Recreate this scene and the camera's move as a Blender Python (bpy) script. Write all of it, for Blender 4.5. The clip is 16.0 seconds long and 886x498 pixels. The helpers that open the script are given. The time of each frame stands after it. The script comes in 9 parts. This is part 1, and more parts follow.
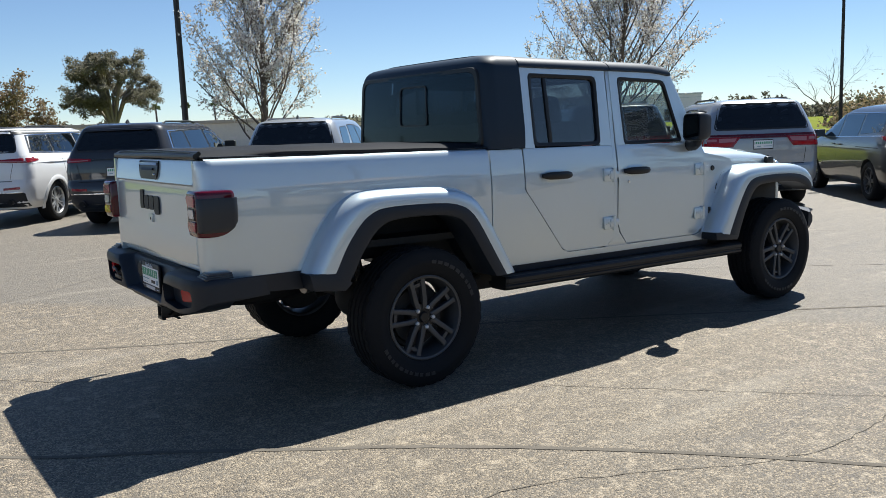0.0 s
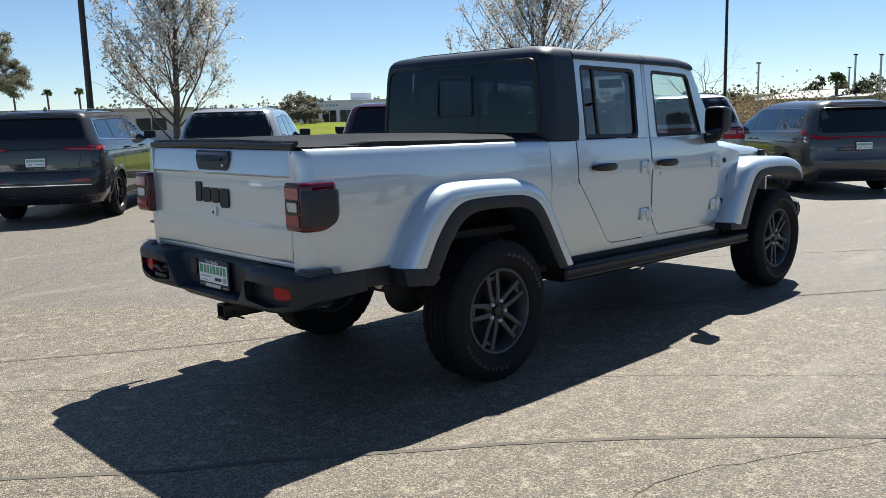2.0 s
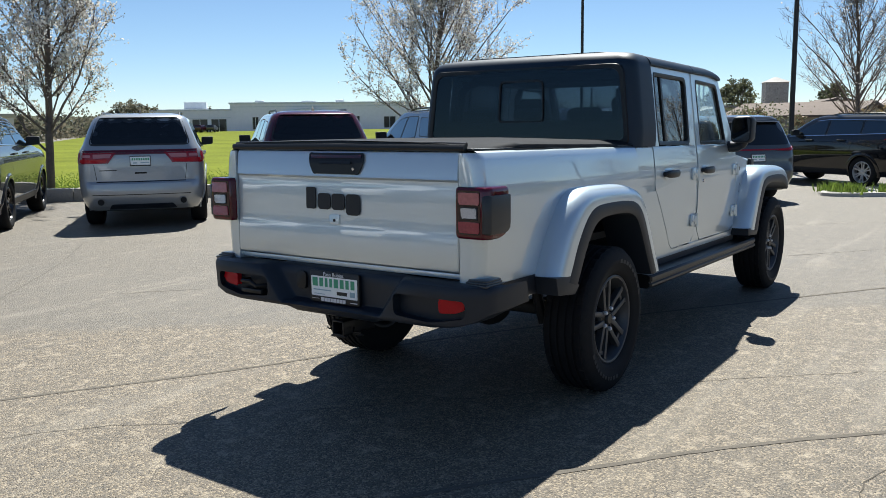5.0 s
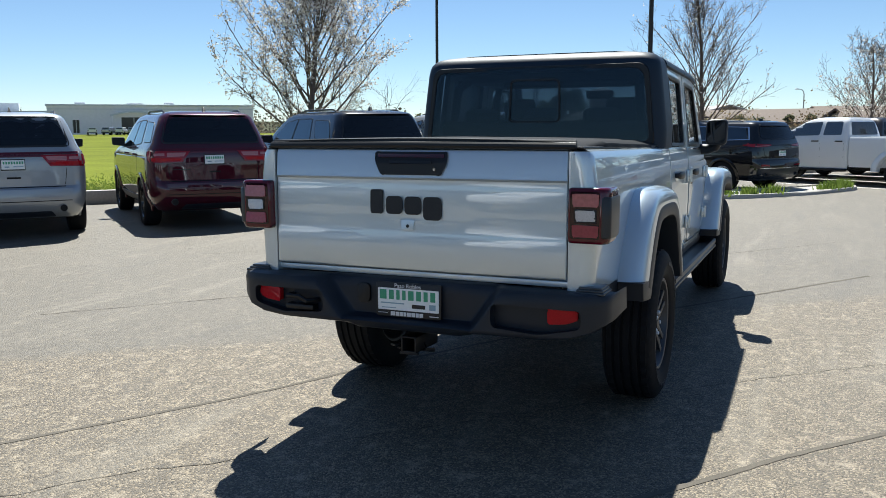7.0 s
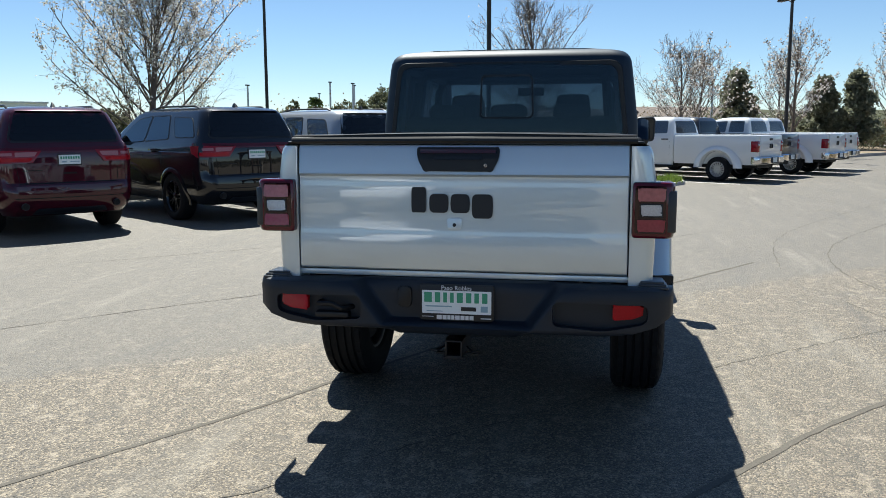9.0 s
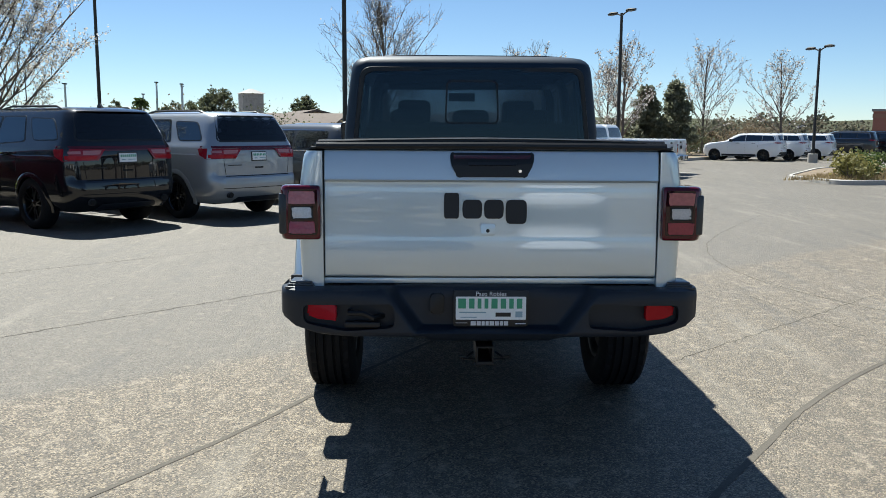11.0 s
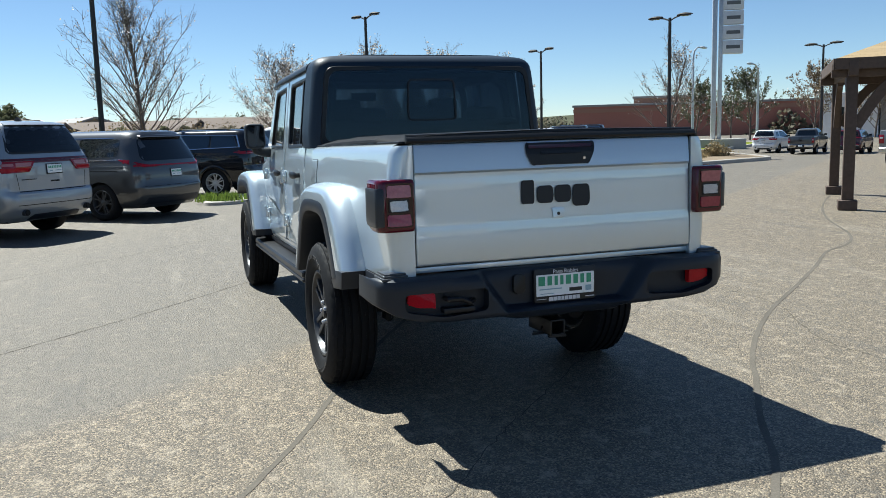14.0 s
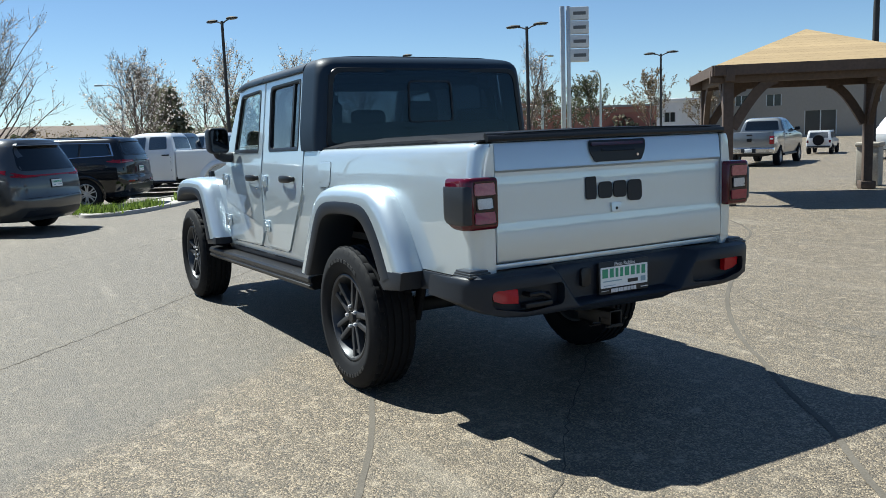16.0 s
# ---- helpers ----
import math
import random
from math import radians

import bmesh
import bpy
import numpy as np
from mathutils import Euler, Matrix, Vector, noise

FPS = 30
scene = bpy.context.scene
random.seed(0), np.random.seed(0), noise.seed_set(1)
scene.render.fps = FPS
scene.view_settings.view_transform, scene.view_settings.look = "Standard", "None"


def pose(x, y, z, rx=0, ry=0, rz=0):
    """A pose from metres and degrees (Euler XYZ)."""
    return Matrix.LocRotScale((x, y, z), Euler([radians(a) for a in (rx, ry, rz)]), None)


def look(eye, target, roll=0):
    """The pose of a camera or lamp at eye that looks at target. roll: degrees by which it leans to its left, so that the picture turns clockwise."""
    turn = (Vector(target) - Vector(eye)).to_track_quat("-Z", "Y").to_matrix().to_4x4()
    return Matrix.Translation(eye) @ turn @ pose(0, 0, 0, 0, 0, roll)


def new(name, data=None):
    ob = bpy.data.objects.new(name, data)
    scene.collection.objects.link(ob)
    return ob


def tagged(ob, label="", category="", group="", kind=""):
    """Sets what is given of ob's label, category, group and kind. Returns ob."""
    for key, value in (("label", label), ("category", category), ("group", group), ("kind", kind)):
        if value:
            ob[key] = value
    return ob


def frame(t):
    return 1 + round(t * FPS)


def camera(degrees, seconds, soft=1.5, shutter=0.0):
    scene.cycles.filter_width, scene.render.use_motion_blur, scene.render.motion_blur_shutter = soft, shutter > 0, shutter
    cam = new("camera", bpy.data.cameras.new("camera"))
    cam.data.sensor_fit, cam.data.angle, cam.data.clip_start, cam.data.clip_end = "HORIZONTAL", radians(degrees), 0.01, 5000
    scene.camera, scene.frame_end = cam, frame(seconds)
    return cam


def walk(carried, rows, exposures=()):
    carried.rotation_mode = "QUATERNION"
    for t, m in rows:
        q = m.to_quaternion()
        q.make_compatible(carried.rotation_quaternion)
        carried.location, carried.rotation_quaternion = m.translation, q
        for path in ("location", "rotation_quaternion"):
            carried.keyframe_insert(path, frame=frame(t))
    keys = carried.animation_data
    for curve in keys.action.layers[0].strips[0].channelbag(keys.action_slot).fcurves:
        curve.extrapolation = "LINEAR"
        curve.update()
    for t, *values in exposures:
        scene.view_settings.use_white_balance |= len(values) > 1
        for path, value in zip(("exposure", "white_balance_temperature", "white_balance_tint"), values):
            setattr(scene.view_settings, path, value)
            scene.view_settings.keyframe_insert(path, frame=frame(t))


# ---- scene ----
cam = camera(55.2, 16.0, soft=0.7)
EXPOSURES = [(0.0, 0.92, 6270, 8), (4.0, 0.92, 6250, 7), (8.0, 0.94, 6150, 5), (12.0, 0.94, 6080, 4), (16.0, 0.92, 6040, 3)]
PATH = [
    (0, (-2.665, -4.899, 1.505), (-1.528, -3.279, 1.216), -2.2),
    (0.5, (-2.922, -4.719, 1.522), (-1.729, -3.142, 1.221), -2.1),
    (1, (-3.124, -4.564, 1.525), (-1.875, -3.033, 1.217), -1.9),
    (1.5, (-3.29, -4.334, 1.522), (-1.977, -2.858, 1.211), -1.8),
    (2, (-3.479, -4.109, 1.53), (-2.118, -2.677, 1.214), -1.6),
    (2.5, (-3.656, -3.927, 1.521), (-2.25, -2.538, 1.215), -1.5),
    (3, (-3.767, -3.707, 1.514), (-2.31, -2.371, 1.211), -1.3),
    (3.5, (-3.904, -3.485, 1.515), (-2.406, -2.194, 1.217), -1.3),
    (4, (-4.099, -3.276, 1.521), (-2.566, -2.026, 1.224), -1.2),
    (6.5, (-4.534, -1.92, 1.481), (-2.762, -1.037, 1.195), -0.3),
    (7, (-4.63, -1.623, 1.477), (-2.814, -0.835, 1.192), -0.3),
    (7.5, (-4.67, -1.361, 1.457), (-2.811, -0.683, 1.168), -0.3),
    (8, (-4.669, -1.102, 1.466), (-2.773, -0.534, 1.179), -0.3),
    (8.5, (-4.744, -0.829, 1.47), (-2.822, -0.36, 1.181), -0.3),
    (9, (-4.785, -0.603, 1.462), (-2.841, -0.236, 1.173), -0.2),
    (11.5, (-4.866, 0.54, 1.468), (-2.89, 0.404, 1.188), 0.2),
    (12, (-4.913, 0.839, 1.466), (-2.948, 0.594, 1.183), -0.1),
    (12.5, (-4.899, 1.075, 1.45), (-2.951, 0.721, 1.166), -0.5),
    (13, (-4.845, 1.319, 1.461), (-2.919, 0.857, 1.184), -0.9),
    (13.5, (-4.833, 1.603, 1.462), (-2.932, 1.049, 1.178), -1.3),
    (14, (-4.774, 1.831, 1.44), (-2.906, 1.173, 1.161), -1.5),
    (14.5, (-4.667, 2.06, 1.447), (-2.832, 1.315, 1.169), -1.7),
    (15, (-4.588, 2.353, 1.442), (-2.788, 1.527, 1.165), -1.7),
    (15.5, (-4.505, 2.587, 1.424), (-2.748, 1.671, 1.148), -1.8),
    (16, (-4.371, 2.795, 1.435), (-2.655, 1.805, 1.161), -2.0),
]
walk(cam, [(t, look(eye, target, roll)) for t, eye, target, roll in PATH], EXPOSURES)

# ---- light: clear noon sky, one sun ahead of the truck and high
SUN_DIR = Vector((0.60, 0.285, 1.0)).normalized()
ELEV = math.asin(SUN_DIR.z)
AZIM = math.atan2(SUN_DIR.y, SUN_DIR.x)
world = bpy.data.worlds.new("sky")
scene.world = world
world.use_nodes = True
_wn = world.node_tree.nodes
_sky = _wn.new("ShaderNodeTexSky")
_sky.sky_type = "NISHITA"
_sky.sun_disc = False
_sky.sun_elevation = ELEV
_sky.sun_rotation = math.pi / 2 - AZIM
_sky.altitude = 200
_sky.air_density = 0.75
_sky.dust_density = 0.0
_sky.ozone_density = 3.5
world.node_tree.links.new(_sky.outputs[0], _wn["Background"].inputs[0])
_wn["Background"].inputs[1].default_value = 0.059
sun_data = bpy.data.lights.new("sun", "SUN")
sun_data.energy = 5.0
sun_data.angle = radians(0.53)
sun_data.color = (1.0, 0.95, 0.87)
sun = new("sun", sun_data)
sun.matrix_world = look(SUN_DIR * 60, (0, 0, 0))


# ---- materials
def mat(name, color, rough=0.5, metal=0.0, grain=0.0, scale=40.0, var=0.0, vscale=3.0, bump=0.0, coat=0.0, rnd=0.0, spec=0.5, emit=None):
    """A surface with colour variation at two scales, bump and optional clear coat."""
    m = bpy.data.materials.new(name)
    m.use_nodes = True
    nt = m.node_tree
    n, l = nt.nodes, nt.links
    p = n["Principled BSDF"]
    p.inputs["Base Color"].default_value = (*color, 1)
    p.inputs["Roughness"].default_value = rough
    p.inputs["Metallic"].default_value = metal
    p.inputs["Coat Weight"].default_value = coat
    p.inputs["Coat Roughness"].default_value = 0.015
    p.inputs["Specular IOR Level"].default_value = spec
    if grain or var or bump or rnd:
        tc = n.new("ShaderNodeTexCoord")
        fine = n.new("ShaderNodeTexNoise")
        fine.inputs["Scale"].default_value = scale
        fine.inputs["Detail"].default_value = 4
        big = n.new("ShaderNodeTexNoise")
        big.inputs["Scale"].default_value = vscale
        big.inputs["Detail"].default_value = 3
        l.new(tc.outputs["Object"], fine.inputs["Vector"])
        l.new(tc.outputs["Object"], big.inputs["Vector"])
        a = n.new("ShaderNodeMath")
        a.operation = "MULTIPLY_ADD"
        l.new(fine.outputs["Fac"], a.inputs[0])
        a.inputs[1].default_value = 2 * grain
        a.inputs[2].default_value = 1 - grain
        b = n.new("ShaderNodeMath")
        b.operation = "MULTIPLY_ADD"
        l.new(big.outputs["Fac"], b.inputs[0])
        b.inputs[1].default_value = 2 * var
        b.inputs[2].default_value = 1 - var
        c = n.new("ShaderNodeMath")
        c.operation = "MULTIPLY"
        l.new(a.outputs[0], c.inputs[0])
        l.new(b.outputs[0], c.inputs[1])
        last = c.outputs[0]
        if rnd:
            oi = n.new("ShaderNodeObjectInfo")
            r = n.new("ShaderNodeMath")
            r.operation = "MULTIPLY_ADD"
            l.new(oi.outputs["Random"], r.inputs[0])
            r.inputs[1].default_value = 2 * rnd
            r.inputs[2].default_value = 1 - rnd
            q = n.new("ShaderNodeMath")
            q.operation = "MULTIPLY"
            l.new(last, q.inputs[0])
            l.new(r.outputs[0], q.inputs[1])
            last = q.outputs[0]
        mx = n.new("ShaderNodeVectorMath")
        mx.operation = "SCALE"
        mx.inputs[0].default_value = color
        l.new(last, mx.inputs["Scale"])
        l.new(mx.outputs[0], p.inputs["Base Color"])
        if bump:
            bp = n.new("ShaderNodeBump")
            bp.inputs["Strength"].default_value = min(1.0, bump * 10)
            bp.inputs["Distance"].default_value = bump * 0.02
            l.new(fine.outputs["Fac"], bp.inputs["Height"])
            l.new(bp.outputs[0], p.inputs["Normal"])
    if emit:
        p.inputs["Emission Color"].default_value = (*emit, 1)
        p.inputs["Emission Strength"].default_value = 1
    return m


def glass(name, tint, rough=0.0, ior=1.5, sheen=(1, 1, 1)):
    """A thin pane: tinted transparency with a mirror reflection that grows towards the edge."""
    m = bpy.data.materials.new(name)
    m.use_nodes = True
    n, l = m.node_tree.nodes, m.node_tree.links
    n.remove(n["Principled BSDF"])
    tr = n.new("ShaderNodeBsdfTransparent")
    tr.inputs[0].default_value = (*tint, 1)
    gl = n.new("ShaderNodeBsdfGlossy")
    gl.inputs["Roughness"].default_value = rough
    gl.inputs[0].default_value = (*sheen, 1)
    lw = n.new("ShaderNodeLayerWeight")
    lw.inputs["Blend"].default_value = 0.5
    pw = n.new("ShaderNodeMath")
    pw.operation = "POWER"
    l.new(lw.outputs["Facing"], pw.inputs[0])
    pw.inputs[1].default_value = 5.0
    fr = n.new("ShaderNodeMath")
    fr.operation = "MULTIPLY_ADD"
    l.new(pw.outputs[0], fr.inputs[0])
    r0 = ((ior - 1) / (ior + 1)) ** 2
    fr.inputs[1].default_value = 1 - r0
    fr.inputs[2].default_value = r0
    mx = n.new("ShaderNodeMixShader")
    l.new(fr.outputs[0], mx.inputs[0])
    l.new(tr.outputs[0], mx.inputs[1])
    l.new(gl.outputs[0], mx.inputs[2])
    l.new(mx.outputs[0], n["Material Output"].inputs[0])
    return m


def paint(name, color, metal=0.0, rough=0.35, flake=0.0, coat_ior=1.6):
    """Car paint: base with fine metal flake under a clear coat, and faint dust."""
    m = mat(name, color, rough=rough, metal=metal, grain=flake, scale=900, var=0.03, vscale=1.5, coat=1.0, spec=0.25 if metal > 0.2 else 0.05)
    m.node_tree.nodes["Principled BSDF"].inputs["Coat IOR"].default_value = coat_ior
    return m


M_SILVER = paint("silver_metallic_paint", (0.555, 0.64, 0.688), 0.56, 0.39, 0.06, 2.0)
M_BLACKPLASTIC = mat("black_grained_plastic", (0.013, 0.018, 0.027), 0.46, spec=0.36, grain=0.2, scale=500, var=0.15, vscale=4, bump=0.02)
M_TRIM = mat("satin_black_trim", (0.010, 0.011, 0.013), 0.38, spec=0.35, grain=0.1, scale=300, var=0.1)
M_HARDTOP = mat("textured_black_hardtop", (0.008, 0.021, 0.040), 0.50, spec=0.34, grain=0.25, scale=700, var=0.12, vscale=2, bump=0.03)
M_VINYL = mat("black_vinyl_cover", (0.011, 0.013, 0.017), 0.72, spec=0.10, grain=0.3, scale=260, var=0.2, vscale=5, bump=0.05)
M_RUBBER = mat("tyre_rubber", (0.008, 0.009, 0.011), 0.75, spec=0.22, grain=0.25, scale=120, var=0.25, vscale=6, bump=0.03)
M_MARK = mat("raised_grey_tyre_marking", (0.017, 0.018, 0.020), 0.6)
M_RIM = mat("dark_grey_satin_alloy", (0.058, 0.062, 0.069), 0.42, metal=0.4, grain=0.08, scale=200, var=0.1)
M_STEEL = mat("bare_steel", (0.35, 0.35, 0.36), 0.35, metal=1.0, grain=0.2, scale=60, var=0.2)
M_NUT = mat("bright_wheel_nut", (0.62, 0.63, 0.65), 0.3, metal=0.3)
M_CHROME = mat("chrome", (0.7, 0.7, 0.71), 0.12, metal=1.0)
M_UNDER = mat("black_chassis_coating", (0.016, 0.016, 0.016), 0.7, grain=0.3, scale=40, var=0.3)
# black for shut lines, and for shade painted at recesses, crease and pipe ends
M_DARK = mat("gap_and_shade_black", (0.004, 0.004, 0.004), 0.8)
M_REDLENS = mat("deep_red_lens", (0.075, 0.0015, 0.010), 0.08, coat=1.0, spec=0.05)
M_REDLIT = mat("bright_red_reflector", (0.40, 0.006, 0.014), 0.3, grain=0.25, scale=160, coat=0.3, spec=0.05)
M_PINKLENS = mat("clear_over_red_lens", (0.30, 0.045, 0.065), 0.12, grain=0.3, scale=90, coat=1.0, spec=0.05)
M_WHITELENS = mat("clear_ribbed_lens", (0.52, 0.53, 0.55), 0.15, grain=0.3, scale=150, coat=1.0)
M_CARRED = mat("red_car_lamp_lens", (0.26, 0.006, 0.016), 0.15, coat=1.0, spec=0.05)
M_PALELENS = mat("pale_pink_lamp_lens", (0.40, 0.15, 0.16), 0.15, grain=0.2, scale=90, coat=1.0, spec=0.05)
M_SMOKE = mat("smoked_grey_cap", (0.020, 0.022, 0.026), 0.35)
M_TINT = glass("privacy_tinted_glass", (0.34, 0.37, 0.40), 0.0, 1.85)
M_CLEAR = glass("clear_window_glass", (0.86, 0.90, 0.89), 0.0, 1.45)
M_CARGLASS = glass("dark_car_glass", (0.24, 0.255, 0.27), 0.0, 1.6)
M_SIDEGLASS = glass("reflective_side_glass", (0.30, 0.33, 0.35), 0.0, 2.1, (0.80, 0.92, 1.0))
M_MIRROR = mat("mirror_glass", (0.045, 0.056, 0.075), 0.02, metal=1.0)
M_SEAT = mat("dark_seat_cloth", (0.035, 0.035, 0.037), 0.85, grain=0.3, scale=200, var=0.1, bump=0.03)
M_PLATEWHITE = mat("white_plate", (0.88, 0.91, 0.90), 0.35, grain=0.05, scale=80, var=0.04)
M_GREEN = mat("green_print", (0.06, 0.34, 0.19), 0.4)
M_BLUEGREY = mat("pale_blue_print", (0.32, 0.45, 0.52), 0.4)
M_INK = mat("black_print", (0.012, 0.012, 0.013), 0.45)
M_WHITEINK = mat("white_print", (0.75, 0.75, 0.75), 0.45)
M_BADGE = mat("gloss_black_badge", (0.022, 0.025, 0.029), 0.5, spec=0.3)


# ---- mesh helpers
def smooth(me, angle=35):
    for f in me.polygons:
        f.use_smooth = True
    me.set_sharp_from_angle(angle=radians(angle))


def mesh_of(name, bm, material, angle=35):
    me = bpy.data.meshes.new(name)
    bmesh.ops.recalc_face_normals(bm, faces=bm.faces)
    bm.to_mesh(me)
    bm.free()
    smooth(me, angle)
    me.materials.append(material)
    return me


def part(name, bm, material, parent, label="", angle=35):
    """Links a bmesh as one mesh object under a thing or a part."""
    ob = new(name, mesh_of(name, bm, material, angle))
    ob.parent = parent
    return tagged(ob, label)


def thing(name, m, label, category, group=""):
    """An Empty at the base of a thing."""
    ob = new(name)
    ob.matrix_world = m
    return tagged(ob, label, category, group)


def solo(name, bm, material, label, category="", group="", kind="", angle=35):
    ob = new(name, mesh_of(name, bm, material, angle))
    return tagged(ob, label, category, group, kind)


def box(bm, x0, x1, y0, y1, z0, z1, bevel=0.0, seg=2, m=None):
    r = bmesh.ops.create_cube(bm, size=1)
    vs = r["verts"]
    for v in vs:
        v.co = Vector(((x0 + x1) / 2 + v.co.x * (x1 - x0), (y0 + y1) / 2 + v.co.y * (y1 - y0), (z0 + z1) / 2 + v.co.z * (z1 - z0)))
    if bevel:
        es = list({e for v in vs for e in v.link_edges})
        r = bmesh.ops.bevel(bm, geom=es, offset=bevel, segments=seg, affect="EDGES", profile=0.5)
        vs = list({v for f in r["faces"] for v in f.verts} | {v for v in vs if v.is_valid})
    if m is not None:
        bmesh.ops.transform(bm, matrix=m, verts=vs)
    return vs


def tube(bm, pts, radii, n=8, cap=True):
    """A round bar through points."""
    pts = [Vector(p) for p in pts]
    if not hasattr(radii, "__len__"):
        radii = [radii] * len(pts)
    rings = []
    side = None
    for i, p in enumerate(pts):
        d = (pts[min(i + 1, len(pts) - 1)] - pts[max(i - 1, 0)]).normalized()
        if side is None:
            side = d.orthogonal().normalized()
        else:
            side = (side - d * side.dot(d)).normalized()
        up = d.cross(side)
        rings.append([bm.verts.new(p + (side * math.cos(2 * math.pi * k / n) + up * math.sin(2 * math.pi * k / n)) * radii[i]) for k in range(n)])
    for a, b in zip(rings, rings[1:]):
        for k in range(n):
            bm.faces.new((a[k], a[(k + 1) % n], b[(k + 1) % n], b[k]))
    if cap:
        bm.faces.new(rings[0][::-1])
        bm.faces.new(rings[-1])


def lathe(bm, prof, n=48, axis="y", wob=None, closed=False):
    """Turns a profile of (radius, height along the axis) round that axis."""
    rings = []
    for r, h in prof:
        ring = []
        for k in range(n):
            a = 2 * math.pi * k / n
            rr = r if wob is None else wob(r, h, k)
            c, s = rr * math.cos(a), rr * math.sin(a)
            ring.append(bm.verts.new((c, h, s) if axis == "y" else (c, s, h)))
        rings.append(ring)
    pairs = list(zip(rings, rings[1:]))
    if closed:
        pairs.append((rings[-1], rings[0]))
    for a, b in pairs:
        for k in range(n):
            bm.faces.new((a[k], a[(k + 1) % n], b[(k + 1) % n], b[k]))
    return rings


def rpoly(pts, r, n=4):
    """A polygon with rounded corners; r: one radius or one a corner."""
    out = []
    k = len(pts)
    for i in range(k):
        p, a, b = Vector(pts[i]), Vector(pts[i - 1]), Vector(pts[(i + 1) % k])
        rad = r[i] if hasattr(r, "__len__") else r
        if rad <= 0:
            out.append((p.x, p.y))
            continue
        u, w = (a - p), (b - p)
        d = min(rad, u.length * 0.48, w.length * 0.48)
        s, e = p + u.normalized() * d, p + w.normalized() * d
        for j in range(n + 1):
            t = j / n
            q = s * (1 - t) ** 2 + p * 2 * t * (1 - t) + e * t * t
            out.append((q.x, q.y))
    return out


def patch(bm, poly, fn, inward, ucuts=(), vcuts=(), bevel=0.0):
    """A plate in (u, v) laid on the surface fn(u, v) -> point, with depth along inward (a vector or a function)."""
    t = bmesh.new()
    t.faces.new([t.verts.new((u, v, 0)) for u, v in poly])
    for i, cuts in ((0, ucuts), (1, vcuts)):
        for c in cuts:
            co, no = [0, 0, 0], [0, 0, 0]
            co[i], no[i] = c, 1
            bmesh.ops.bisect_plane(t, geom=t.verts[:] + t.edges[:] + t.faces[:], dist=1e-5, plane_co=co, plane_no=no)
    t.faces.ensure_lookup_table()
    front = t.faces[:]
    r = bmesh.ops.extrude_face_region(t, geom=front)
    back = {g for g in r["geom"] if isinstance(g, bmesh.types.BMVert)}
    where = {}
    for v in t.verts:
        u, w = v.co.x, v.co.y
        p = Vector(fn(u, w))
        if v in back:
            p = p + (inward(u, w) if callable(inward) else Vector(inward))
        where[v] = p
    for v, p in where.items():
        v.co = p
    if bevel:
        backs = back
        rim = [e for e in t.edges if e.is_valid and len(e.link_faces) == 2 and not (e.verts[0] in backs or e.verts[1] in backs)
               and any(any(x in backs for x in f.verts) for f in e.link_faces)]
        bmesh.ops.bevel(t, geom=rim, offset=bevel, segments=2, affect="EDGES", profile=0.5)
    me = bpy.data.meshes.new("t")
    t.to_mesh(me)
    t.free()
    bm.from_mesh(me)
    bpy.data.meshes.remove(me)


def loft(bm, rows, close_u=False, cap=False):
    """Skins rows of points that have equal counts."""
    vs = [[bm.verts.new(p) for p in row] for row in rows]
    for a, b in zip(vs, vs[1:]):
        k = len(a)
        for i in range(k if close_u else k - 1):
            try:
                bm.faces.new((a[i], a[(i + 1) % k], b[(i + 1) % k], b[i]))
            except ValueError:
                pass
    if cap:
        bm.faces.new(vs[0][::-1])
        bm.faces.new(vs[-1])
    return vs


def thicken(bm, d):
    """Gives a skin depth."""
    bmesh.ops.recalc_face_normals(bm, faces=bm.faces)
    bmesh.ops.solidify(bm, geom=bm.faces[:], thickness=d)


def cut(bm, cutter):
    """Takes the shape of cutter out of bm. Both are used up; gives a new bmesh."""
    obs = []
    for b in (bm, cutter):
        bmesh.ops.recalc_face_normals(b, faces=b.faces)
        me = bpy.data.meshes.new("t")
        b.to_mesh(me)
        b.free()
        obs.append(new("t", me))
    md = obs[0].modifiers.new("cut", "BOOLEAN")
    md.operation, md.object, md.solver, md.use_self = "DIFFERENCE", obs[1], "EXACT", True
    bpy.context.view_layer.update()
    dg = bpy.context.evaluated_depsgraph_get()
    me = bpy.data.meshes.new_from_object(obs[0].evaluated_get(dg))
    out = bmesh.new()
    out.from_mesh(me)
    for o in obs:
        old = o.data
        bpy.data.objects.remove(o)
        bpy.data.meshes.remove(old)
    bpy.data.meshes.remove(me)
    return out


def lerp_table(table):
    xs, ys = [a for a, _ in table], [b for _, b in table]
    return lambda x: float(np.interp(x, xs, ys))


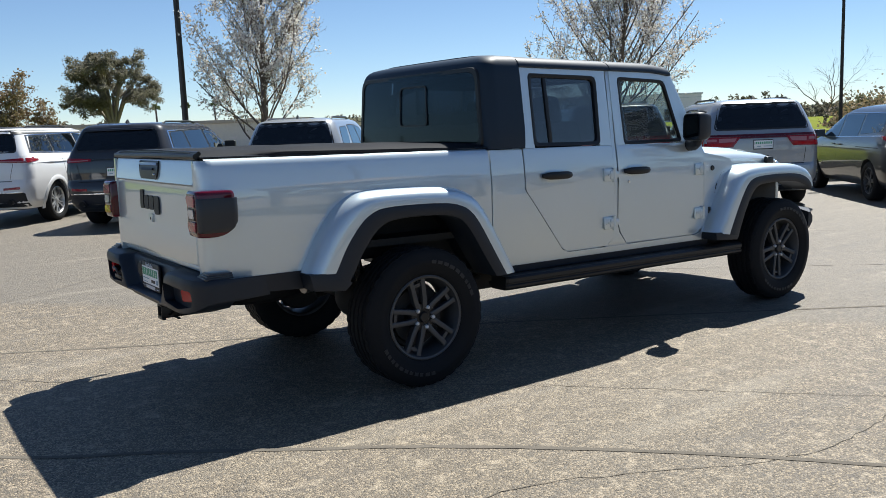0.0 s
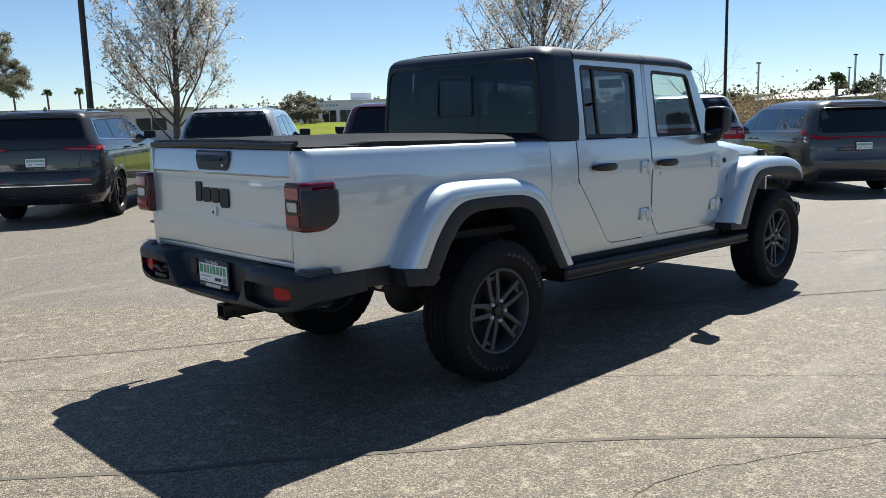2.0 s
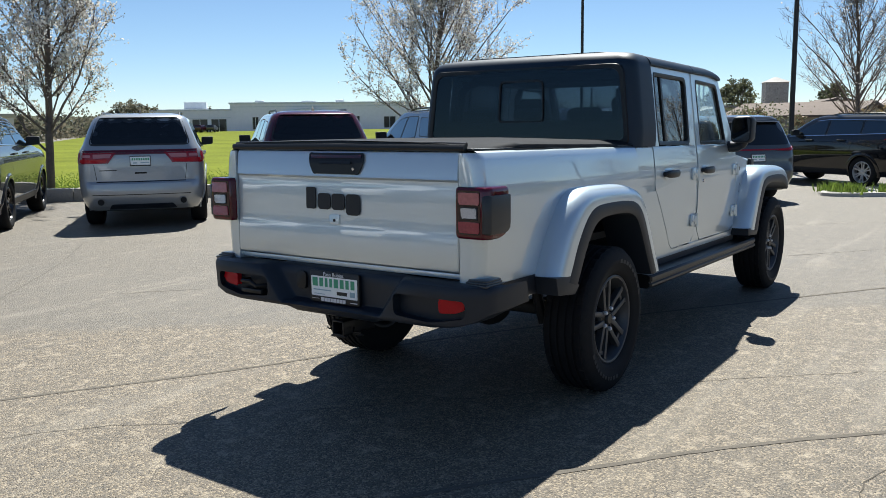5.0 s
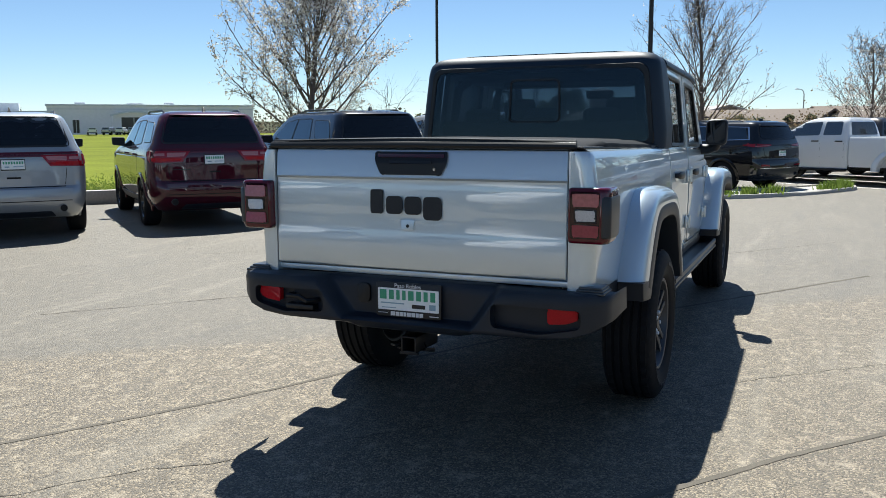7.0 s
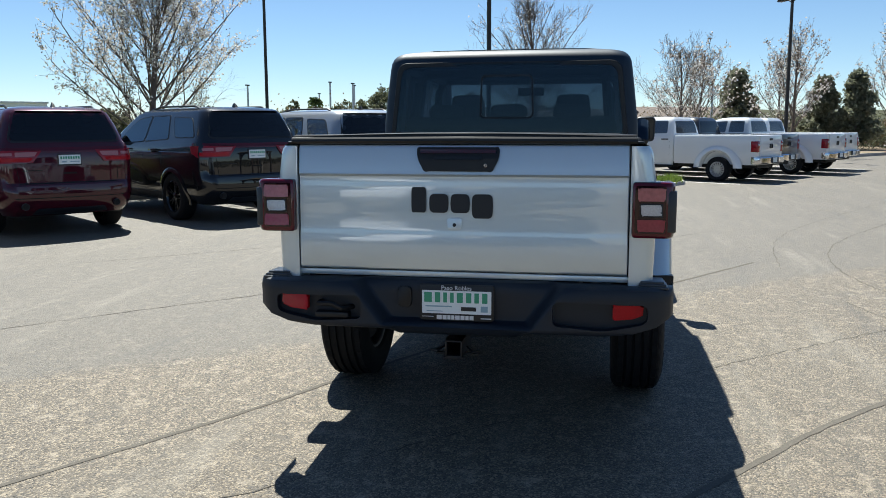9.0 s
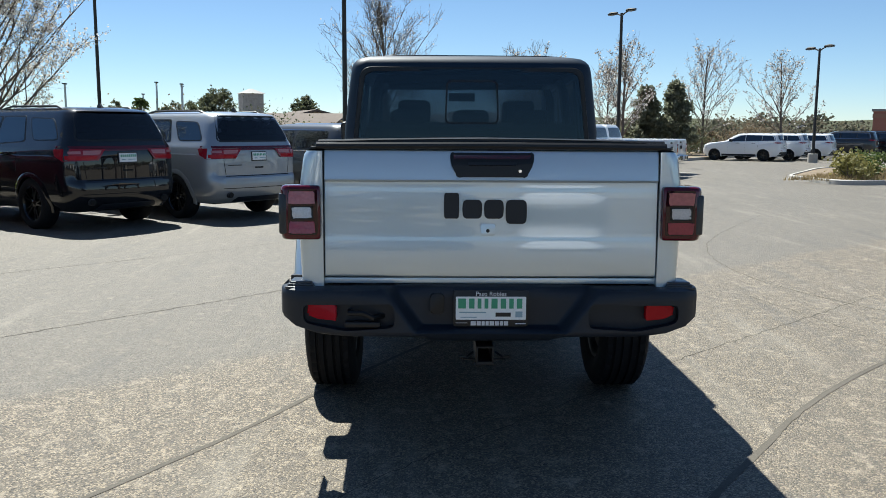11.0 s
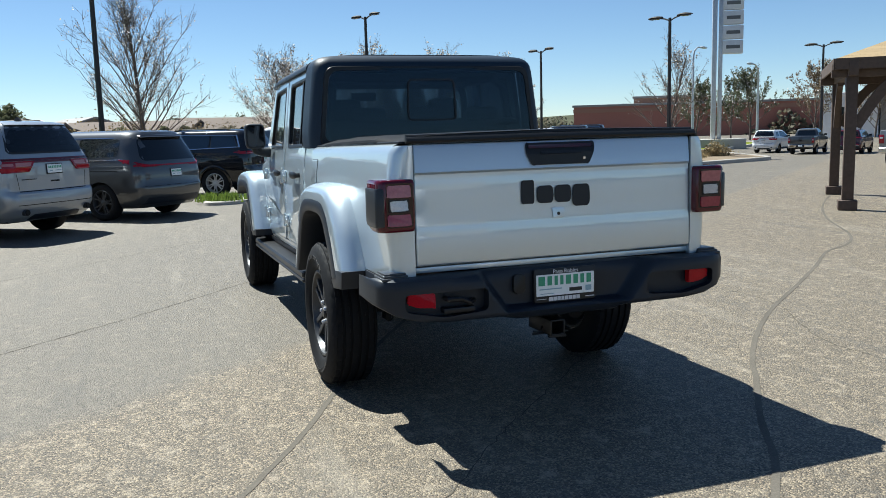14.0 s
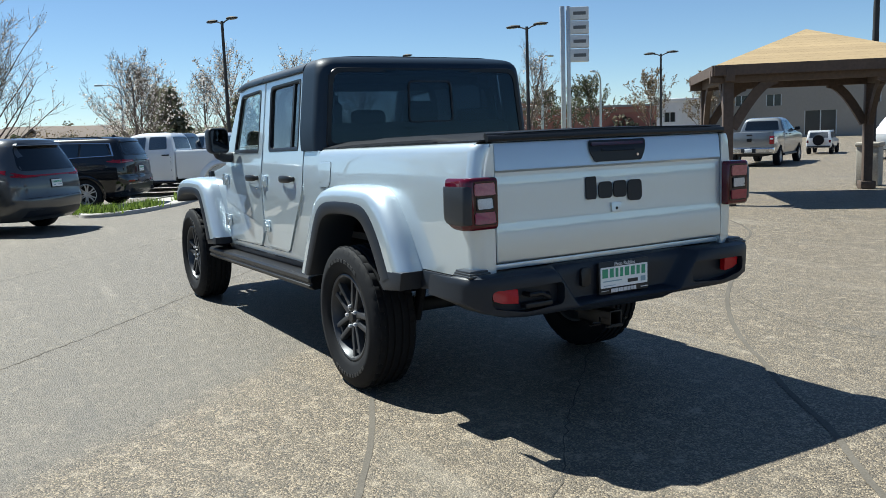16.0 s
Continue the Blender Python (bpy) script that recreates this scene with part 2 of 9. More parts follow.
# ---- ground: one asphalt sheet; two ages of surfacing, aggregate, stains
def asphalt():
    m = bpy.data.materials.new("worn_asphalt")
    m.use_nodes = True
    n, l = m.node_tree.nodes, m.node_tree.links
    p = n["Principled BSDF"]
    geo = n.new("ShaderNodeNewGeometry")

    def nz(scale, detail=4, rough=0.6):
        t = n.new("ShaderNodeTexNoise")
        t.inputs["Scale"].default_value, t.inputs["Detail"].default_value, t.inputs["Roughness"].default_value = scale, detail, rough
        l.new(geo.outputs["Position"], t.inputs["Vector"])
        return t.outputs["Fac"]

    def ramp(src, a, b, lo=0.0, hi=1.0):
        r = n.new("ShaderNodeMapRange")
        r.interpolation_type = "SMOOTHSTEP"
        for i, v in enumerate((a, b, lo, hi)):
            r.inputs[i + 1].default_value = v
        l.new(src, r.inputs[0])
        return r.outputs[0]

    def mixc(f, a, b):
        x = n.new("ShaderNodeMix")
        x.data_type = "RGBA"
        for k, v in ((0, f), (6, a), (7, b)):
            if hasattr(v, "is_output"):
                l.new(v, x.inputs[k])
            else:
                x.inputs[k].default_value = v if k == 0 else (*v, 1)
        return x.outputs[2]

    def math_(op, a, b):
        x = n.new("ShaderNodeMath")
        x.operation = op
        for k, v in ((0, a), (1, b)):
            if hasattr(v, "is_output"):
                l.new(v, x.inputs[k])
            else:
                x.inputs[k].default_value = v
        return x.outputs[0]
    # aggregate stones
    vor = n.new("ShaderNodeTexVoronoi")
    vor.inputs["Scale"].default_value = 125
    l.new(geo.outputs["Position"], vor.inputs["Vector"])
    vs = n.new("ShaderNodeSeparateColor")
    l.new(vor.outputs["Color"], vs.inputs[0])
    stone_l = ramp(vs.outputs[0], 0.60, 0.78)
    stone_d = ramp(vs.outputs[1], 0.74, 0.90)
    # side of the old seam: signed distance to a line on the plan, with a wavy edge
    sx = n.new("ShaderNodeSeparateXYZ")
    l.new(geo.outputs["Position"], sx.inputs[0])
    wav = math_("MULTIPLY", math_("SUBTRACT", nz(0.9, 3), 0.5), 0.5)
    d1 = math_("ADD", math_("ADD", math_("MULTIPLY", sx.outputs[0], 0.770), math_("MULTIPLY", sx.outputs[1], 0.638)), wav)
    old = ramp(d1, 1.15, 1.45, 1.0, 0.0)
    coarse = mixc(stone_d, mixc(stone_l, (0.122, 0.099, 0.070), (0.325, 0.262, 0.178)), (0.048, 0.041, 0.031))
    fine = mixc(stone_d, mixc(stone_l, (0.122, 0.106, 0.084), (0.200, 0.174, 0.135)), (0.072, 0.064, 0.052))
    base = mixc(old, fine, coarse)
    patches = ramp(nz(0.16, 4), 0.35, 0.68)
    base = mixc(math_("MULTIPLY", patches, 0.25), base, (0.18, 0.158, 0.124))
    stains = ramp(nz(1.3, 5, 0.65), 0.58, 0.75)
    base = mixc(math_("MULTIPLY", stains, 0.42), base, (0.081, 0.075, 0.069))
    dust = ramp(nz(0.55, 5, 0.7), 0.55, 0.8)
    base = mixc(math_("MULTIPLY", dust, 0.30), base, (0.267, 0.229, 0.176))
    # pale and dark trails swept by tyres and rain
    mp = n.new("ShaderNodeMapping")
    mp.inputs["Rotation"].default_value = (0, 0, 0.75)
    mp.inputs["Scale"].default_value = (0.30, 2.4, 1.0)
    l.new(geo.outputs["Position"], mp.inputs["Vector"])
    trail = n.new("ShaderNodeTexNoise")
    trail.inputs["Scale"].default_value, trail.inputs["Detail"].default_value, trail.inputs["Roughness"].default_value = 1.0, 7, 0.68
    l.new(mp.outputs[0], trail.inputs["Vector"])
    base = mixc(math_("MULTIPLY", ramp(trail.outputs["Fac"], 0.53, 0.70), 0.46), base, (0.26, 0.232, 0.185))
    base = mixc(math_("MULTIPLY", ramp(trail.outputs["Fac"], 0.32, 0.46, 1.0, 0.0), 0.45), base, (0.095, 0.088, 0.078))
    # worn spots: pale aggregate laid bare, and dark binder between
    spots = ramp(nz(8.0, 8, 0.80), 0.52, 0.63)
    base = mixc(math_("MULTIPLY", spots, math_("ADD", math_("MULTIPLY", old, 0.26), 0.18)), base, (0.462, 0.390, 0.286))
    binder = ramp(nz(11.0, 8, 0.80), 0.38, 0.48, 1.0, 0.0)
    base = mixc(math_("MULTIPLY", binder, math_("ADD", math_("MULTIPLY", old, 0.34), 0.22)), base, (0.077, 0.069, 0.057))
    l.new(base, p.inputs["Base Color"])
    p.inputs["Roughness"].default_value = 0.62
    p.inputs["Specular IOR Level"].default_value = 0.45
    bp = n.new("ShaderNodeBump")
    bp.inputs["Strength"].default_value = 0.75
    bp.inputs["Distance"].default_value = 0.008
    h = math_("ADD", math_("MULTIPLY", vor.outputs["Distance"], -1.0), math_("MULTIPLY", nz(25, 3), 0.6))
    l.new(h, bp.inputs["Height"])
    l.new(bp.outputs[0], p.inputs["Normal"])
    return m


M_ASPHALT = asphalt()
b = bmesh.new()
bmesh.ops.create_grid(b, x_segments=20, y_segments=20, size=900)
solo("ground", b, M_ASPHALT, "worn grey asphalt car park with light aggregate", "asphalt", kind="structure")


# ---- the silver pickup: x runs forward from the rear axle, y to its left
RAKE = 0.018


def R(x, y, z):
    return Vector((x, y, z - RAKE * x))


def rake(bm):
    for v in bm.verts:
        v.co.z -= RAKE * v.co.x
    return bm


Y_CAB = lerp_table([(0.55, 0.785), (0.60, 0.792), (0.66, 0.803), (0.80, 0.810), (0.95, 0.8145), (1.05, 0.8155), (1.10, 0.8150), (1.14, 0.8135), (1.18, 0.8110), (1.22, 0.8075), (1.26, 0.803), (1.335, 0.792), (1.85, 0.735), (1.95, 0.72)])
Y_BED = lerp_table([(0.55, 0.81), (0.73, 0.816), (0.9, 0.8225), (1.0, 0.8250), (1.08, 0.8255), (1.12, 0.8250), (1.15, 0.8238), (1.18, 0.8220), (1.21, 0.8185), (1.30, 0.806), (1.32, 0.800), (1.335, 0.788)])
ZROWS = (0.66, 0.80, 0.95, 1.05, 1.10, 1.14, 1.18, 1.22, 1.26, 1.30, 1.32)

truck = thing("pickup_truck", pose(0, 0, 0.02), "silver four-door pickup truck with black hardtop and plastic trim", "pickup truck")


def side_patch(bm, s, poly, yfun, off=0.0, depth=0.03, bevel=0.004, cuts=ZROWS, ucuts=()):
    zs = [p[1] for p in poly]
    vc = [z for z in cuts if min(zs) < z < max(zs)]
    patch(bm, poly, lambda x, z: R(x, s * (yfun(z) + off), z), (0, -s * depth, 0), ucuts, vc, bevel)


def wheel_meshes():
    """Tyre, rim and small parts of one wheel, the axle along y, outer face at +y."""
    W, RT = 0.128, 0.408
    t = bmesh.new()
    prof = [(0.245, -0.10), (0.262, -0.118), (0.32, -0.134), (0.365, -0.13), (0.391, -0.117), (0.402, -0.104)]
    ribs = [(-0.104, -0.070), (-0.060, -0.028), (-0.019, 0.019), (0.028, 0.060), (0.070, 0.104)]
    for a, b in ribs:
        prof += [(0.396, a + 0.001), (RT, a + 0.004), (RT, b - 0.004), (0.396, b - 0.001)]
    prof += [(0.402, 0.104), (0.391, 0.117), (0.365, 0.13), (0.345, 0.1335), (0.338, 0.137), (0.32, 0.137), (0.313, 0.134), (0.28, 0.128), (0.262, 0.118), (0.252, 0.108), (0.245, 0.10)]

    def wob(r, h, k):
        if r >= RT - 0.001 and abs(h) > 0.068 and k % 4 == 0:
            return r - 0.007
        if 0.401 < r < 0.403 and k % 4 == 0:
            return r - 0.005
        if r >= RT - 0.001 and abs(h) < 0.066 and k % 6 == (2 if h > 0 else 4):
            return r - 0.003
        return r
    lathe(t, prof, 132, wob=wob)
    marks = bmesh.new()
    rnd = random.Random(5)
    for start, count, w in ((0.35, 9, 0.032), (3.3, 11, 0.028)):
        a = start
        for i in range(count):
            ww = w * rnd.uniform(0.7, 1.1)
            box(marks, -ww / 2, ww / 2, 0.1365, 0.1392, 0.319, 0.339, m=Matrix.Rotation(-a, 4, "Y"))
            a += (ww + 0.014) / 0.33
    rim = bmesh.new()
    lathe(rim, [(0.228, -0.09), (0.236, -0.10), (0.249, -0.104), (0.250, -0.098), (0.226, -0.06), (0.214, 0.0), (0.218, 0.06), (0.230, 0.095), (0.247, 0.102), (0.250, 0.110), (0.243, 0.1135), (0.233, 0.110), (0.226, 0.094), (0.212, 0.055), (0.205, 0.0), (0.218, -0.06), (0.228, -0.09)], 72)
    spokes = []
    for i in range(5):
        sp = bmesh.new()
        a = 2 * math.pi * i / 5 + math.pi / 2
        m = Matrix.Rotation(-(a - math.pi / 2), 4, "Y")
        # a pair of splayed bars from the hub to the rim
        for sx in (-1, 1):
            rows = []
            for r, off, hw, yt in ((0.050, 0.022, 0.0165, 0.086), (0.11, 0.031, 0.0145, 0.090), (0.17, 0.036, 0.0135, 0.094), (0.212, 0.039, 0.0145, 0.097), (0.228, 0.050, 0.022, 0.098)):
                cx = sx * off
                rows.append([m @ Vector(p) for p in ((cx - hw, yt - 0.038, r), (cx - hw, yt - 0.003, r), (cx - hw * 0.5, yt, r), (cx + hw * 0.5, yt, r), (cx + hw, yt - 0.003, r), (cx + hw, yt - 0.038, r))])
            loft(sp, rows, True, True)
        # cross web between the pair
        rows = []
        for r, hw, yt in ((0.185, 0.040, 0.084), (0.205, 0.046, 0.086)):
            rows.append([m @ Vector(p) for p in ((-hw, yt - 0.025, r), (-hw, yt, r), (hw, yt, r), (hw, yt - 0.025, r))])
        loft(sp, rows, True, True)
        spokes.append(sp)
    hub = bmesh.new()
    lathe(hub, [(0.0001, 0.096), (0.027, 0.096), (0.032, 0.091), (0.034, 0.080), (0.078, 0.077), (0.086, 0.067), (0.090, 0.03), (0.090, 0.0), (0.0001, 0.0)], 40)
    nut = bmesh.new()
    lathe(nut, [(0.0001, 0.102), (0.007, 0.102), (0.0115, 0.097), (0.0125, 0.078), (0.0125, 0.06)], 6)
    disc = bmesh.new()
    lathe(disc, [(0.07, 0.012), (0.165, 0.012), (0.168, 0.008), (0.168, -0.01), (0.165, -0.014), (0.07, -0.014), (0.07, 0.012)], 48)
    lathe(disc, [(0.0001, -0.02), (0.19, -0.02), (0.20, -0.05), (0.19, -0.075), (0.0001, -0.08)], 40)
    return (mesh_of("tyre", t, M_RUBBER, 30), mesh_of("marking", marks, M_MARK), mesh_of("rim", rim, M_RIM, 30), [mesh_of("spoke", s, M_RIM, 25) for s in spokes],
            mesh_of("hub", hub, M_TRIM), mesh_of("wheel_nut", nut, M_NUT), mesh_of("brake_disc", disc, M_UNDER))


WM = wheel_meshes()


def put_wheel(parent, x, y, z, outer, spin=0.0, steer=0.0):
    def sub(name, me, par, m=None):
        o = new(name, me)
        o.parent = par
        if m is not None:
            o.matrix_basis = m
        return o
    w = sub("wheel", WM[0].copy(), parent, Matrix.Translation((x, y, z)) @ Matrix.Rotation(radians(steer) + (0 if outer > 0 else math.pi), 4, "Z") @ Matrix.Rotation(spin, 4, "Y"))
    tagged(w, "black all-terrain tyre on a dark grey split-spoke alloy rim")
    tagged(sub("raised_marking", WM[1], w), kind="stuff")
    sub("rim", WM[2], w)
    for s in WM[3]:
        sub("spoke", s, w)
    sub("hub", WM[4], w)
    for i in range(5):
        a = 2 * math.pi * (i + 0.5) / 5
        tagged(sub("wheel_nut", WM[5], w, Matrix.Translation((0.060 * math.sin(a), 0, 0.060 * math.cos(a)))), "bright steel wheel nut")
    sub("brake_disc", WM[6], w)


put_wheel(truck, 0.0, -0.800, 0.387, -1, 0.2)
put_wheel(truck, 0.0, 0.800, 0.387, 1, 0.9)
put_wheel(truck, 3.488, -0.800, 0.389, -1, 0.5)
put_wheel(truck, 3.488, 0.800, 0.389, 1, 0.1)

# -- load bed sides with rear corners
ARCH = [(-0.545, 0.735), (-0.40, 0.93), (-0.28, 1.03), (-0.16, 1.055), (0.14, 1.055), (0.27, 1.02), (0.36, 0.95), (0.56, 0.62)]
for s in (-1, 1):
    b = bmesh.new()
    XC = -1.17
    poly = [(XC, 0.735)] + [(-0.66, 0.735)] + ARCH + [(0.572, 0.605), (0.572, 1.333), (XC, 1.333)]
    zc = [0.80, 0.90, 1.0, 1.08, 1.12, 1.15, 1.18, 1.21, 1.26, 1.30, 1.32]
    patch(b, poly, lambda x, z: R(x, s * Y_BED(z), z), (0, -s * 0.035, 0), (), zc, 0)
    rows = []
    for z in [0.735] + zc + [1.333]:
        y = Y_BED(z)
        row = [R(XC, s * y, z)]
        for k in range(1, 9):
            a = k / 8 * math.pi / 2
            row.append(R(XC - 0.068 * math.sin(a), s * (y - 0.060 * (1 - math.cos(a))), z))
        row += [R(XC - 0.071, s * 0.735, z), R(XC - 0.070, s * 0.716, z), R(XC - 0.02, s * 0.713, z), R(XC + 0.05, s * 0.713, z)]
        rows.append(row)
    loft(b, rows)
    # rail cap along the top
    loft(b, [[R(x, s * 0.788, 1.333), R(x, s * 0.772, 1.341), R(x, s * 0.71, 1.341), R(x, s * 0.70, 1.30)] for x in (-1.20, -0.6, 0.0, 0.572)])
    bmesh.ops.remove_doubles(b, verts=b.verts, dist=0.0008)
    side = part("bed_side", b, M_SILVER, truck, angle=28)
    # arch liner
    b = bmesh.new()
    for a0, a1 in zip(ARCH, ARCH[1:]):
        loft(b, [[R(a0[0], s * 0.80, a0[1]), R(a0[0] * 0.97, s * 0.45, a0[1] + 0.02)], [R(a1[0], s * 0.80, a1[1]), R(a1[0] * 0.97, s * 0.45, a1[1] + 0.02)]])
    loft(b, [[R(-0.52, s * 0.47, 0.74), R(-0.52, s * 0.47, 1.07)], [R(0.56, s * 0.47, 0.66), R(0.56, s * 0.47, 1.07)]])
    part("wheel_arch_liner", b, M_UNDER, side)
    if s > 0:
        b = bmesh.new()
        side_patch(b, s, rpoly([(0.37, 1.115), (0.535, 1.115), (0.535, 1.265), (0.37, 1.265)], [0.06, 0.02, 0.02, 0.02], 6), Y_BED, 0.0035, 0.02, 0.002)
        part("fuel_door", b, M_SILVER, side)
        b = bmesh.new()
        side_patch(b, s, rpoly([(0.368, 1.113), (0.537, 1.113), (0.537, 1.267), (0.368, 1.267)], [0.06, 0.02, 0.02, 0.02], 6), Y_BED, 0.0012, 0.02, 0)
        part("fuel_door_gap", b, M_DARK, side)
    # black lower valance between bumper and arch
    b = bmesh.new()
    side_patch(b, s, [(-1.10, 0.73), (-1.10, 0.66), (-0.72, 0.635), (-0.555, 0.635), (-0.55, 0.73)], Y_BED, 0.004, 0.06, 0.006)
    part("lower_valance", b, M_BLACKPLASTIC, side)

# bed floor, headboard, inside
b = bmesh.new()
box(b, -1.20, 0.57, -0.70, 0.70, 0.80, 0.84)
box(b, 0.545, 0.575, -0.78, 0.78, 0.62, 1.33)
box(b, -1.18, -1.14, -0.70, 0.70, 0.80, 1.30)
part("bed_floor", rake(b), M_UNDER, truck)

# -- tailgate
GATE_X = [(0.797, -1.236), (0.803, -1.247), (0.815, -1.250), (0.93, -1.2478), (0.965, -1.2438), (0.985, -1.2420), (1.06, -1.2412), (1.11, -1.2406), (1.135, -1.2400), (1.155, -1.2393), (1.175, -1.2381), (1.193, -1.2365), (1.203, -1.2372), (1.213, -1.2455), (1.225, -1.2425), (1.32, -1.2335), (1.335, -1.226), (1.342, -1.208), (1.344, -1.17)]


def gate_x(z):
    return float(np.interp(z, [a for a, _ in GATE_X], [c for _, c in GATE_X]))


b = bmesh.new()
rows = []
for y in (-0.7105, -0.7065, -0.45, -0.15, 0.15, 0.45, 0.7065, 0.7105):
    e = 0.006 if abs(y) > 0.708 else 0.0
    rows.append([R(x + e + 0.004 * (y / 0.7) ** 2, y, z) for z, x in GATE_X] + [R(-1.16, y, 1.33), R(-1.16, y, 0.797)])
loft(b, rows, True, True)
gate = part("tailgate", b, M_SILVER, truck, angle=25)


def gate_patch(bm, poly, off=0.003, depth=0.02, bevel=0.0, cuts=()):
    patch(bm, poly, lambda y, z: R(gate_x(z) - off + 0.004 * (y / 0.7) ** 2, y, z), (depth, 0, 0), (), cuts, bevel)


b = bmesh.new()
gate_patch(b, rpoly([(-0.175, 1.328), (0.175, 1.328), (0.172, 1.275), (0.145, 1.226), (-0.145, 1.226), (-0.172, 1.275)], 0.018), 0.006, 0.03, 0.004, (1.24, 1.28))
handle = part("tailgate_handle", b, M_TRIM, gate, "black plastic tailgate handle with a keyhole")
b = bmesh.new()
gate_patch(b, rpoly([(-0.16, 1.318), (0.16, 1.318), (0.16, 1.303), (-0.16, 1.303)], 0.006), 0.010, 0.02, 0.003)
part("handle_lamp_strip", b, mat("smoked_red_strip", (0.05, 0.006, 0.008), 0.15, coat=1.0), handle)
b = bmesh.new()
gate_patch(b, rpoly([(-0.10, 1.288), (0.10, 1.288), (0.10, 1.276), (-0.10, 1.276)], 0.004), 0.016, 0.02, 0.003)
part("pull_bar", b, M_BADGE, handle)
# flat black plate: the shade inside the grip recess is painted, not sunk
b = bmesh.new()
gate_patch(b, rpoly([(-0.08, 1.274), (0.08, 1.274), (0.072, 1.236), (-0.072, 1.236)], 0.01), 0.0068, 0.01)
part("handle_recess", b, M_DARK, handle)
b = bmesh.new()
lathe(b, [(0.0001, -0.006), (0.007, -0.006), (0.009, 0.0), (0.009, 0.004)], 20)
bmesh.ops.transform(b, matrix=Matrix.Translation(R(gate_x(1.252) - 0.010, -0.118, 1.252)) @ Matrix.Rotation(radians(-90), 4, "Z"), verts=b.verts)
part("key_lock", b, M_CHROME, handle)
# badge: four plain dark shapes
for poly in (
    rpoly([(0.200, 1.050), (0.140, 1.050), (0.140, 1.158), (0.200, 1.158)], 0.014),
    rpoly([(0.122, 1.050), (0.042, 1.050), (0.042, 1.130), (0.122, 1.130)], 0.026),
    rpoly([(0.030, 1.050), (-0.050, 1.050), (-0.050, 1.130), (0.030, 1.130)], 0.026),
    rpoly([(-0.062, 1.028), (-0.148, 1.028), (-0.148, 1.130), (-0.062, 1.130)], 0.026),
):
    b = bmesh.new()
    gate_patch(b, [(y, z) for y, z in poly], 0.008, 0.012, 0.002)
    part("badge_shape", b, M_BADGE, gate, "plain dark raised badge shape")
b = bmesh.new()
gate_patch(b, rpoly([(0.048, 1.026), (-0.018, 1.026), (-0.012, 0.978), (0.042, 0.978)], 0.012), 0.007, 0.02, 0.003, (0.985,))
cam_pod = part("rear_view_pod", b, M_SILVER, gate, "small silver pod with a dark lens on the tailgate")
b = bmesh.new()
lathe(b, [(0.0001, -0.007), (0.007, -0.006), (0.0095, 0.0), (0.0095, 0.01)], 20)
bmesh.ops.transform(b, matrix=Matrix.Translation(R(-1.247, 0.015, 0.998)) @ Matrix.Rotation(radians(-90), 4, "Z"), verts=b.verts)
part("pod_lens", b, M_BADGE, cam_pod)
for y in (-0.7125, 0.7125):
    b = bmesh.new()
    box(b, -1.225, -1.17, y - 0.002, y + 0.002, 0.80, 1.335)
    part("tailgate_gap", rake(b), M_DARK, gate)

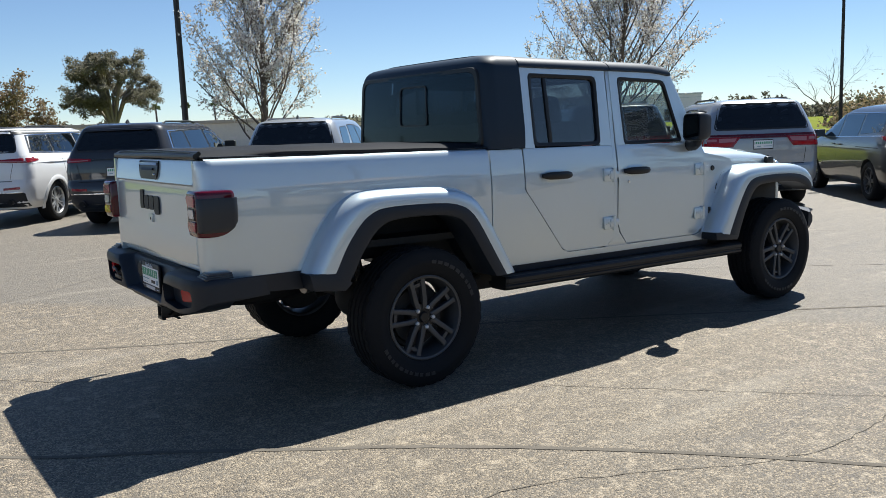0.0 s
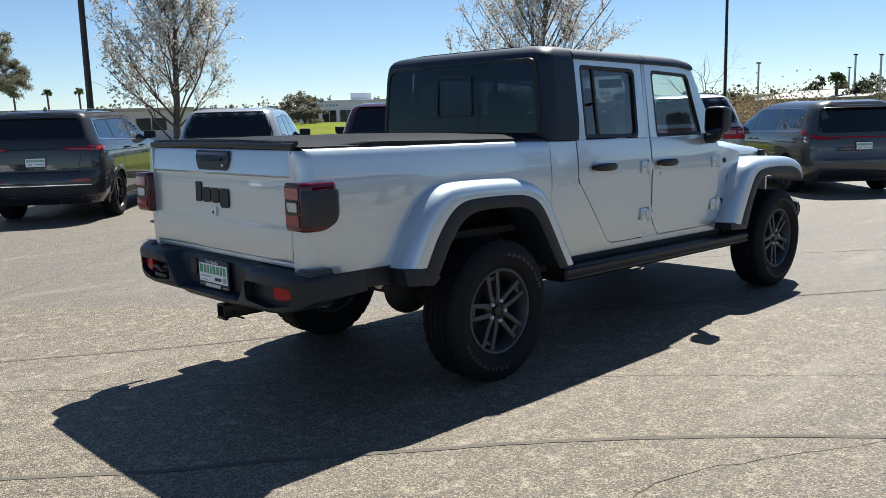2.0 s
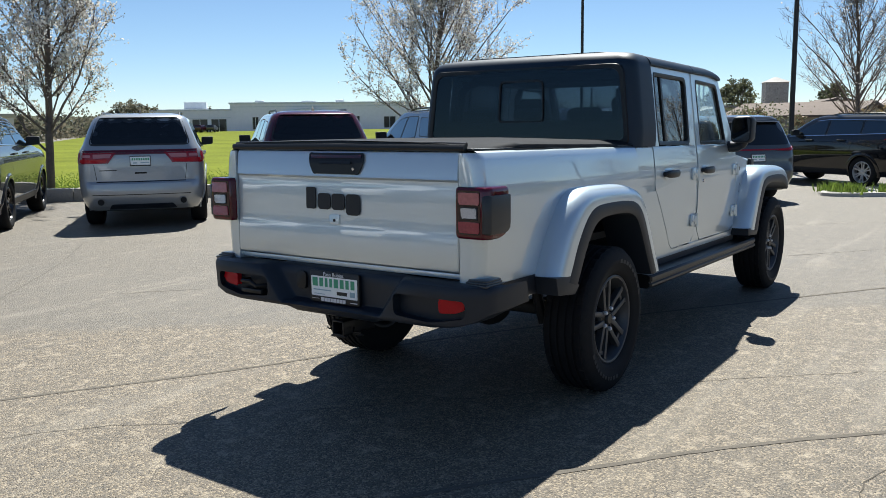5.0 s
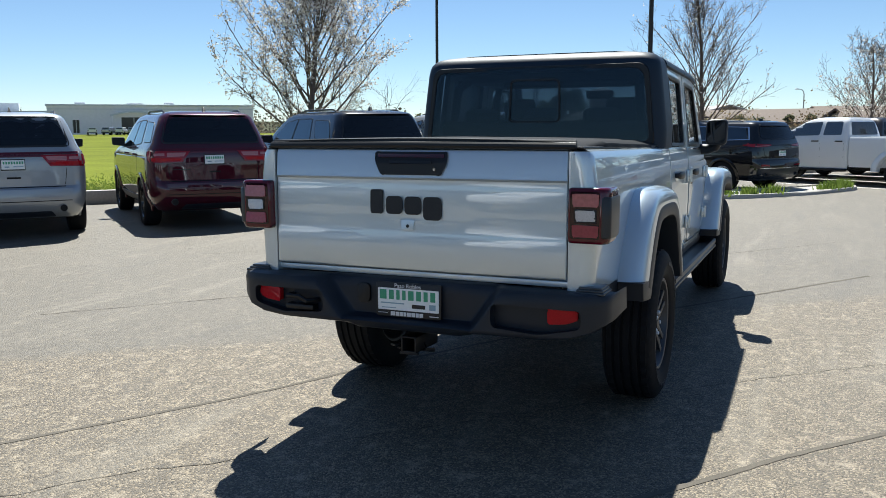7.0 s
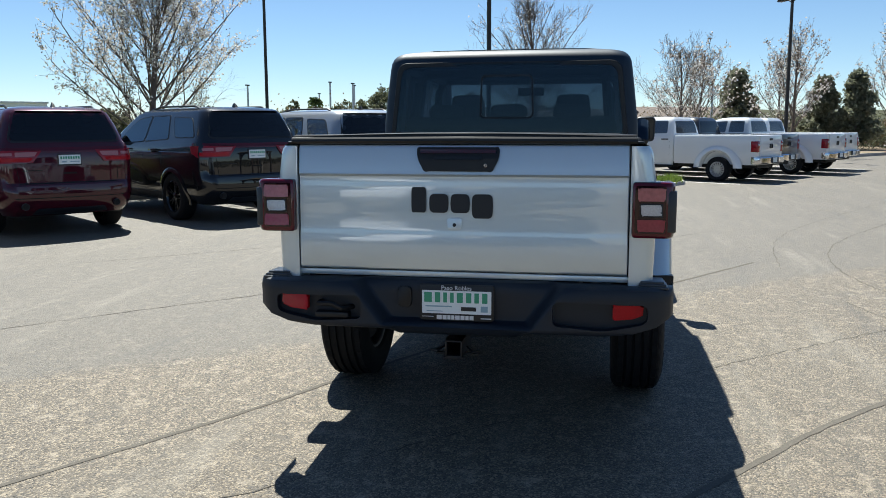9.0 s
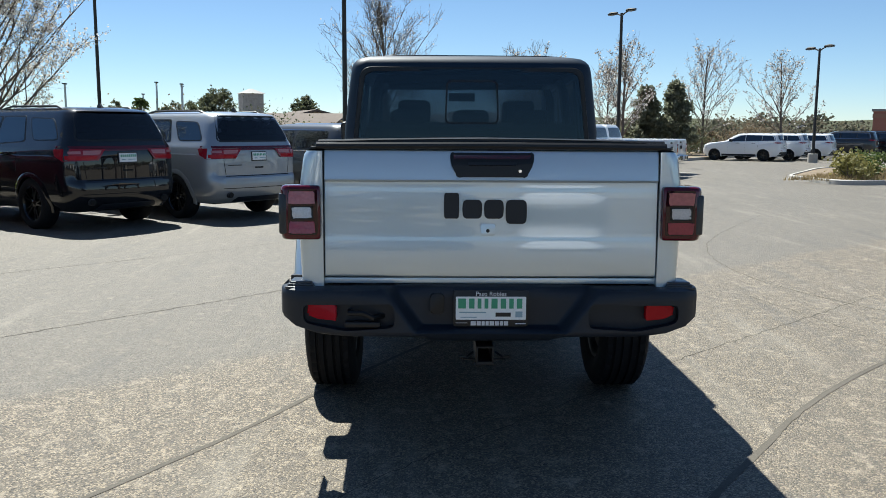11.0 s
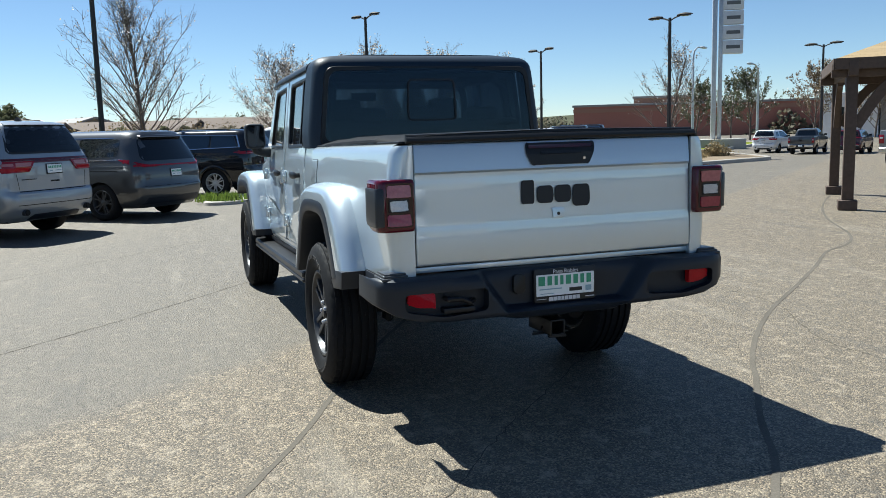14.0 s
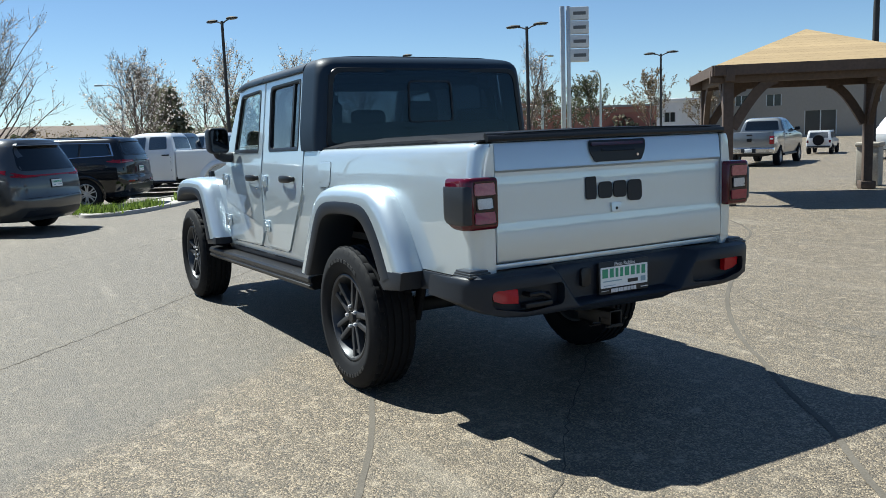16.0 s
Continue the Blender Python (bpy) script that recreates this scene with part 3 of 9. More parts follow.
# -- tail lamps
# pink upper lens, its colour paled to carry the sky's reflection
M_UPPERLENS = mat("pink_lens_sky_paled", (0.40, 0.14, 0.15), 0.10, grain=0.35, scale=70, coat=1.0, spec=0.05)
M_SURROUND = mat("dark_crimson_moulding", (0.022, 0.0015, 0.006), 0.12, coat=1.0, spec=0.05)
for s in (-1, 1):
    b = bmesh.new()
    plan = rpoly([(-1.282, 0.722), (-1.288, 0.870), (-1.255, 0.893), (-1.105, 0.893), (-1.085, 0.872), (-1.085, 0.79), (-1.20, 0.79), (-1.20, 0.722)], [0.012, 0.03, 0.03, 0.02, 0.015, 0.0, 0.0, 0.0], 4)
    rows = []
    for z, fx, k in ((0.960, -1.215, 0.86), (0.9625, -1.195, 0.93), (0.969, -1.165, 0.975), (0.980, -1.140, 1.0), (0.990, -1.126, 1.0), (1.01, -1.104, 1.0), (1.04, -1.090, 1.0), (1.168, -1.085, 1.0), (1.180, -1.087, 0.975), (1.186, -1.092, 0.93), (1.189, -1.10, 0.86)):
        rows.append([R(-1.185 + (min(x, fx - 0.4 * (0.893 - y)) + 1.185) * k if x > -1.19 and y > 0.8 else -1.185 + (min(x, fx) + 1.185) * k, s * (0.80 + (y - 0.80) * k), z) for x, y in plan])
    loft(b, rows, True, True)
    lamp = part("tail_lamp", b, M_REDLENS, truck, "red and clear tail lamp with a smoked side cap", 40)
    for name, z0, z1, ya, yb, m in (("upper_lens", 1.112, 1.165, 0.744, 0.852, M_UPPERLENS), ("reversing_lens", 1.053, 1.098, 0.758, 0.838, M_WHITELENS), ("lower_lens", 0.988, 1.038, 0.744, 0.852, M_PINKLENS)):
        b = bmesh.new()
        patch(b, rpoly([(ya, z0), (yb, z0), (yb, z1), (ya, z1)], 0.012), lambda y, z: R(-1.2885 - 0.04 * (y - 0.722), s * y, z), (0.012, 0, 0), (), (), 0.003)
        part(name, b, m, lamp)
    b = bmesh.new()
    patch(b, rpoly([(0.733, 0.981), (0.855, 0.981), (0.855, 1.174), (0.733, 1.174)], 0.012), lambda y, z: R(-1.2835 - 0.04 * (y - 0.722), s * y, z), (0.012, 0, 0), (), (), 0.0)
    part("lens_surround", b, M_SURROUND, lamp)
    b = bmesh.new()
    patch(b, rpoly([(0.752, 1.047), (0.844, 1.047), (0.844, 1.104), (0.752, 1.104)], 0.008), lambda y, z: R(-1.286 - 0.04 * (y - 0.722), s * y, z), (0.01, 0, 0), (), (), 0.002)
    part("reversing_lens_frame", b, M_TRIM, lamp)
    b = bmesh.new()
    plan = rpoly([(-1.290, 0.862), (-1.272, 0.899), (-1.10, 0.8995), (-1.078, 0.885), (-1.076, 0.82), (-1.20, 0.82)], 0.014, 4)
    rows = []
    for z, fx, k in ((0.984, -1.150, 0.96), (0.990, -1.128, 1.0), (1.005, -1.106, 1.0), (1.03, -1.088, 1.0), (1.06, -1.079, 1.0), (1.146, -1.076, 1.0), (1.153, -1.078, 0.97)):
        rows.append([R(-1.17 + (min(x, fx) + 1.17) * k, s * (0.83 + (y - 0.83) * k), z) for x, y in plan])
    loft(b, rows, True, True)
    part("smoked_side_cap", b, M_SMOKE, lamp)

# -- rear bumper
M_STEPPAD = mat("polished_grey_step_plastic", (0.035, 0.038, 0.042), 0.28, spec=0.6, grain=0.1, scale=300, var=0.1)
b = bmesh.new()
BUMP = [(0.0, -1.335, 0.762, 0.527), (0.30, -1.335, 0.762, 0.527), (0.42, -1.342, 0.758, 0.540), (0.60, -1.345, 0.757, 0.548), (0.74, -1.338, 0.756, 0.566), (0.83, -1.315, 0.755, 0.592), (0.885, -1.27, 0.753, 0.625), (0.912, -1.19, 0.750, 0.64), (0.915, -1.09, 0.748, 0.645), (0.908, -1.02, 0.746, 0.648)]
B_Y = [min(q[0], 0.9 + 0.01 * k) if k > 6 else q[0] for k, q in enumerate(BUMP)]


def ease(t):
    t = min(1.0, max(0.0, t))
    return t * t * (3 - 2 * t)


def bump_row(u, k):
    """One section of the bumper. k: place across the sloping edge between the sunk plate panel and the proud wing, or None."""
    y0 = math.copysign(float(np.interp(abs(u), B_Y, [q[0] for q in BUMP])), u)
    xb, zt, zb = [float(np.interp(abs(u), B_Y, [q[n] for q in BUMP])) for n in (1, 2, 3)]
    c = 0.022
    xi = max(xb + 0.13, -1.20) if abs(u) < 0.8 else max(xb + 0.05, -1.16)
    xp = max(xb, -1.262)
    heights = [zt, zt - c * 0.35, zt - c * 1.5, 0.70, 0.665, 0.64, 0.615, 0.600, 0.592, 0.586, 0.580, 0.574, 0.566, 0.556, zb + c * 0.6, zb]
    inset = [c * 1.6, c * 0.5, 0.0, 0.002, 0.003, 0.004, 0.005, 0.006, 0.006, 0.006, 0.006, 0.006, 0.008, 0.014, c, c * 2.2]
    out, last = [R(xi, y0, zt)], zt + 0.01
    for n, (z, dx) in enumerate(zip(heights, inset)):
        z = max(min(z, last - 0.0015), zb + 0.0015 * (len(heights) - 1 - n))
        last = z
        edge = float(np.interp(z, [0.55, 0.755], [0.285, 0.435]))
        if k is None:
            y, w = y0, 0.0 if abs(u) < 0.25 else 1.0
        else:
            y, w = math.copysign(edge + 0.034 * k, u), ease((k + 1) / 2)
        lip = ease((0.594 - z) / 0.026)
        out.append(R(xp + (xb - xp) * max(w, lip) + dx, y, z))
    return out + [R(xi + 0.02, y0, zb)]


stations = [(0.0, None), (0.10, None), (0.20, None)] + [(0.30 + 0.03 * n, -1 + 0.25 * n) for n in range(9)] + [(u, None) for u in (0.58, 0.62, 0.68, 0.74, 0.79, 0.83, 0.86, 0.885, 0.902, 0.97, 0.98, 0.99)]
full = [bump_row(-u, k) for u, k in stations[::-1]] + [bump_row(u, k) for u, k in stations[1:]]
loft(b, full, True, True)
c = bmesh.new()
for s in (-1, 1):
    rows = []
    for x in (-1.40, -1.285):
        rows.append([R(x, s * y, z) for y, z in rpoly([(0.41, 0.592), (0.62, 0.578), (0.795, 0.612), (0.795, 0.690), (0.41, 0.694)], 0.028, 4)])
    loft(c, rows, True, True)
b = cut(b, c)
bumper = part("rear_bumper", b, M_BLACKPLASTIC, truck, "black plastic rear bumper with recessed slots", 42)
for s in (-1, 1):
    b = bmesh.new()
    patch(b, rpoly([(0.655, 0.622), (0.735, 0.627), (0.778, 0.644), (0.778, 0.684), (0.655, 0.688)], 0.012), lambda y, z: R(-1.322 + 0.18 * max(0, y - 0.66), s * y, z), (0.03, 0, 0), (), (), 0.004)
    part("reflector", b, M_REDLIT, bumper, "red bumper reflector")
    # ribbed step pad on the corner
    for k in range(3):
        b = bmesh.new()
        y0, y1 = 0.752 + 0.006 * k, 0.878 - 0.008 * k
        box(b, -1.272 + 0.012 * k, -1.125, min(s * y0, s * y1), max(s * y0, s * y1), 0.748 + 0.009 * k, 0.7595 + 0.009 * k, 0.004)
        part("step_rib", rake(b), M_STEPPAD, bumper)
    for y, z in ((0.36, 0.565),):
        t = bmesh.new()
        lathe(t, [(0.0001, -0.004), (0.012, -0.004), (0.014, 0.0), (0.014, 0.02)], 20)
        bmesh.ops.transform(t, matrix=Matrix.Translation(R(-1.292, s * y, z)) @ Matrix.Rotation(radians(-90), 4, "Z"), verts=t.verts)
        part("parking_sensor", t, M_TRIM, bumper)
b = bmesh.new()
tube(b, [R(-1.28, 0.60, 0.655), R(-1.335, 0.60, 0.655), R(-1.335, 0.54, 0.655), R(-1.335, 0.50, 0.635), R(-1.28, 0.46, 0.635)], 0.012, 8)
box(b, -1.33, -1.28, 0.47, 0.62, 0.615, 0.64, 0.006)
part("tow_hook", b, M_TRIM, bumper)
b = bmesh.new()
patch(b, rpoly([(0.20, 0.64), (0.26, 0.64), (0.26, 0.73), (0.20, 0.73)], 0.02), lambda y, z: R(-1.276, y, z), (0.02, 0, 0), (), (), 0.005)
part("socket_cover", b, M_TRIM, bumper)
b = bmesh.new()
box(b, -1.216, -1.18, -0.735, 0.735, 0.764, 0.790, 0.003)
part("gate_sill", rake(b), M_SILVER, bumper)

# number plate holder: white dealer plate in a black frame, writing as bars
plate = bmesh.new()
patch(plate, rpoly([(-0.160, 0.590), (0.160, 0.590), (0.160, 0.745), (-0.160, 0.745)], 0.008), lambda y, z: R(-1.284, y, z), (0.012, 0, 0), (), (), 0.003)
plate = part("license_plate", plate, M_INK, bumper, "white dealer plate with green print in a black frame")
b = bmesh.new()
patch(b, rpoly([(-0.150, 0.619), (0.150, 0.619), (0.150, 0.719), (-0.150, 0.719)], 0.004), lambda y, z: R(-1.2865, y, z), (0.004, 0, 0))
part("plate_face", b, M_PLATEWHITE, plate)


def bar(y0, y1, z0, z1, m, parent, x=-1.2885, name="printed_bar"):
    q = bmesh.new()
    patch(q, [(y0, z0), (y1, z0), (y1, z1), (y0, z1)], lambda y, z: R(x, y, z), (0.003, 0, 0))
    part(name, q, m, parent)


yy = 0.140
for w in (0.033, 0.023, 0.016, 0.016, 0.026, 0.023, 0.019, 0.023):
    bar(yy - w, yy, 0.668, 0.711, M_GREEN, plate)
    yy -= w + 0.0135
bar(0.02, 0.135, 0.648, 0.653, M_BLUEGREY, plate)
bar(0.06, 0.13, 0.628, 0.631, M_BLUEGREY, plate)
bar(-0.085, -0.02, 0.633, 0.650, M_INK, plate)
bar(-0.135, -0.105, 0.630, 0.655, M_BLUEGREY, plate)
yy = 0.086
for w in (0.022, 0.017, 0.013, 0.013, 0.019, 0.017, 0.014, 0.017):
    bar(yy - w, yy, 0.594, 0.612, M_WHITEINK, plate)
    yy -= w + 0.004
bar(0.10, 0.15, 0.604, 0.606, M_WHITEINK, plate)
bar(-0.15, -0.105, 0.600, 0.604, M_WHITEINK, plate)


def text_mesh(name, body, size, m, material, parent, depth=0.001):
    cu = bpy.data.curves.new(name, "FONT")
    cu.body, cu.size, cu.align_x, cu.align_y, cu.extrude = body, size, "CENTER", "CENTER", depth
    o = new("t", cu)
    bpy.context.view_layer.update()
    me = bpy.data.meshes.new_from_object(o.evaluated_get(bpy.context.evaluated_depsgraph_get()))
    bpy.data.objects.remove(o)
    me.materials.clear()
    me.materials.append(material)
    ob = new(name, me)
    ob.parent = parent
    ob.matrix_basis = m
    return ob


text_mesh("frame_lettering", "Paso Robles", 0.027, Matrix.Translation(R(-1.2885, 0.0, 0.731)) @ pose(0, 0, 0, 90, 0, -90), M_WHITEINK, plate)

# hitch receiver
b = bmesh.new()
for y0, y1, z0, z1 in ((-0.038, -0.030, 0.415, 0.491), (0.030, 0.038, 0.415, 0.491), (-0.038, 0.038, 0.415, 0.423), (-0.038, 0.038, 0.483, 0.491)):
    box(b, -1.245, -1.0, y0 + 0.02, y1 + 0.02, z0, z1, 0.002)
box(b, -1.245, -1.225, -0.026, 0.066, 0.406, 0.417, 0.002)
box(b, -1.17, -1.155, -0.075, 0.115, 0.41, 0.418, 0.002)
tube(b, [R(-1.18, 0.07, 0.43), R(-1.22, 0.10, 0.415), R(-1.20, 0.13, 0.415)], 0.005, 6)
tube(b, [R(-1.18, -0.03, 0.43), R(-1.22, -0.06, 0.415), R(-1.20, -0.09, 0.415)], 0.005, 6)
box(b, -1.10, -1.0, -0.42, 0.42, 0.53, 0.59, 0.008)
part("tow_receiver", rake(b), M_TRIM, truck, "black square tow hitch receiver")

# -- soft bed cover: a stretched vinyl sheet over a low frame, rolled at the edges
b = bmesh.new()
rows = []
rnd = random.Random(3)
for i in range(33):
    x = -1.225 + (0.60 + 1.225) * i / 32
    t = i / 32
    zt = 1.372 + 0.010 * math.sin(math.pi * t) + 0.004 * math.sin(t * 23)
    edge = float(np.interp(t, [0, 0.16, 0.22, 0.75, 1.0], [1.352, 1.352, 1.366, 1.360, 1.347]))
    yo = float(np.interp(t, [0, 0.16, 0.22, 1.0], [0.735, 0.735, 0.772, 0.770])) + 0.002 * math.sin(t * 40)
    row = []
    prof = [(yo - 0.012, 1.338), (yo, edge - 0.012), (yo - 0.004, edge), (yo - 0.03, edge + 0.010), (yo - 0.10, zt + 0.003), (0.45, zt + 0.008), (0.2, zt + 0.012), (0.0, zt + 0.013)]
    row = [R(x, -y, z + 0.0012 * math.sin(9 * t + 7 * y)) for y, z in prof] + [R(x, y, z + 0.0012 * math.sin(8 * t + 5 * y)) for y, z in prof[-2::-1]]
    rows.append(row)
loft(b, rows)
cover = part("bed_cover", b, M_VINYL, truck, "black soft vinyl load bed cover", 50)
b = bmesh.new()
tube(b, [R(-1.222, -0.74, 1.354), R(-1.230, 0.0, 1.358), R(-1.222, 0.74, 1.354)], 0.016, 10)
tube(b, [R(-1.205, -0.735, 1.368), R(-1.212, 0.0, 1.378), R(-1.205, 0.735, 1.368)], 0.012, 10)
part("rear_bow", b, M_TRIM, cover)
for s in (-1, 1):
    b = bmesh.new()
    box(b, -1.21, 0.60, s * 0.752 - 0.016, s * 0.752 + 0.016, 1.3405, 1.352, 0.004)
    part("side_rail", rake(b), M_TRIM, cover)

# -- wheel arch flares: body-coloured band with a black inner lip
R_OUT = [(-0.735, 0.722), (-0.69, 0.81), (-0.62, 0.935), (-0.52, 1.055), (-0.43, 1.115), (-0.33, 1.138), (-0.10, 1.142), (0.14, 1.136), (0.28, 1.118), (0.385, 1.070), (0.47, 0.975), (0.58, 0.785), (0.69, 0.585)]
R_IN = [(-0.50, 0.655), (-0.465, 0.71), (-0.41, 0.805), (-0.34, 0.895), (-0.28, 0.945), (-0.20, 0.972), (-0.06, 0.980), (0.10, 0.976), (0.20, 0.960), (0.27, 0.925), (0.335, 0.845), (0.43, 0.69), (0.505, 0.575)]
F_OUT = [(2.625, 0.655), (2.71, 0.80), (2.80, 0.945), (2.875, 1.055), (2.945, 1.110), (3.06, 1.136), (3.30, 1.146), (3.56, 1.142), (3.72, 1.128), (3.83, 1.090), (3.885, 1.030), (3.90, 0.965)]
F_IN = [(2.895, 0.615), (2.93, 0.70), (2.985, 0.81), (3.045, 0.905), (3.10, 0.962), (3.18, 0.990), (3.34, 1.0), (3.52, 0.998), (3.66, 0.985), (3.745, 0.962), (3.80, 0.940), (3.835, 0.915)]


def refine(pts, k=3):
    out = []
    n = len(pts)
    for i in range(n - 1):
        p0, p1, p2, p3 = pts[max(i - 1, 0)], pts[i], pts[i + 1], pts[min(i + 2, n - 1)]
        for j in range(k):
            t = j / k
            out.append(tuple(0.5 * (2 * p1[c] + (p2[c] - p0[c]) * t + (2 * p0[c] - 5 * p1[c] + 4 * p2[c] - p3[c]) * t * t + (3 * p1[c] - p0[c] - 3 * p2[c] + p3[c]) * t ** 3) for c in (0, 1)))
    return out + [pts[-1]]


def flare(s, outer, inner, y_body, top_y, name, label):
    O, I = refine(outer), refine(inner)

    def pt(o, i, f, y):
        return R(o[0] + (i[0] - o[0]) * f, s * y, o[1] + (i[1] - o[1]) * f)
    bands = [(0.0, y_body - 0.02), (0.0, y_body), (0.01, top_y), (0.05, top_y + (0.925 - top_y) * 0.45), (0.14, 0.921), (0.24, 0.934), (0.36, 0.9395), (0.56, 0.940)]
    q = bmesh.new()
    loft(q, [[pt(o, i, f, y) for f, y in bands] + [pt(o, i, 0.56, 0.925)] for o, i in zip(O, I)])
    band = part(name, q, M_SILVER, truck, label, 40)
    q = bmesh.new()
    lip = [(0.56, 0.925), (0.56, 0.9395), (0.60, 0.943), (0.90, 0.944), (0.98, 0.938), (1.0, 0.925), (1.0, 0.80), (0.95, 0.70)]
    loft(q, [[pt(o, i, f, y) for f, y in lip] for o, i in zip(O, I)])
    part("black_lip", q, M_BLACKPLASTIC, band, "", 40)
    return band


for s in (-1, 1):
    fl = flare(s, R_OUT, R_IN, 0.818, 0.858, "rear_wheel_flare", "")
    b = bmesh.new()
    patch(b, [(-0.74, 0.725), (-0.715, 0.635), (-0.53, 0.615), (-0.485, 0.655), (-0.56, 0.72)], lambda x, z: R(x, s * 0.9405, z), (0, -s * 0.12, 0), (), (), 0.006)
    part("flare_foot", b, M_BLACKPLASTIC, fl)
    fl = flare(s, F_OUT, F_IN, 0.60, 0.86, "front_wheel_flare", "")
    b = bmesh.new()
    patch(b, [(2.62, 0.655), (2.63, 0.60), (2.88, 0.585), (2.905, 0.62), (2.78, 0.655)], lambda x, z: R(x, s * 0.935, z), (0, -s * 0.25, 0), (), (), 0.006)
    part("flare_foot", b, M_BLACKPLASTIC, fl)
    b = bmesh.new()
    patch(b, rpoly([(2.77, 0.93), (2.80, 0.93), (2.90, 1.07), (2.90, 1.10), (2.86, 1.105), (2.78, 1.00)], 0.012), lambda x, z: R(x, s * 0.80, z), (0, -s * 0.18, 0), (), (), 0.004)
    part("side_vent", b, M_TRIM, fl)

# -- cab sides: quarter panel, sill, pillars, cowl
for s in (-1, 1):
    b = bmesh.new()
    side_patch(b, s, [(0.592, 0.595), (0.592, 1.333), (0.853, 1.333), (0.853, 1.085), (0.868, 1.055), (1.165, 0.672), (1.195, 0.645), (1.24, 0.638), (1.60, 0.638), (2.55, 0.638), (2.60, 0.65), (2.628, 0.70), (2.70, 0.66), (2.70, 0.595)], Y_CAB, 0, 0.03, 0.003)
    side_patch(b, s, [(1.59, 0.639), (1.648, 0.69), (1.664, 0.74), (1.664, 1.84), (1.696, 1.84), (1.696, 0.80), (1.718, 0.728), (1.795, 0.639)], Y_CAB, -0.002, 0.03, 0.002, ZROWS + (1.335, 1.5, 1.7))
    side_patch(b, s, [(2.632, 0.62), (2.632, 1.285), (2.66, 1.255), (2.98, 1.20), (2.98, 0.62)], lambda z: Y_CAB(z) - 0.012, 0, 0.03, 0.003)
    part("cab_side", b, M_SILVER, truck, angle=28)
    b = bmesh.new()
    box(b, 0.60, 2.64, s * 0.769 - 0.005, s * 0.769 + 0.005, 0.60, 1.32)
    box(b, 0.574, 0.592, s * 0.775 - 0.02, s * 0.775 + 0.02, 0.60, 1.33)
    part("door_opening", rake(b), M_SILVER, truck)
    # sill moulding and rock rail
    b = bmesh.new()
    side_patch(b, s, [(0.61, 0.555), (0.61, 0.593), (2.70, 0.593), (2.70, 0.555)], Y_CAB, 0.002, 0.10, 0.003)
    sill = part("sill_moulding", b, M_BLACKPLASTIC, truck)
    b = bmesh.new()
    rows = []
    for x, e in ((0.62, 0.0), (0.635, 1.0), (1.5, 1.0), (2.3, 1.0), (2.985, 1.0), (3.0, 0.0)):
        w = 0.885 + 0.012 * e
        rows.append([R(x, s * y, z) for y, z in ((0.74, 0.545), (w - 0.06, 0.552), (w - 0.012, 0.548), (w, 0.535), (w, 0.512), (w - 0.008, 0.505), (w - 0.008, 0.498), (w, 0.491), (w, 0.478), (w - 0.02, 0.462), (0.74, 0.462))])
    loft(b, rows, True, True)
    rail = part("side_step_rail", b, M_TRIM, truck, "black steel side step rail")
    for x in (0.75, 1.25, 1.75, 2.25, 2.7):
        b = bmesh.new()
        box(b, x - 0.03, x + 0.03, s * 0.68 - 0.1, s * 0.68 + 0.1, 0.44, 0.475, 0.004)
        part("bracket", rake(b), M_UNDER, rail)


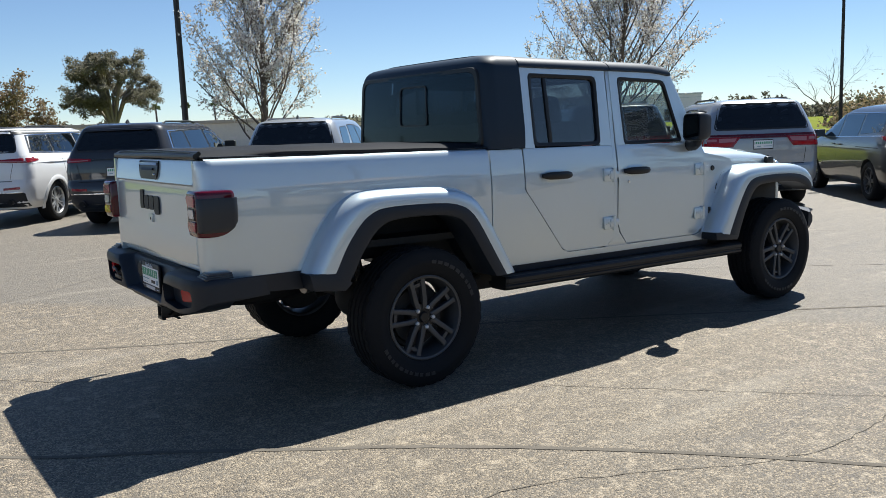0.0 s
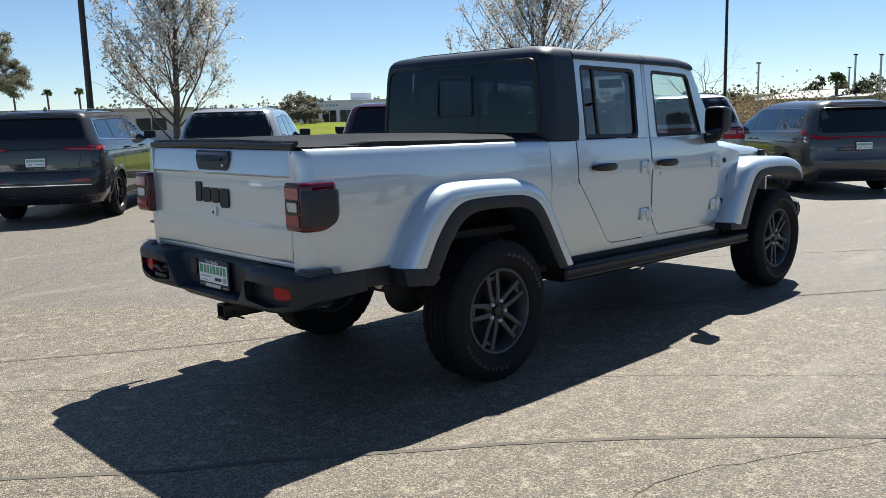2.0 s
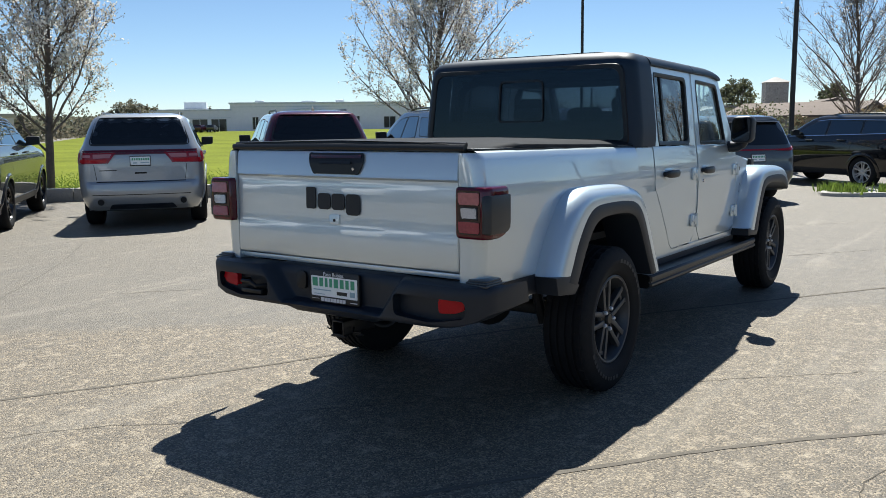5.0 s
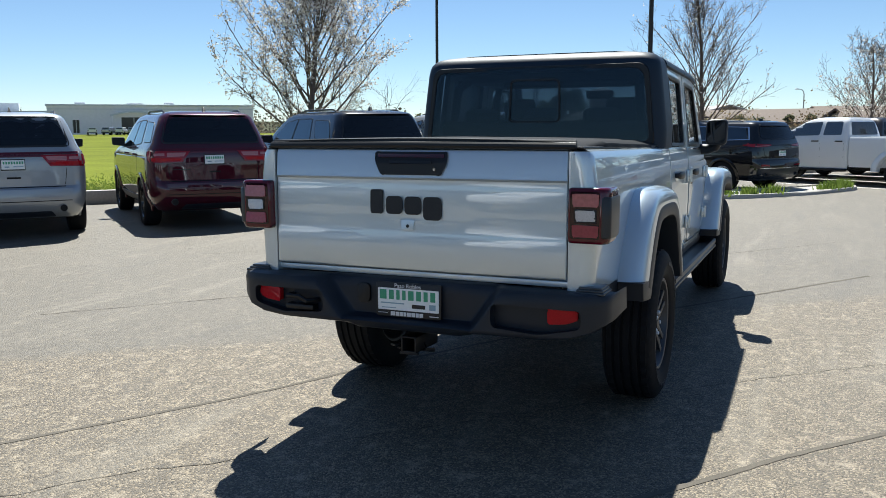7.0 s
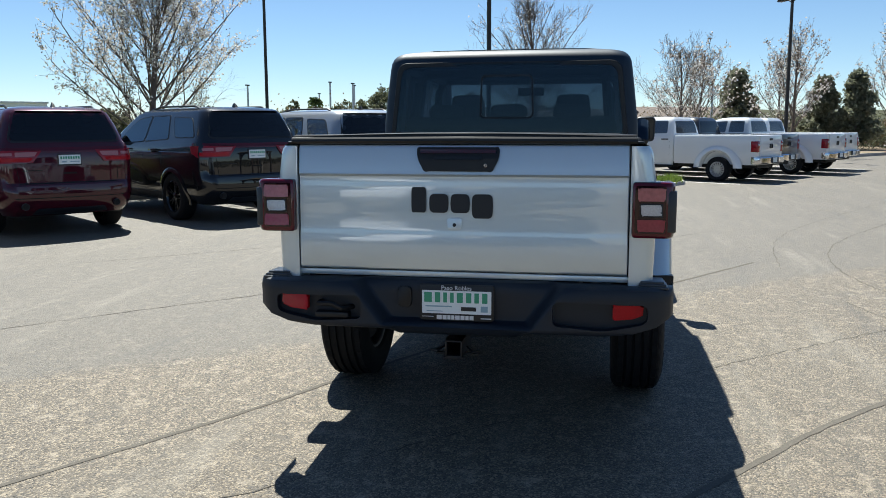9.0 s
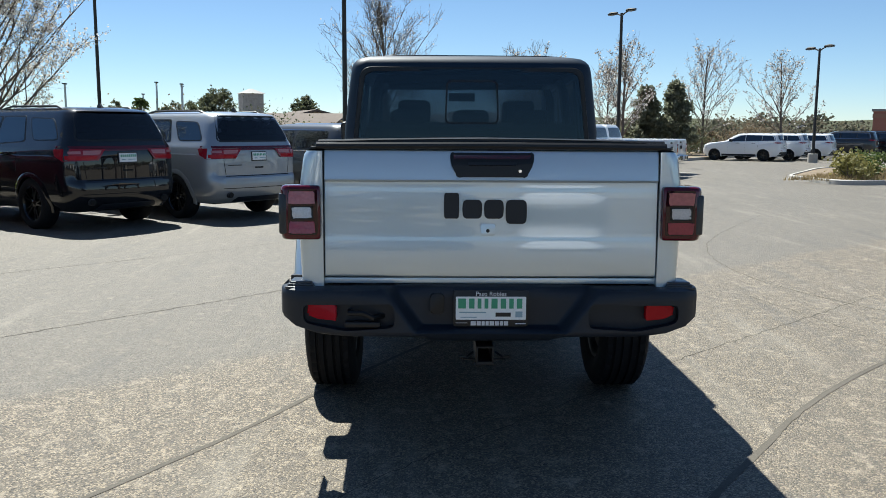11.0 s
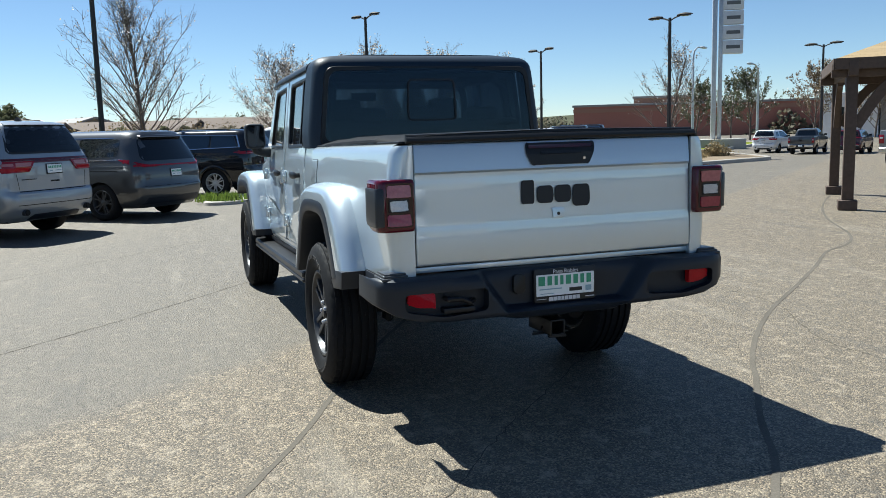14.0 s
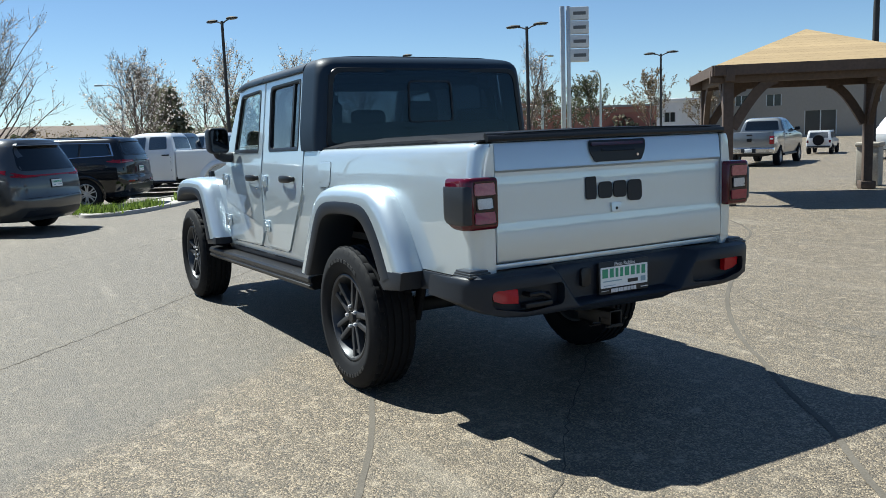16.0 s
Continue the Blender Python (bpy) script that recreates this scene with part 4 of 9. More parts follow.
# -- doors
def door(s, front):
    if front:
        low = rpoly([(1.703, 1.336), (1.703, 0.80), (1.725, 0.73), (1.79, 0.652), (1.84, 0.646), (2.55, 0.646), (2.622, 0.70), (2.625, 1.25), (2.612, 1.336)], [0, 0.03, 0.05, 0.04, 0.03, 0.07, 0.06, 0.02, 0])
        posts = [[(1.703, 1.336), (1.790, 1.336), (1.772, 1.795), (1.690, 1.845)], [(1.690, 1.845), (1.772, 1.795), (2.245, 1.780), (2.288, 1.838)], [(2.288, 1.838), (2.245, 1.780), (2.395, 1.336), (2.612, 1.336)]]
        win = [(1.790, 1.346), (2.388, 1.352), (2.243, 1.780), (1.772, 1.795)]
        gasket_r = [0.03, 0.03, 0.05, 0.04]
    else:
        low = rpoly([(0.860, 1.336), (0.860, 1.085), (0.874, 1.055), (1.175, 0.668), (1.225, 0.646), (1.60, 0.646), (1.656, 0.70), (1.657, 1.336)], [0, 0.03, 0.03, 0.06, 0.04, 0.07, 0.07, 0])
        posts = [[(0.860, 1.336), (0.962, 1.336), (0.962, 1.802), (0.888, 1.848)], [(0.888, 1.848), (0.962, 1.802), (1.553, 1.795), (1.645, 1.845)], [(1.645, 1.845), (1.553, 1.795), (1.545, 1.336), (1.657, 1.336)]]
        win = [(0.964, 1.352), (1.546, 1.348), (1.553, 1.795), (0.962, 1.802)]
        gasket_r = [0.03, 0.04, 0.05, 0.03]
    q = bmesh.new()
    side_patch(q, s, low, Y_CAB, 0.004, 0.035, 0.005)
    for pp in posts:
        side_patch(q, s, pp, Y_CAB, 0.004, 0.035, 0.0, (1.5, 1.65))
    d = part("front_door" if front else "rear_door", q, M_SILVER, truck, "silver cab door with exposed hinges", 28)
    q = bmesh.new()
    ring = rpoly(win, gasket_r, 6)
    cx, cz = sum(p[0] for p in win) / 4, sum(p[1] for p in win) / 4

    def scaled(dx):
        w, h = max(p[0] for p in win) - cx, max(p[1] for p in win) - cz
        return [(cx + (x - cx) * (1 + dx / w), cz + (z - cz) * (1 + dx / h)) for x, z in ring]
    rows = []
    for dx, off in ((0.008, 0.003), (0.006, 0.0075), (-0.006, 0.0075), (-0.017, 0.003), (-0.017, -0.012)):
        rows.append([R(x, s * (Y_CAB(z) + off), z) for x, z in scaled(dx)])
    loft(q, rows, True)
    part("window_seal", q, M_TRIM, d)
    q = bmesh.new()
    patch(q, scaled(-0.004), lambda x, z: R(x, s * (Y_CAB(z) - 0.010), z), (0, -s * 0.004, 0), (), (1.45, 1.6, 1.7))
    g = part("window_glass", q, M_CLEAR if front else M_TINT, d)
    g.visible_shadow = False
    if not front:
        q = bmesh.new()
        side_patch(q, s, [(1.098, 1.352), (1.124, 1.352), (1.112, 1.80), (1.086, 1.80)], Y_CAB, -0.001, 0.02, 0.003, (1.5, 1.65))
        part("window_divider", q, M_TRIM, d)
    # handle in a scooped recess
    hx = (1.75, 2.005) if front else (0.99, 1.25)
    q = bmesh.new()
    side_patch(q, s, rpoly([(hx[0] + 0.05, 1.115), (hx[1] - 0.055, 1.115), (hx[1] - 0.02, 1.155), (hx[1] - 0.055, 1.195), (hx[0] + 0.05, 1.195), (hx[0] + 0.02, 1.155)], 0.03, 5), Y_CAB, 0.0052, 0.004, 0.001, (1.15, 1.18))
    part("handle_cup", q, M_SILVER, d)
    q = bmesh.new()
    rows = []
    for t, r in ((0.0, 0.35), (0.06, 0.75), (0.2, 1.0), (0.5, 1.05), (0.8, 1.0), (0.94, 0.75), (1.0, 0.35)):
        x = hx[0] + (hx[1] - hx[0]) * t
        o = 0.020 + 0.020 * math.sin(math.pi * t) ** 0.5
        rows.append([R(x, s * (Y_CAB(1.155) + o + 0.009 * r * math.cos(a)), 1.155 + 0.024 * r * math.sin(a)) for a in [2 * math.pi * k / 12 for k in range(12)]])
    loft(q, rows, True, True)
    for t in (0.08, 0.92):
        x = hx[0] + (hx[1] - hx[0]) * t
        tube(q, [R(x, s * (Y_CAB(1.155) - 0.005), 1.155), R(x, s * (Y_CAB(1.155) + 0.03), 1.155)], 0.016, 10)
    part("door_handle", q, M_TRIM, d, "black door handle")
    if front:
        q = bmesh.new()
        lathe(q, [(0.0001, 0.006), (0.009, 0.006), (0.011, 0.0), (0.011, -0.01)], 16)
        bmesh.ops.transform(q, matrix=Matrix.Translation(R(1.80, s * (Y_CAB(1.08) + 0.006), 1.08)) @ Matrix.Rotation(0 if s > 0 else math.pi, 4, "Z"), verts=q.verts)
        part("key_lock", q, M_CHROME, d)
    # exposed hinges: leaf on the door, knuckle, leaf on the pillar
    hxx = 2.615 if front else 1.655
    for hz in (1.135, 0.805):
        q = bmesh.new()
        y0 = Y_CAB(hz) + 0.004
        for x0, x1, z0, z1, yy0 in ((hxx - 0.105, hxx - 0.02, hz - 0.042, hz + 0.042, 0.014), (hxx - 0.05, hxx + 0.015, hz - 0.030, hz + 0.030, 0.020), (hxx + 0.005, hxx + 0.05, hz - 0.022, hz + 0.022, 0.010)):
            ya, yb = s * y0, s * (y0 + yy0)
            box(q, x0, x1, min(ya, yb), max(ya, yb), z0, z1, 0.005, 2)
        t = bmesh.new()
        tube(q, [(hxx - 0.012, s * (y0 + 0.016), hz - 0.048), (hxx - 0.012, s * (y0 + 0.016), hz + 0.048)], 0.013, 12)
        for bx in (hxx - 0.085, hxx - 0.06):
            tube(q, [(bx, s * (y0 + 0.012), hz), (bx, s * (y0 + 0.019), hz)], 0.009, 8)
        t.free()
        part("hinge", rake(q), M_SILVER, d, "", 30)
    return d


for s in (-1, 1):
    door(s, False)
    door(s, True)

# side badge behind the front flare: plain dark bars
for s in (-1, 1):
    for k, (w, h) in enumerate(((0.020, 0.05), (0.030, 0.036), (0.030, 0.036), (0.030, 0.045))):
        b = bmesh.new()
        x0 = 2.70 + 0.036 * k
        side_patch(b, s, rpoly([(x0, 0.79), (x0 + w, 0.79), (x0 + w, 0.79 + h), (x0, 0.79 + h)], 0.006), Y_CAB, -0.006, 0.012, 0.001)
        part("badge_shape", b, M_BADGE, truck)
    b = bmesh.new()
    lathe(b, [(0.0001, 0.006), (0.016, 0.006), (0.020, 0.0), (0.020, -0.012)], 20)
    bmesh.ops.transform(b, matrix=Matrix.Translation(R(2.74, s * (Y_CAB(1.135) - 0.008), 1.135)) @ Matrix.Rotation(0 if s > 0 else math.pi, 4, "Z"), verts=b.verts)
    part("round_badge", b, M_BADGE, truck)

# -- hardtop: rear section with wrapped corners, then two roof panels
REAR_X = lerp_table([(1.338, 0.582), (1.80, 0.598), (1.92, 0.606)])


def hard_row(z, w, xr, inset):
    """Plan of the rear section at one height, from the right door opening round the back to the left."""
    r, ix = 0.085, min(inset, 0.11)
    half = [(0.872, w - inset)]
    half += [(xr + r + ix, w - inset)]
    for k in range(1, 8):
        a = k / 8 * math.pi / 2
        half.append((xr + ix + r - r * math.sin(a), w - inset - r + r * math.cos(a)))
    half += [(xr + ix - 0.001, w - inset - r), (xr + ix - 0.012, w * 0.45), (xr + ix - 0.015, 0.0)]
    return [R(x, -y, z) for x, y in half] + [R(x, y, z) for x, y in half[-2::-1]]


HARD_W = lerp_table([(1.337, 0.806), (1.42, 0.812), (1.67, 0.784), (1.83, 0.764), (1.95, 0.755)])
b = bmesh.new()
rows = []
for z, inset in ((1.337, 0.0), (1.378, 0.0), (1.45, 0.0), (1.55, 0.0), (1.68, 0.0), (1.805, 0.0), (1.848, 0.003), (1.872, 0.011), (1.892, 0.026), (1.907, 0.048), (1.917, 0.082), (1.924, 0.14), (1.929, 0.20)):
    rows.append(hard_row(z, HARD_W(z), REAR_X(z), inset))
loft(b, rows)
# opening for the rear window
gone = [f for f in b.faces if all(v.co.x < REAR_X(v.co.z + RAKE * v.co.x) + 0.004 and 1.36 < v.co.z + RAKE * v.co.x < 1.812 for v in f.verts)]
bmesh.ops.delete(b, geom=gone, context="FACES")
# close the crown with a strip to the front edge
loft(b, [rows[-1], [R(0.872, p.y, 1.929) for p in rows[-1]]])
bmesh.ops.remove_doubles(b, verts=b.verts, dist=0.0006)
bmesh.ops.dissolve_degenerate(b, dist=0.0005, edges=b.edges)
thicken(b, 0.02)
hard = part("hardtop", b, M_HARDTOP, truck, "textured black plastic hardtop", 40)


def rear_glass(bm, poly, off, depth, bevel=0.0):
    patch(bm, poly, lambda y, z: R(REAR_X(z) - 0.0155 + 0.012 * (abs(y) / 0.7) ** 2 - off, y, z), (depth, 0, 0), (-0.5, -0.25, 0, 0.25, 0.5), (1.5, 1.65), bevel)


def rg(y, z, off):
    return R(REAR_X(z) - 0.0155 + 0.012 * (abs(y) / 0.7) ** 2 - off, y, z)


b = bmesh.new()
sr = [rpoly([(-w0, z0), (w0, z0), (w1, z1), (-w1, z1)], [0.05, 0.05, 0.07, 0.07], 6) for w0, z0, w1, z1 in ((0.752, 1.346, 0.700, 1.846), (0.748, 1.350, 0.696, 1.842), (0.722, 1.374, 0.672, 1.818), (0.718, 1.378, 0.668, 1.814))]
loft(b, [[rg(y, z, o) for y, z in ring_] for ring_, o in zip(sr, (-0.004, 0.010, 0.010, -0.004))], True)
part("rear_window_seal", b, M_TRIM, hard)
b = bmesh.new()
rear_glass(b, rpoly([(-0.732, 1.360), (0.732, 1.360), (0.682, 1.832), (-0.682, 1.832)], [0.04, 0.04, 0.06, 0.06], 6), 0.004, 0.004)
M_REARGLASS = glass("dark_rear_glass", (0.20, 0.245, 0.30), 0.0, 1.42, (0.62, 0.82, 1.0))
rw = part("rear_window", b, M_REARGLASS, hard, "dark tinted rear cab window")
b = bmesh.new()
win_out, win_in = rpoly([(-0.170, 1.492), (0.170, 1.492), (0.162, 1.762), (-0.162, 1.762)], 0.035, 6), rpoly([(-0.160, 1.502), (0.160, 1.502), (0.152, 1.752), (-0.152, 1.752)], 0.03, 6)


loft(b, [[rg(y, z, 0.0075) for y, z in win_out], [rg(y, z, 0.012) for y, z in win_out], [rg(y, z, 0.012) for y, z in win_in], [rg(y, z, 0.0075) for y, z in win_in]], True)
part("sliding_window_frame", b, M_TRIM, hard)

for x0, x1, nm in ((0.872, 1.672, "rear_roof_panel"), (1.680, 2.305, "front_roof_panel")):
    b = bmesh.new()
    rows = []
    for k in range(7):
        x = x0 + (x1 - x0) * k / 6
        drop = 0.020 * max(0, (x - 2.05) / 0.25) ** 2 + 0.006 * (x - 0.87)
        prof = [(0.735, 1.842), (0.762, 1.848), (0.763, 1.860), (0.754, 1.876), (0.734, 1.894), (0.70, 1.908), (0.65, 1.917), (0.45, 1.924), (0.2, 1.928), (0.0, 1.929)]
        rows.append([R(x, -y, z - drop) for y, z in prof] + [R(x, y, z - drop) for y, z in prof[-2::-1]])
    loft(b, rows)
    thicken(b, 0.02)
    part(nm, b, M_HARDTOP, truck, "textured black roof panel", 40)

# -- windscreen, cowl, bonnet, grille and front bumper
b = bmesh.new()
WS0, WS1 = (2.625, 1.29), (2.298, 1.855)
for s in (-1, 1):
    tube(b, [R(WS0[0] + 0.02, s * 0.745, 1.25), R(WS0[0] - 0.01, s * 0.742, 1.30), R(WS1[0] + 0.02, s * 0.695, 1.83)], [0.045, 0.040, 0.036], 10)
tube(b, [R(WS1[0] + 0.01, -0.70, 1.852), R(WS1[0] + 0.01, 0, 1.87), R(WS1[0] + 0.01, 0.70, 1.852)], 0.032, 10)
ws = part("windscreen_frame", b, M_SILVER, truck)
b = bmesh.new()
patch(b, [(-0.70, 0.0), (0.70, 0.0), (0.67, 1.0), (-0.67, 1.0)], lambda y, t: R(WS0[0] + (WS1[0] - WS0[0]) * t + 0.02 - 0.03 * (y / 0.7) ** 2, y, WS0[1] + (WS1[1] - WS0[1]) * t), (-0.005, 0, 0), (-0.4, 0, 0.4), ())
g = part("windscreen", b, M_CLEAR, ws)
g.visible_shadow = False
b = bmesh.new()
box(b, 2.34, 2.36, -0.11, 0.11, 1.72, 1.79, 0.008)
part("inside_mirror", rake(b), M_TRIM, ws)

b = bmesh.new()
HOOD = [(2.62, 0.725, 1.222, 1.292), (2.9, 0.705, 1.212, 1.295), (3.2, 0.675, 1.200, 1.290), (3.5, 0.642, 1.186, 1.275), (3.7, 0.620, 1.176, 1.255), (3.80, 0.608, 1.168, 1.232), (3.86, 0.600, 1.150, 1.195), (3.885, 0.595, 1.120, 1.14)]
rows = []
for x, w, ze, zc in HOOD:
    prof = [(w - 0.004, ze - 0.03), (w, ze - 0.006), (w - 0.012, ze + 0.012), (w - 0.06, ze + (zc - ze) * 0.42), (w * 0.72, ze + (zc - ze) * 0.62), (w * 0.60, ze + (zc - ze) * 0.86), (w * 0.45, zc - 0.004), (0.0, zc)]
    rows.append([R(x, -y, z) for y, z in prof] + [R(x, y, z) for y, z in prof[-2::-1]])
loft(b, rows)
thicken(b, 0.015)
hood = part("bonnet", b, M_SILVER, truck, angle=40)
for s in (-1, 1):
    b = bmesh.new()
    box(b, 3.66, 3.75, s * 0.64 - 0.018, s * 0.64 + 0.018, 1.13, 1.19, 0.008)
    part("bonnet_latch", rake(b), M_TRIM, hood)
    b = bmesh.new()
    loft(b, [[R(x, s * (w - 0.006), 0.80), R(x, s * (w - 0.006), ze - 0.012)] for x, w, ze, zc in HOOD[:-1]])
    thicken(b, 0.02)
    part("engine_bay_side", b, M_SILVER, truck)
    b = bmesh.new()
    loft(b, [[R(x, s * (w + 0.006), 0.60), R(x, s * (w + 0.006), 0.995)] for x, w, ze, zc in HOOD[:-1]])
    thicken(b, 0.004)
    part("front_arch_liner", b, M_UNDER, truck)
b = bmesh.new()
box(b, 2.50, 2.66, -0.72, 0.72, 1.18, 1.262, 0.01)
part("cowl", rake(b), M_TRIM, truck)
b = bmesh.new()
box(b, 3.86, 3.93, -0.60, 0.60, 0.72, 1.15, 0.03)
c = bmesh.new()
for k in range(7):
    y = (k - 3) * 0.095
    box(c, 3.80, 4.0, y - 0.028, y + 0.028, 0.80, 1.09, 0.02)
for s in (-1, 1):
    lathe(c, [(0.0001, 3.80), (0.088, 3.80), (0.088, 4.0), (0.0001, 4.0)], 32)
    vs = [v for v in c.verts if abs(v.co.y) > 3.7]
    for v in vs:
        x, y, z = v.co
        v.co = (y, s * 0.455 + x, 0.97 + z)
b = cut(b, c)
grille = part("grille", rake(b), M_SILVER, truck, "silver seven-slot front grille")
for s in (-1, 1):
    b = bmesh.new()
    lathe(b, [(0.0001, 0.03), (0.05, 0.026), (0.082, 0.012), (0.086, 0.0), (0.086, -0.05), (0.0001, -0.05)], 32)
    bmesh.ops.transform(b, matrix=Matrix.Translation(R(3.91, s * 0.455, 0.97)) @ Matrix.Rotation(radians(-90), 4, "Z"), verts=b.verts)
    part("headlamp", b, M_WHITELENS, grille)
b = bmesh.new()
rows = []
for y, xb, z0, z1 in ((-0.88, 3.98, 0.60, 0.72), (-0.80, 4.08, 0.56, 0.74), (-0.55, 4.17, 0.54, 0.75), (0.0, 4.19, 0.54, 0.75), (0.55, 4.17, 0.54, 0.75), (0.80, 4.08, 0.56, 0.74), (0.88, 3.98, 0.60, 0.72)):
    rows.append([R(3.92, y, z0), R(xb - 0.03, y, z0), R(xb, y, z0 + 0.04), R(xb, y, z1 - 0.04), R(xb - 0.03, y, z1), R(3.92, y, z1)])
loft(b, rows, True, True)
part("front_bumper", b, M_BLACKPLASTIC, truck, "black plastic front bumper")

# -- door mirrors
for s in (-1, 1):
    b = bmesh.new()
    rows = []
    for x, k, dy in ((2.335, 0.93, 0.0), (2.345, 1.0, 0.0), (2.40, 1.0, 0.0), (2.455, 0.90, 0.004), (2.475, 0.70, 0.008)):
        rows.append([R(x, s * (0.930 + (y - 0.930) * k + dy), 1.448 + (z - 1.448) * k) for y, z in rpoly([(0.846, 1.350), (1.004, 1.346), (1.012, 1.550), (0.852, 1.546)], 0.04, 4)])
    loft(b, rows, True, True)
    mir = part("door_mirror", b, M_BLACKPLASTIC, truck, "black door mirror", 40)
    b = bmesh.new()
    patch(b, rpoly([(0.862, 1.366), (0.990, 1.362), (0.996, 1.534), (0.867, 1.530)], 0.03, 4), lambda y, z: R(2.327 - 0.03 * (y - 0.93) - 0.07 * (z - 1.44), s * y, z), (0.010, 0, 0))
    part("mirror_glass", b, M_MIRROR, mir)
    b = bmesh.new()
    tube(b, [R(2.47, s * 0.785, 1.315), R(2.45, s * 0.86, 1.315), R(2.41, s * 0.92, 1.335), R(2.41, s * 0.93, 1.36)], [0.045, 0.04, 0.035, 0.035], 12)
    part("mirror_arm", b, M_BLACKPLASTIC, mir)

# -- cabin
b = bmesh.new()
box(b, 0.62, 2.62, -0.74, 0.74, 0.56, 0.62)
part("cab_floor", rake(b), M_UNDER, truck)
b = bmesh.new()
box(b, 2.28, 2.58, -0.73, 0.73, 1.02, 1.27, 0.04)
part("dashboard", rake(b), M_SEAT, truck)


def seat(x, y, w, rear=False):
    q = bmesh.new()
    box(q, x - 0.05, x + 0.46, y - w / 2, y + w / 2, 0.78, 0.95, 0.05)
    st = part("rear_bench" if rear else "front_seat", rake(q), M_SEAT, truck, "dark cloth seat")
    q = bmesh.new()
    box(q, -0.07, 0.07, -w / 2, w / 2, 0.0, 0.62, 0.05, 3, Matrix.Translation((x - 0.02, y, 0.90)) @ Matrix.Rotation(radians(-14), 4, "Y"))
    part("backrest", rake(q), M_SEAT, st)
    for hy in ((-0.40, 0.0, 0.40) if rear else (0.0,)):
        q = bmesh.new()
        box(q, -0.05, 0.05, -0.12, 0.12, 0.60, 0.70 if rear else 0.80, 0.045, 3, Matrix.Translation((x - 0.03, y + hy, 0.90)) @ Matrix.Rotation(radians(-12), 4, "Y"))
        for yy in (-0.05, 0.05):
            tube(q, [(x - 0.16, y + hy + yy, 1.50), (x - 0.175, y + hy + yy, 1.58)], 0.007, 6)
        part("headrest", rake(q), M_SEAT, st)


seat(1.62, -0.38, 0.52)
seat(1.62, 0.38, 0.52)
seat(0.86, 0.0, 1.36, True)
b = bmesh.new()
for s in (-1, 1):
    tube(b, [R(1.66, s * 0.66, 0.9), R(1.66, s * 0.645, 1.70), R(1.64, s * 0.60, 1.80), R(1.0, s * 0.60, 1.80), R(0.80, s * 0.61, 1.72), R(0.72, s * 0.66, 1.2)], 0.03, 8)
tube(b, [R(1.64, -0.60, 1.80), R(1.64, 0.60, 1.80)], 0.03, 8)
tube(b, [R(0.95, -0.60, 1.80), R(0.95, 0.60, 1.80)], 0.03, 8)
part("roll_bar", b, M_TRIM, truck)
b = bmesh.new()
rr = [Vector((2.16 + 0.05 * math.sin(a), 0.38 + 0.185 * math.cos(a), 1.14 + 0.18 * math.sin(a))) for a in [2 * math.pi * k / 28 for k in range(29)]]
tube(b, rr, 0.014, 8, False)
tube(b, [(2.16, 0.21, 1.14), (2.17, 0.55, 1.14)], 0.016, 8)
tube(b, [(2.17, 0.38, 1.14), (2.32, 0.38, 1.08)], 0.03, 8)
part("steering_wheel", rake(b), M_TRIM, truck)

# -- chassis
b = bmesh.new()
for s in (-1, 1):
    loft(b, [[R(x, s * y + dy, z + dz) for dy, dz in ((-0.04, -0.06), (0.04, -0.06), (0.04, 0.06), (-0.04, 0.06))] for x, y, z in ((-1.15, 0.46, 0.66), (-0.7, 0.46, 0.68), (-0.35, 0.44, 0.76), (0.35, 0.44, 0.76), (0.75, 0.43, 0.55), (2.6, 0.43, 0.55), (3.0, 0.42, 0.68), (3.9, 0.42, 0.66))], True, True)
for x in (-1.1, -0.6, 0.6, 1.5, 2.5, 3.8):
    box(b, x - 0.04, x + 0.04, -0.44, 0.44, 0.52 if 0.5 < x < 2.6 else 0.62, 0.6 if 0.5 < x < 2.6 else 0.70, 0.01)
part("chassis_frame", b, M_UNDER, truck)
for ax in (0.0, 3.488):
    b = bmesh.new()
    tube(b, [(ax, -0.72, 0.402), (ax, 0.72, 0.402)], 0.042, 14)
    bmesh.ops.create_uvsphere(b, u_segments=18, v_segments=12, radius=0.145, matrix=Matrix.Translation((ax, -0.10 if ax < 1 else 0.15, 0.402)))
    ob = part("axle", b, M_UNDER, truck)
    for s in (-1, 1):
        b = bmesh.new()
        tube(b, [(ax - 0.16, s * 0.56, 0.36), (ax - 0.22, s * 0.52, 0.66)], 0.030, 10)
        tube(b, [(ax - 0.19, s * 0.54, 0.52), (ax - 0.24, s * 0.51, 0.86)], 0.020, 10)
        part("shock_absorber", b, M_TRIM, ob)
        b = bmesh.new()
        pts = [(ax + 0.02 + 0.055 * math.cos(a), s * 0.46 + 0.055 * math.sin(a), 0.44 + 0.26 * a / (2 * math.pi * 6)) for a in [2 * math.pi * 6 * k / 72 for k in range(73)]]
        tube(b, pts, 0.008, 6)
        part("coil_spring", b, M_TRIM, ob)
        b = bmesh.new()
        tube(b, [(ax, s * 0.50, 0.32), (ax + (0.75 if ax < 1 else -0.75), s * 0.44, 0.48)], 0.026, 8)
        part("control_arm", b, M_UNDER, ob)
b = bmesh.new()
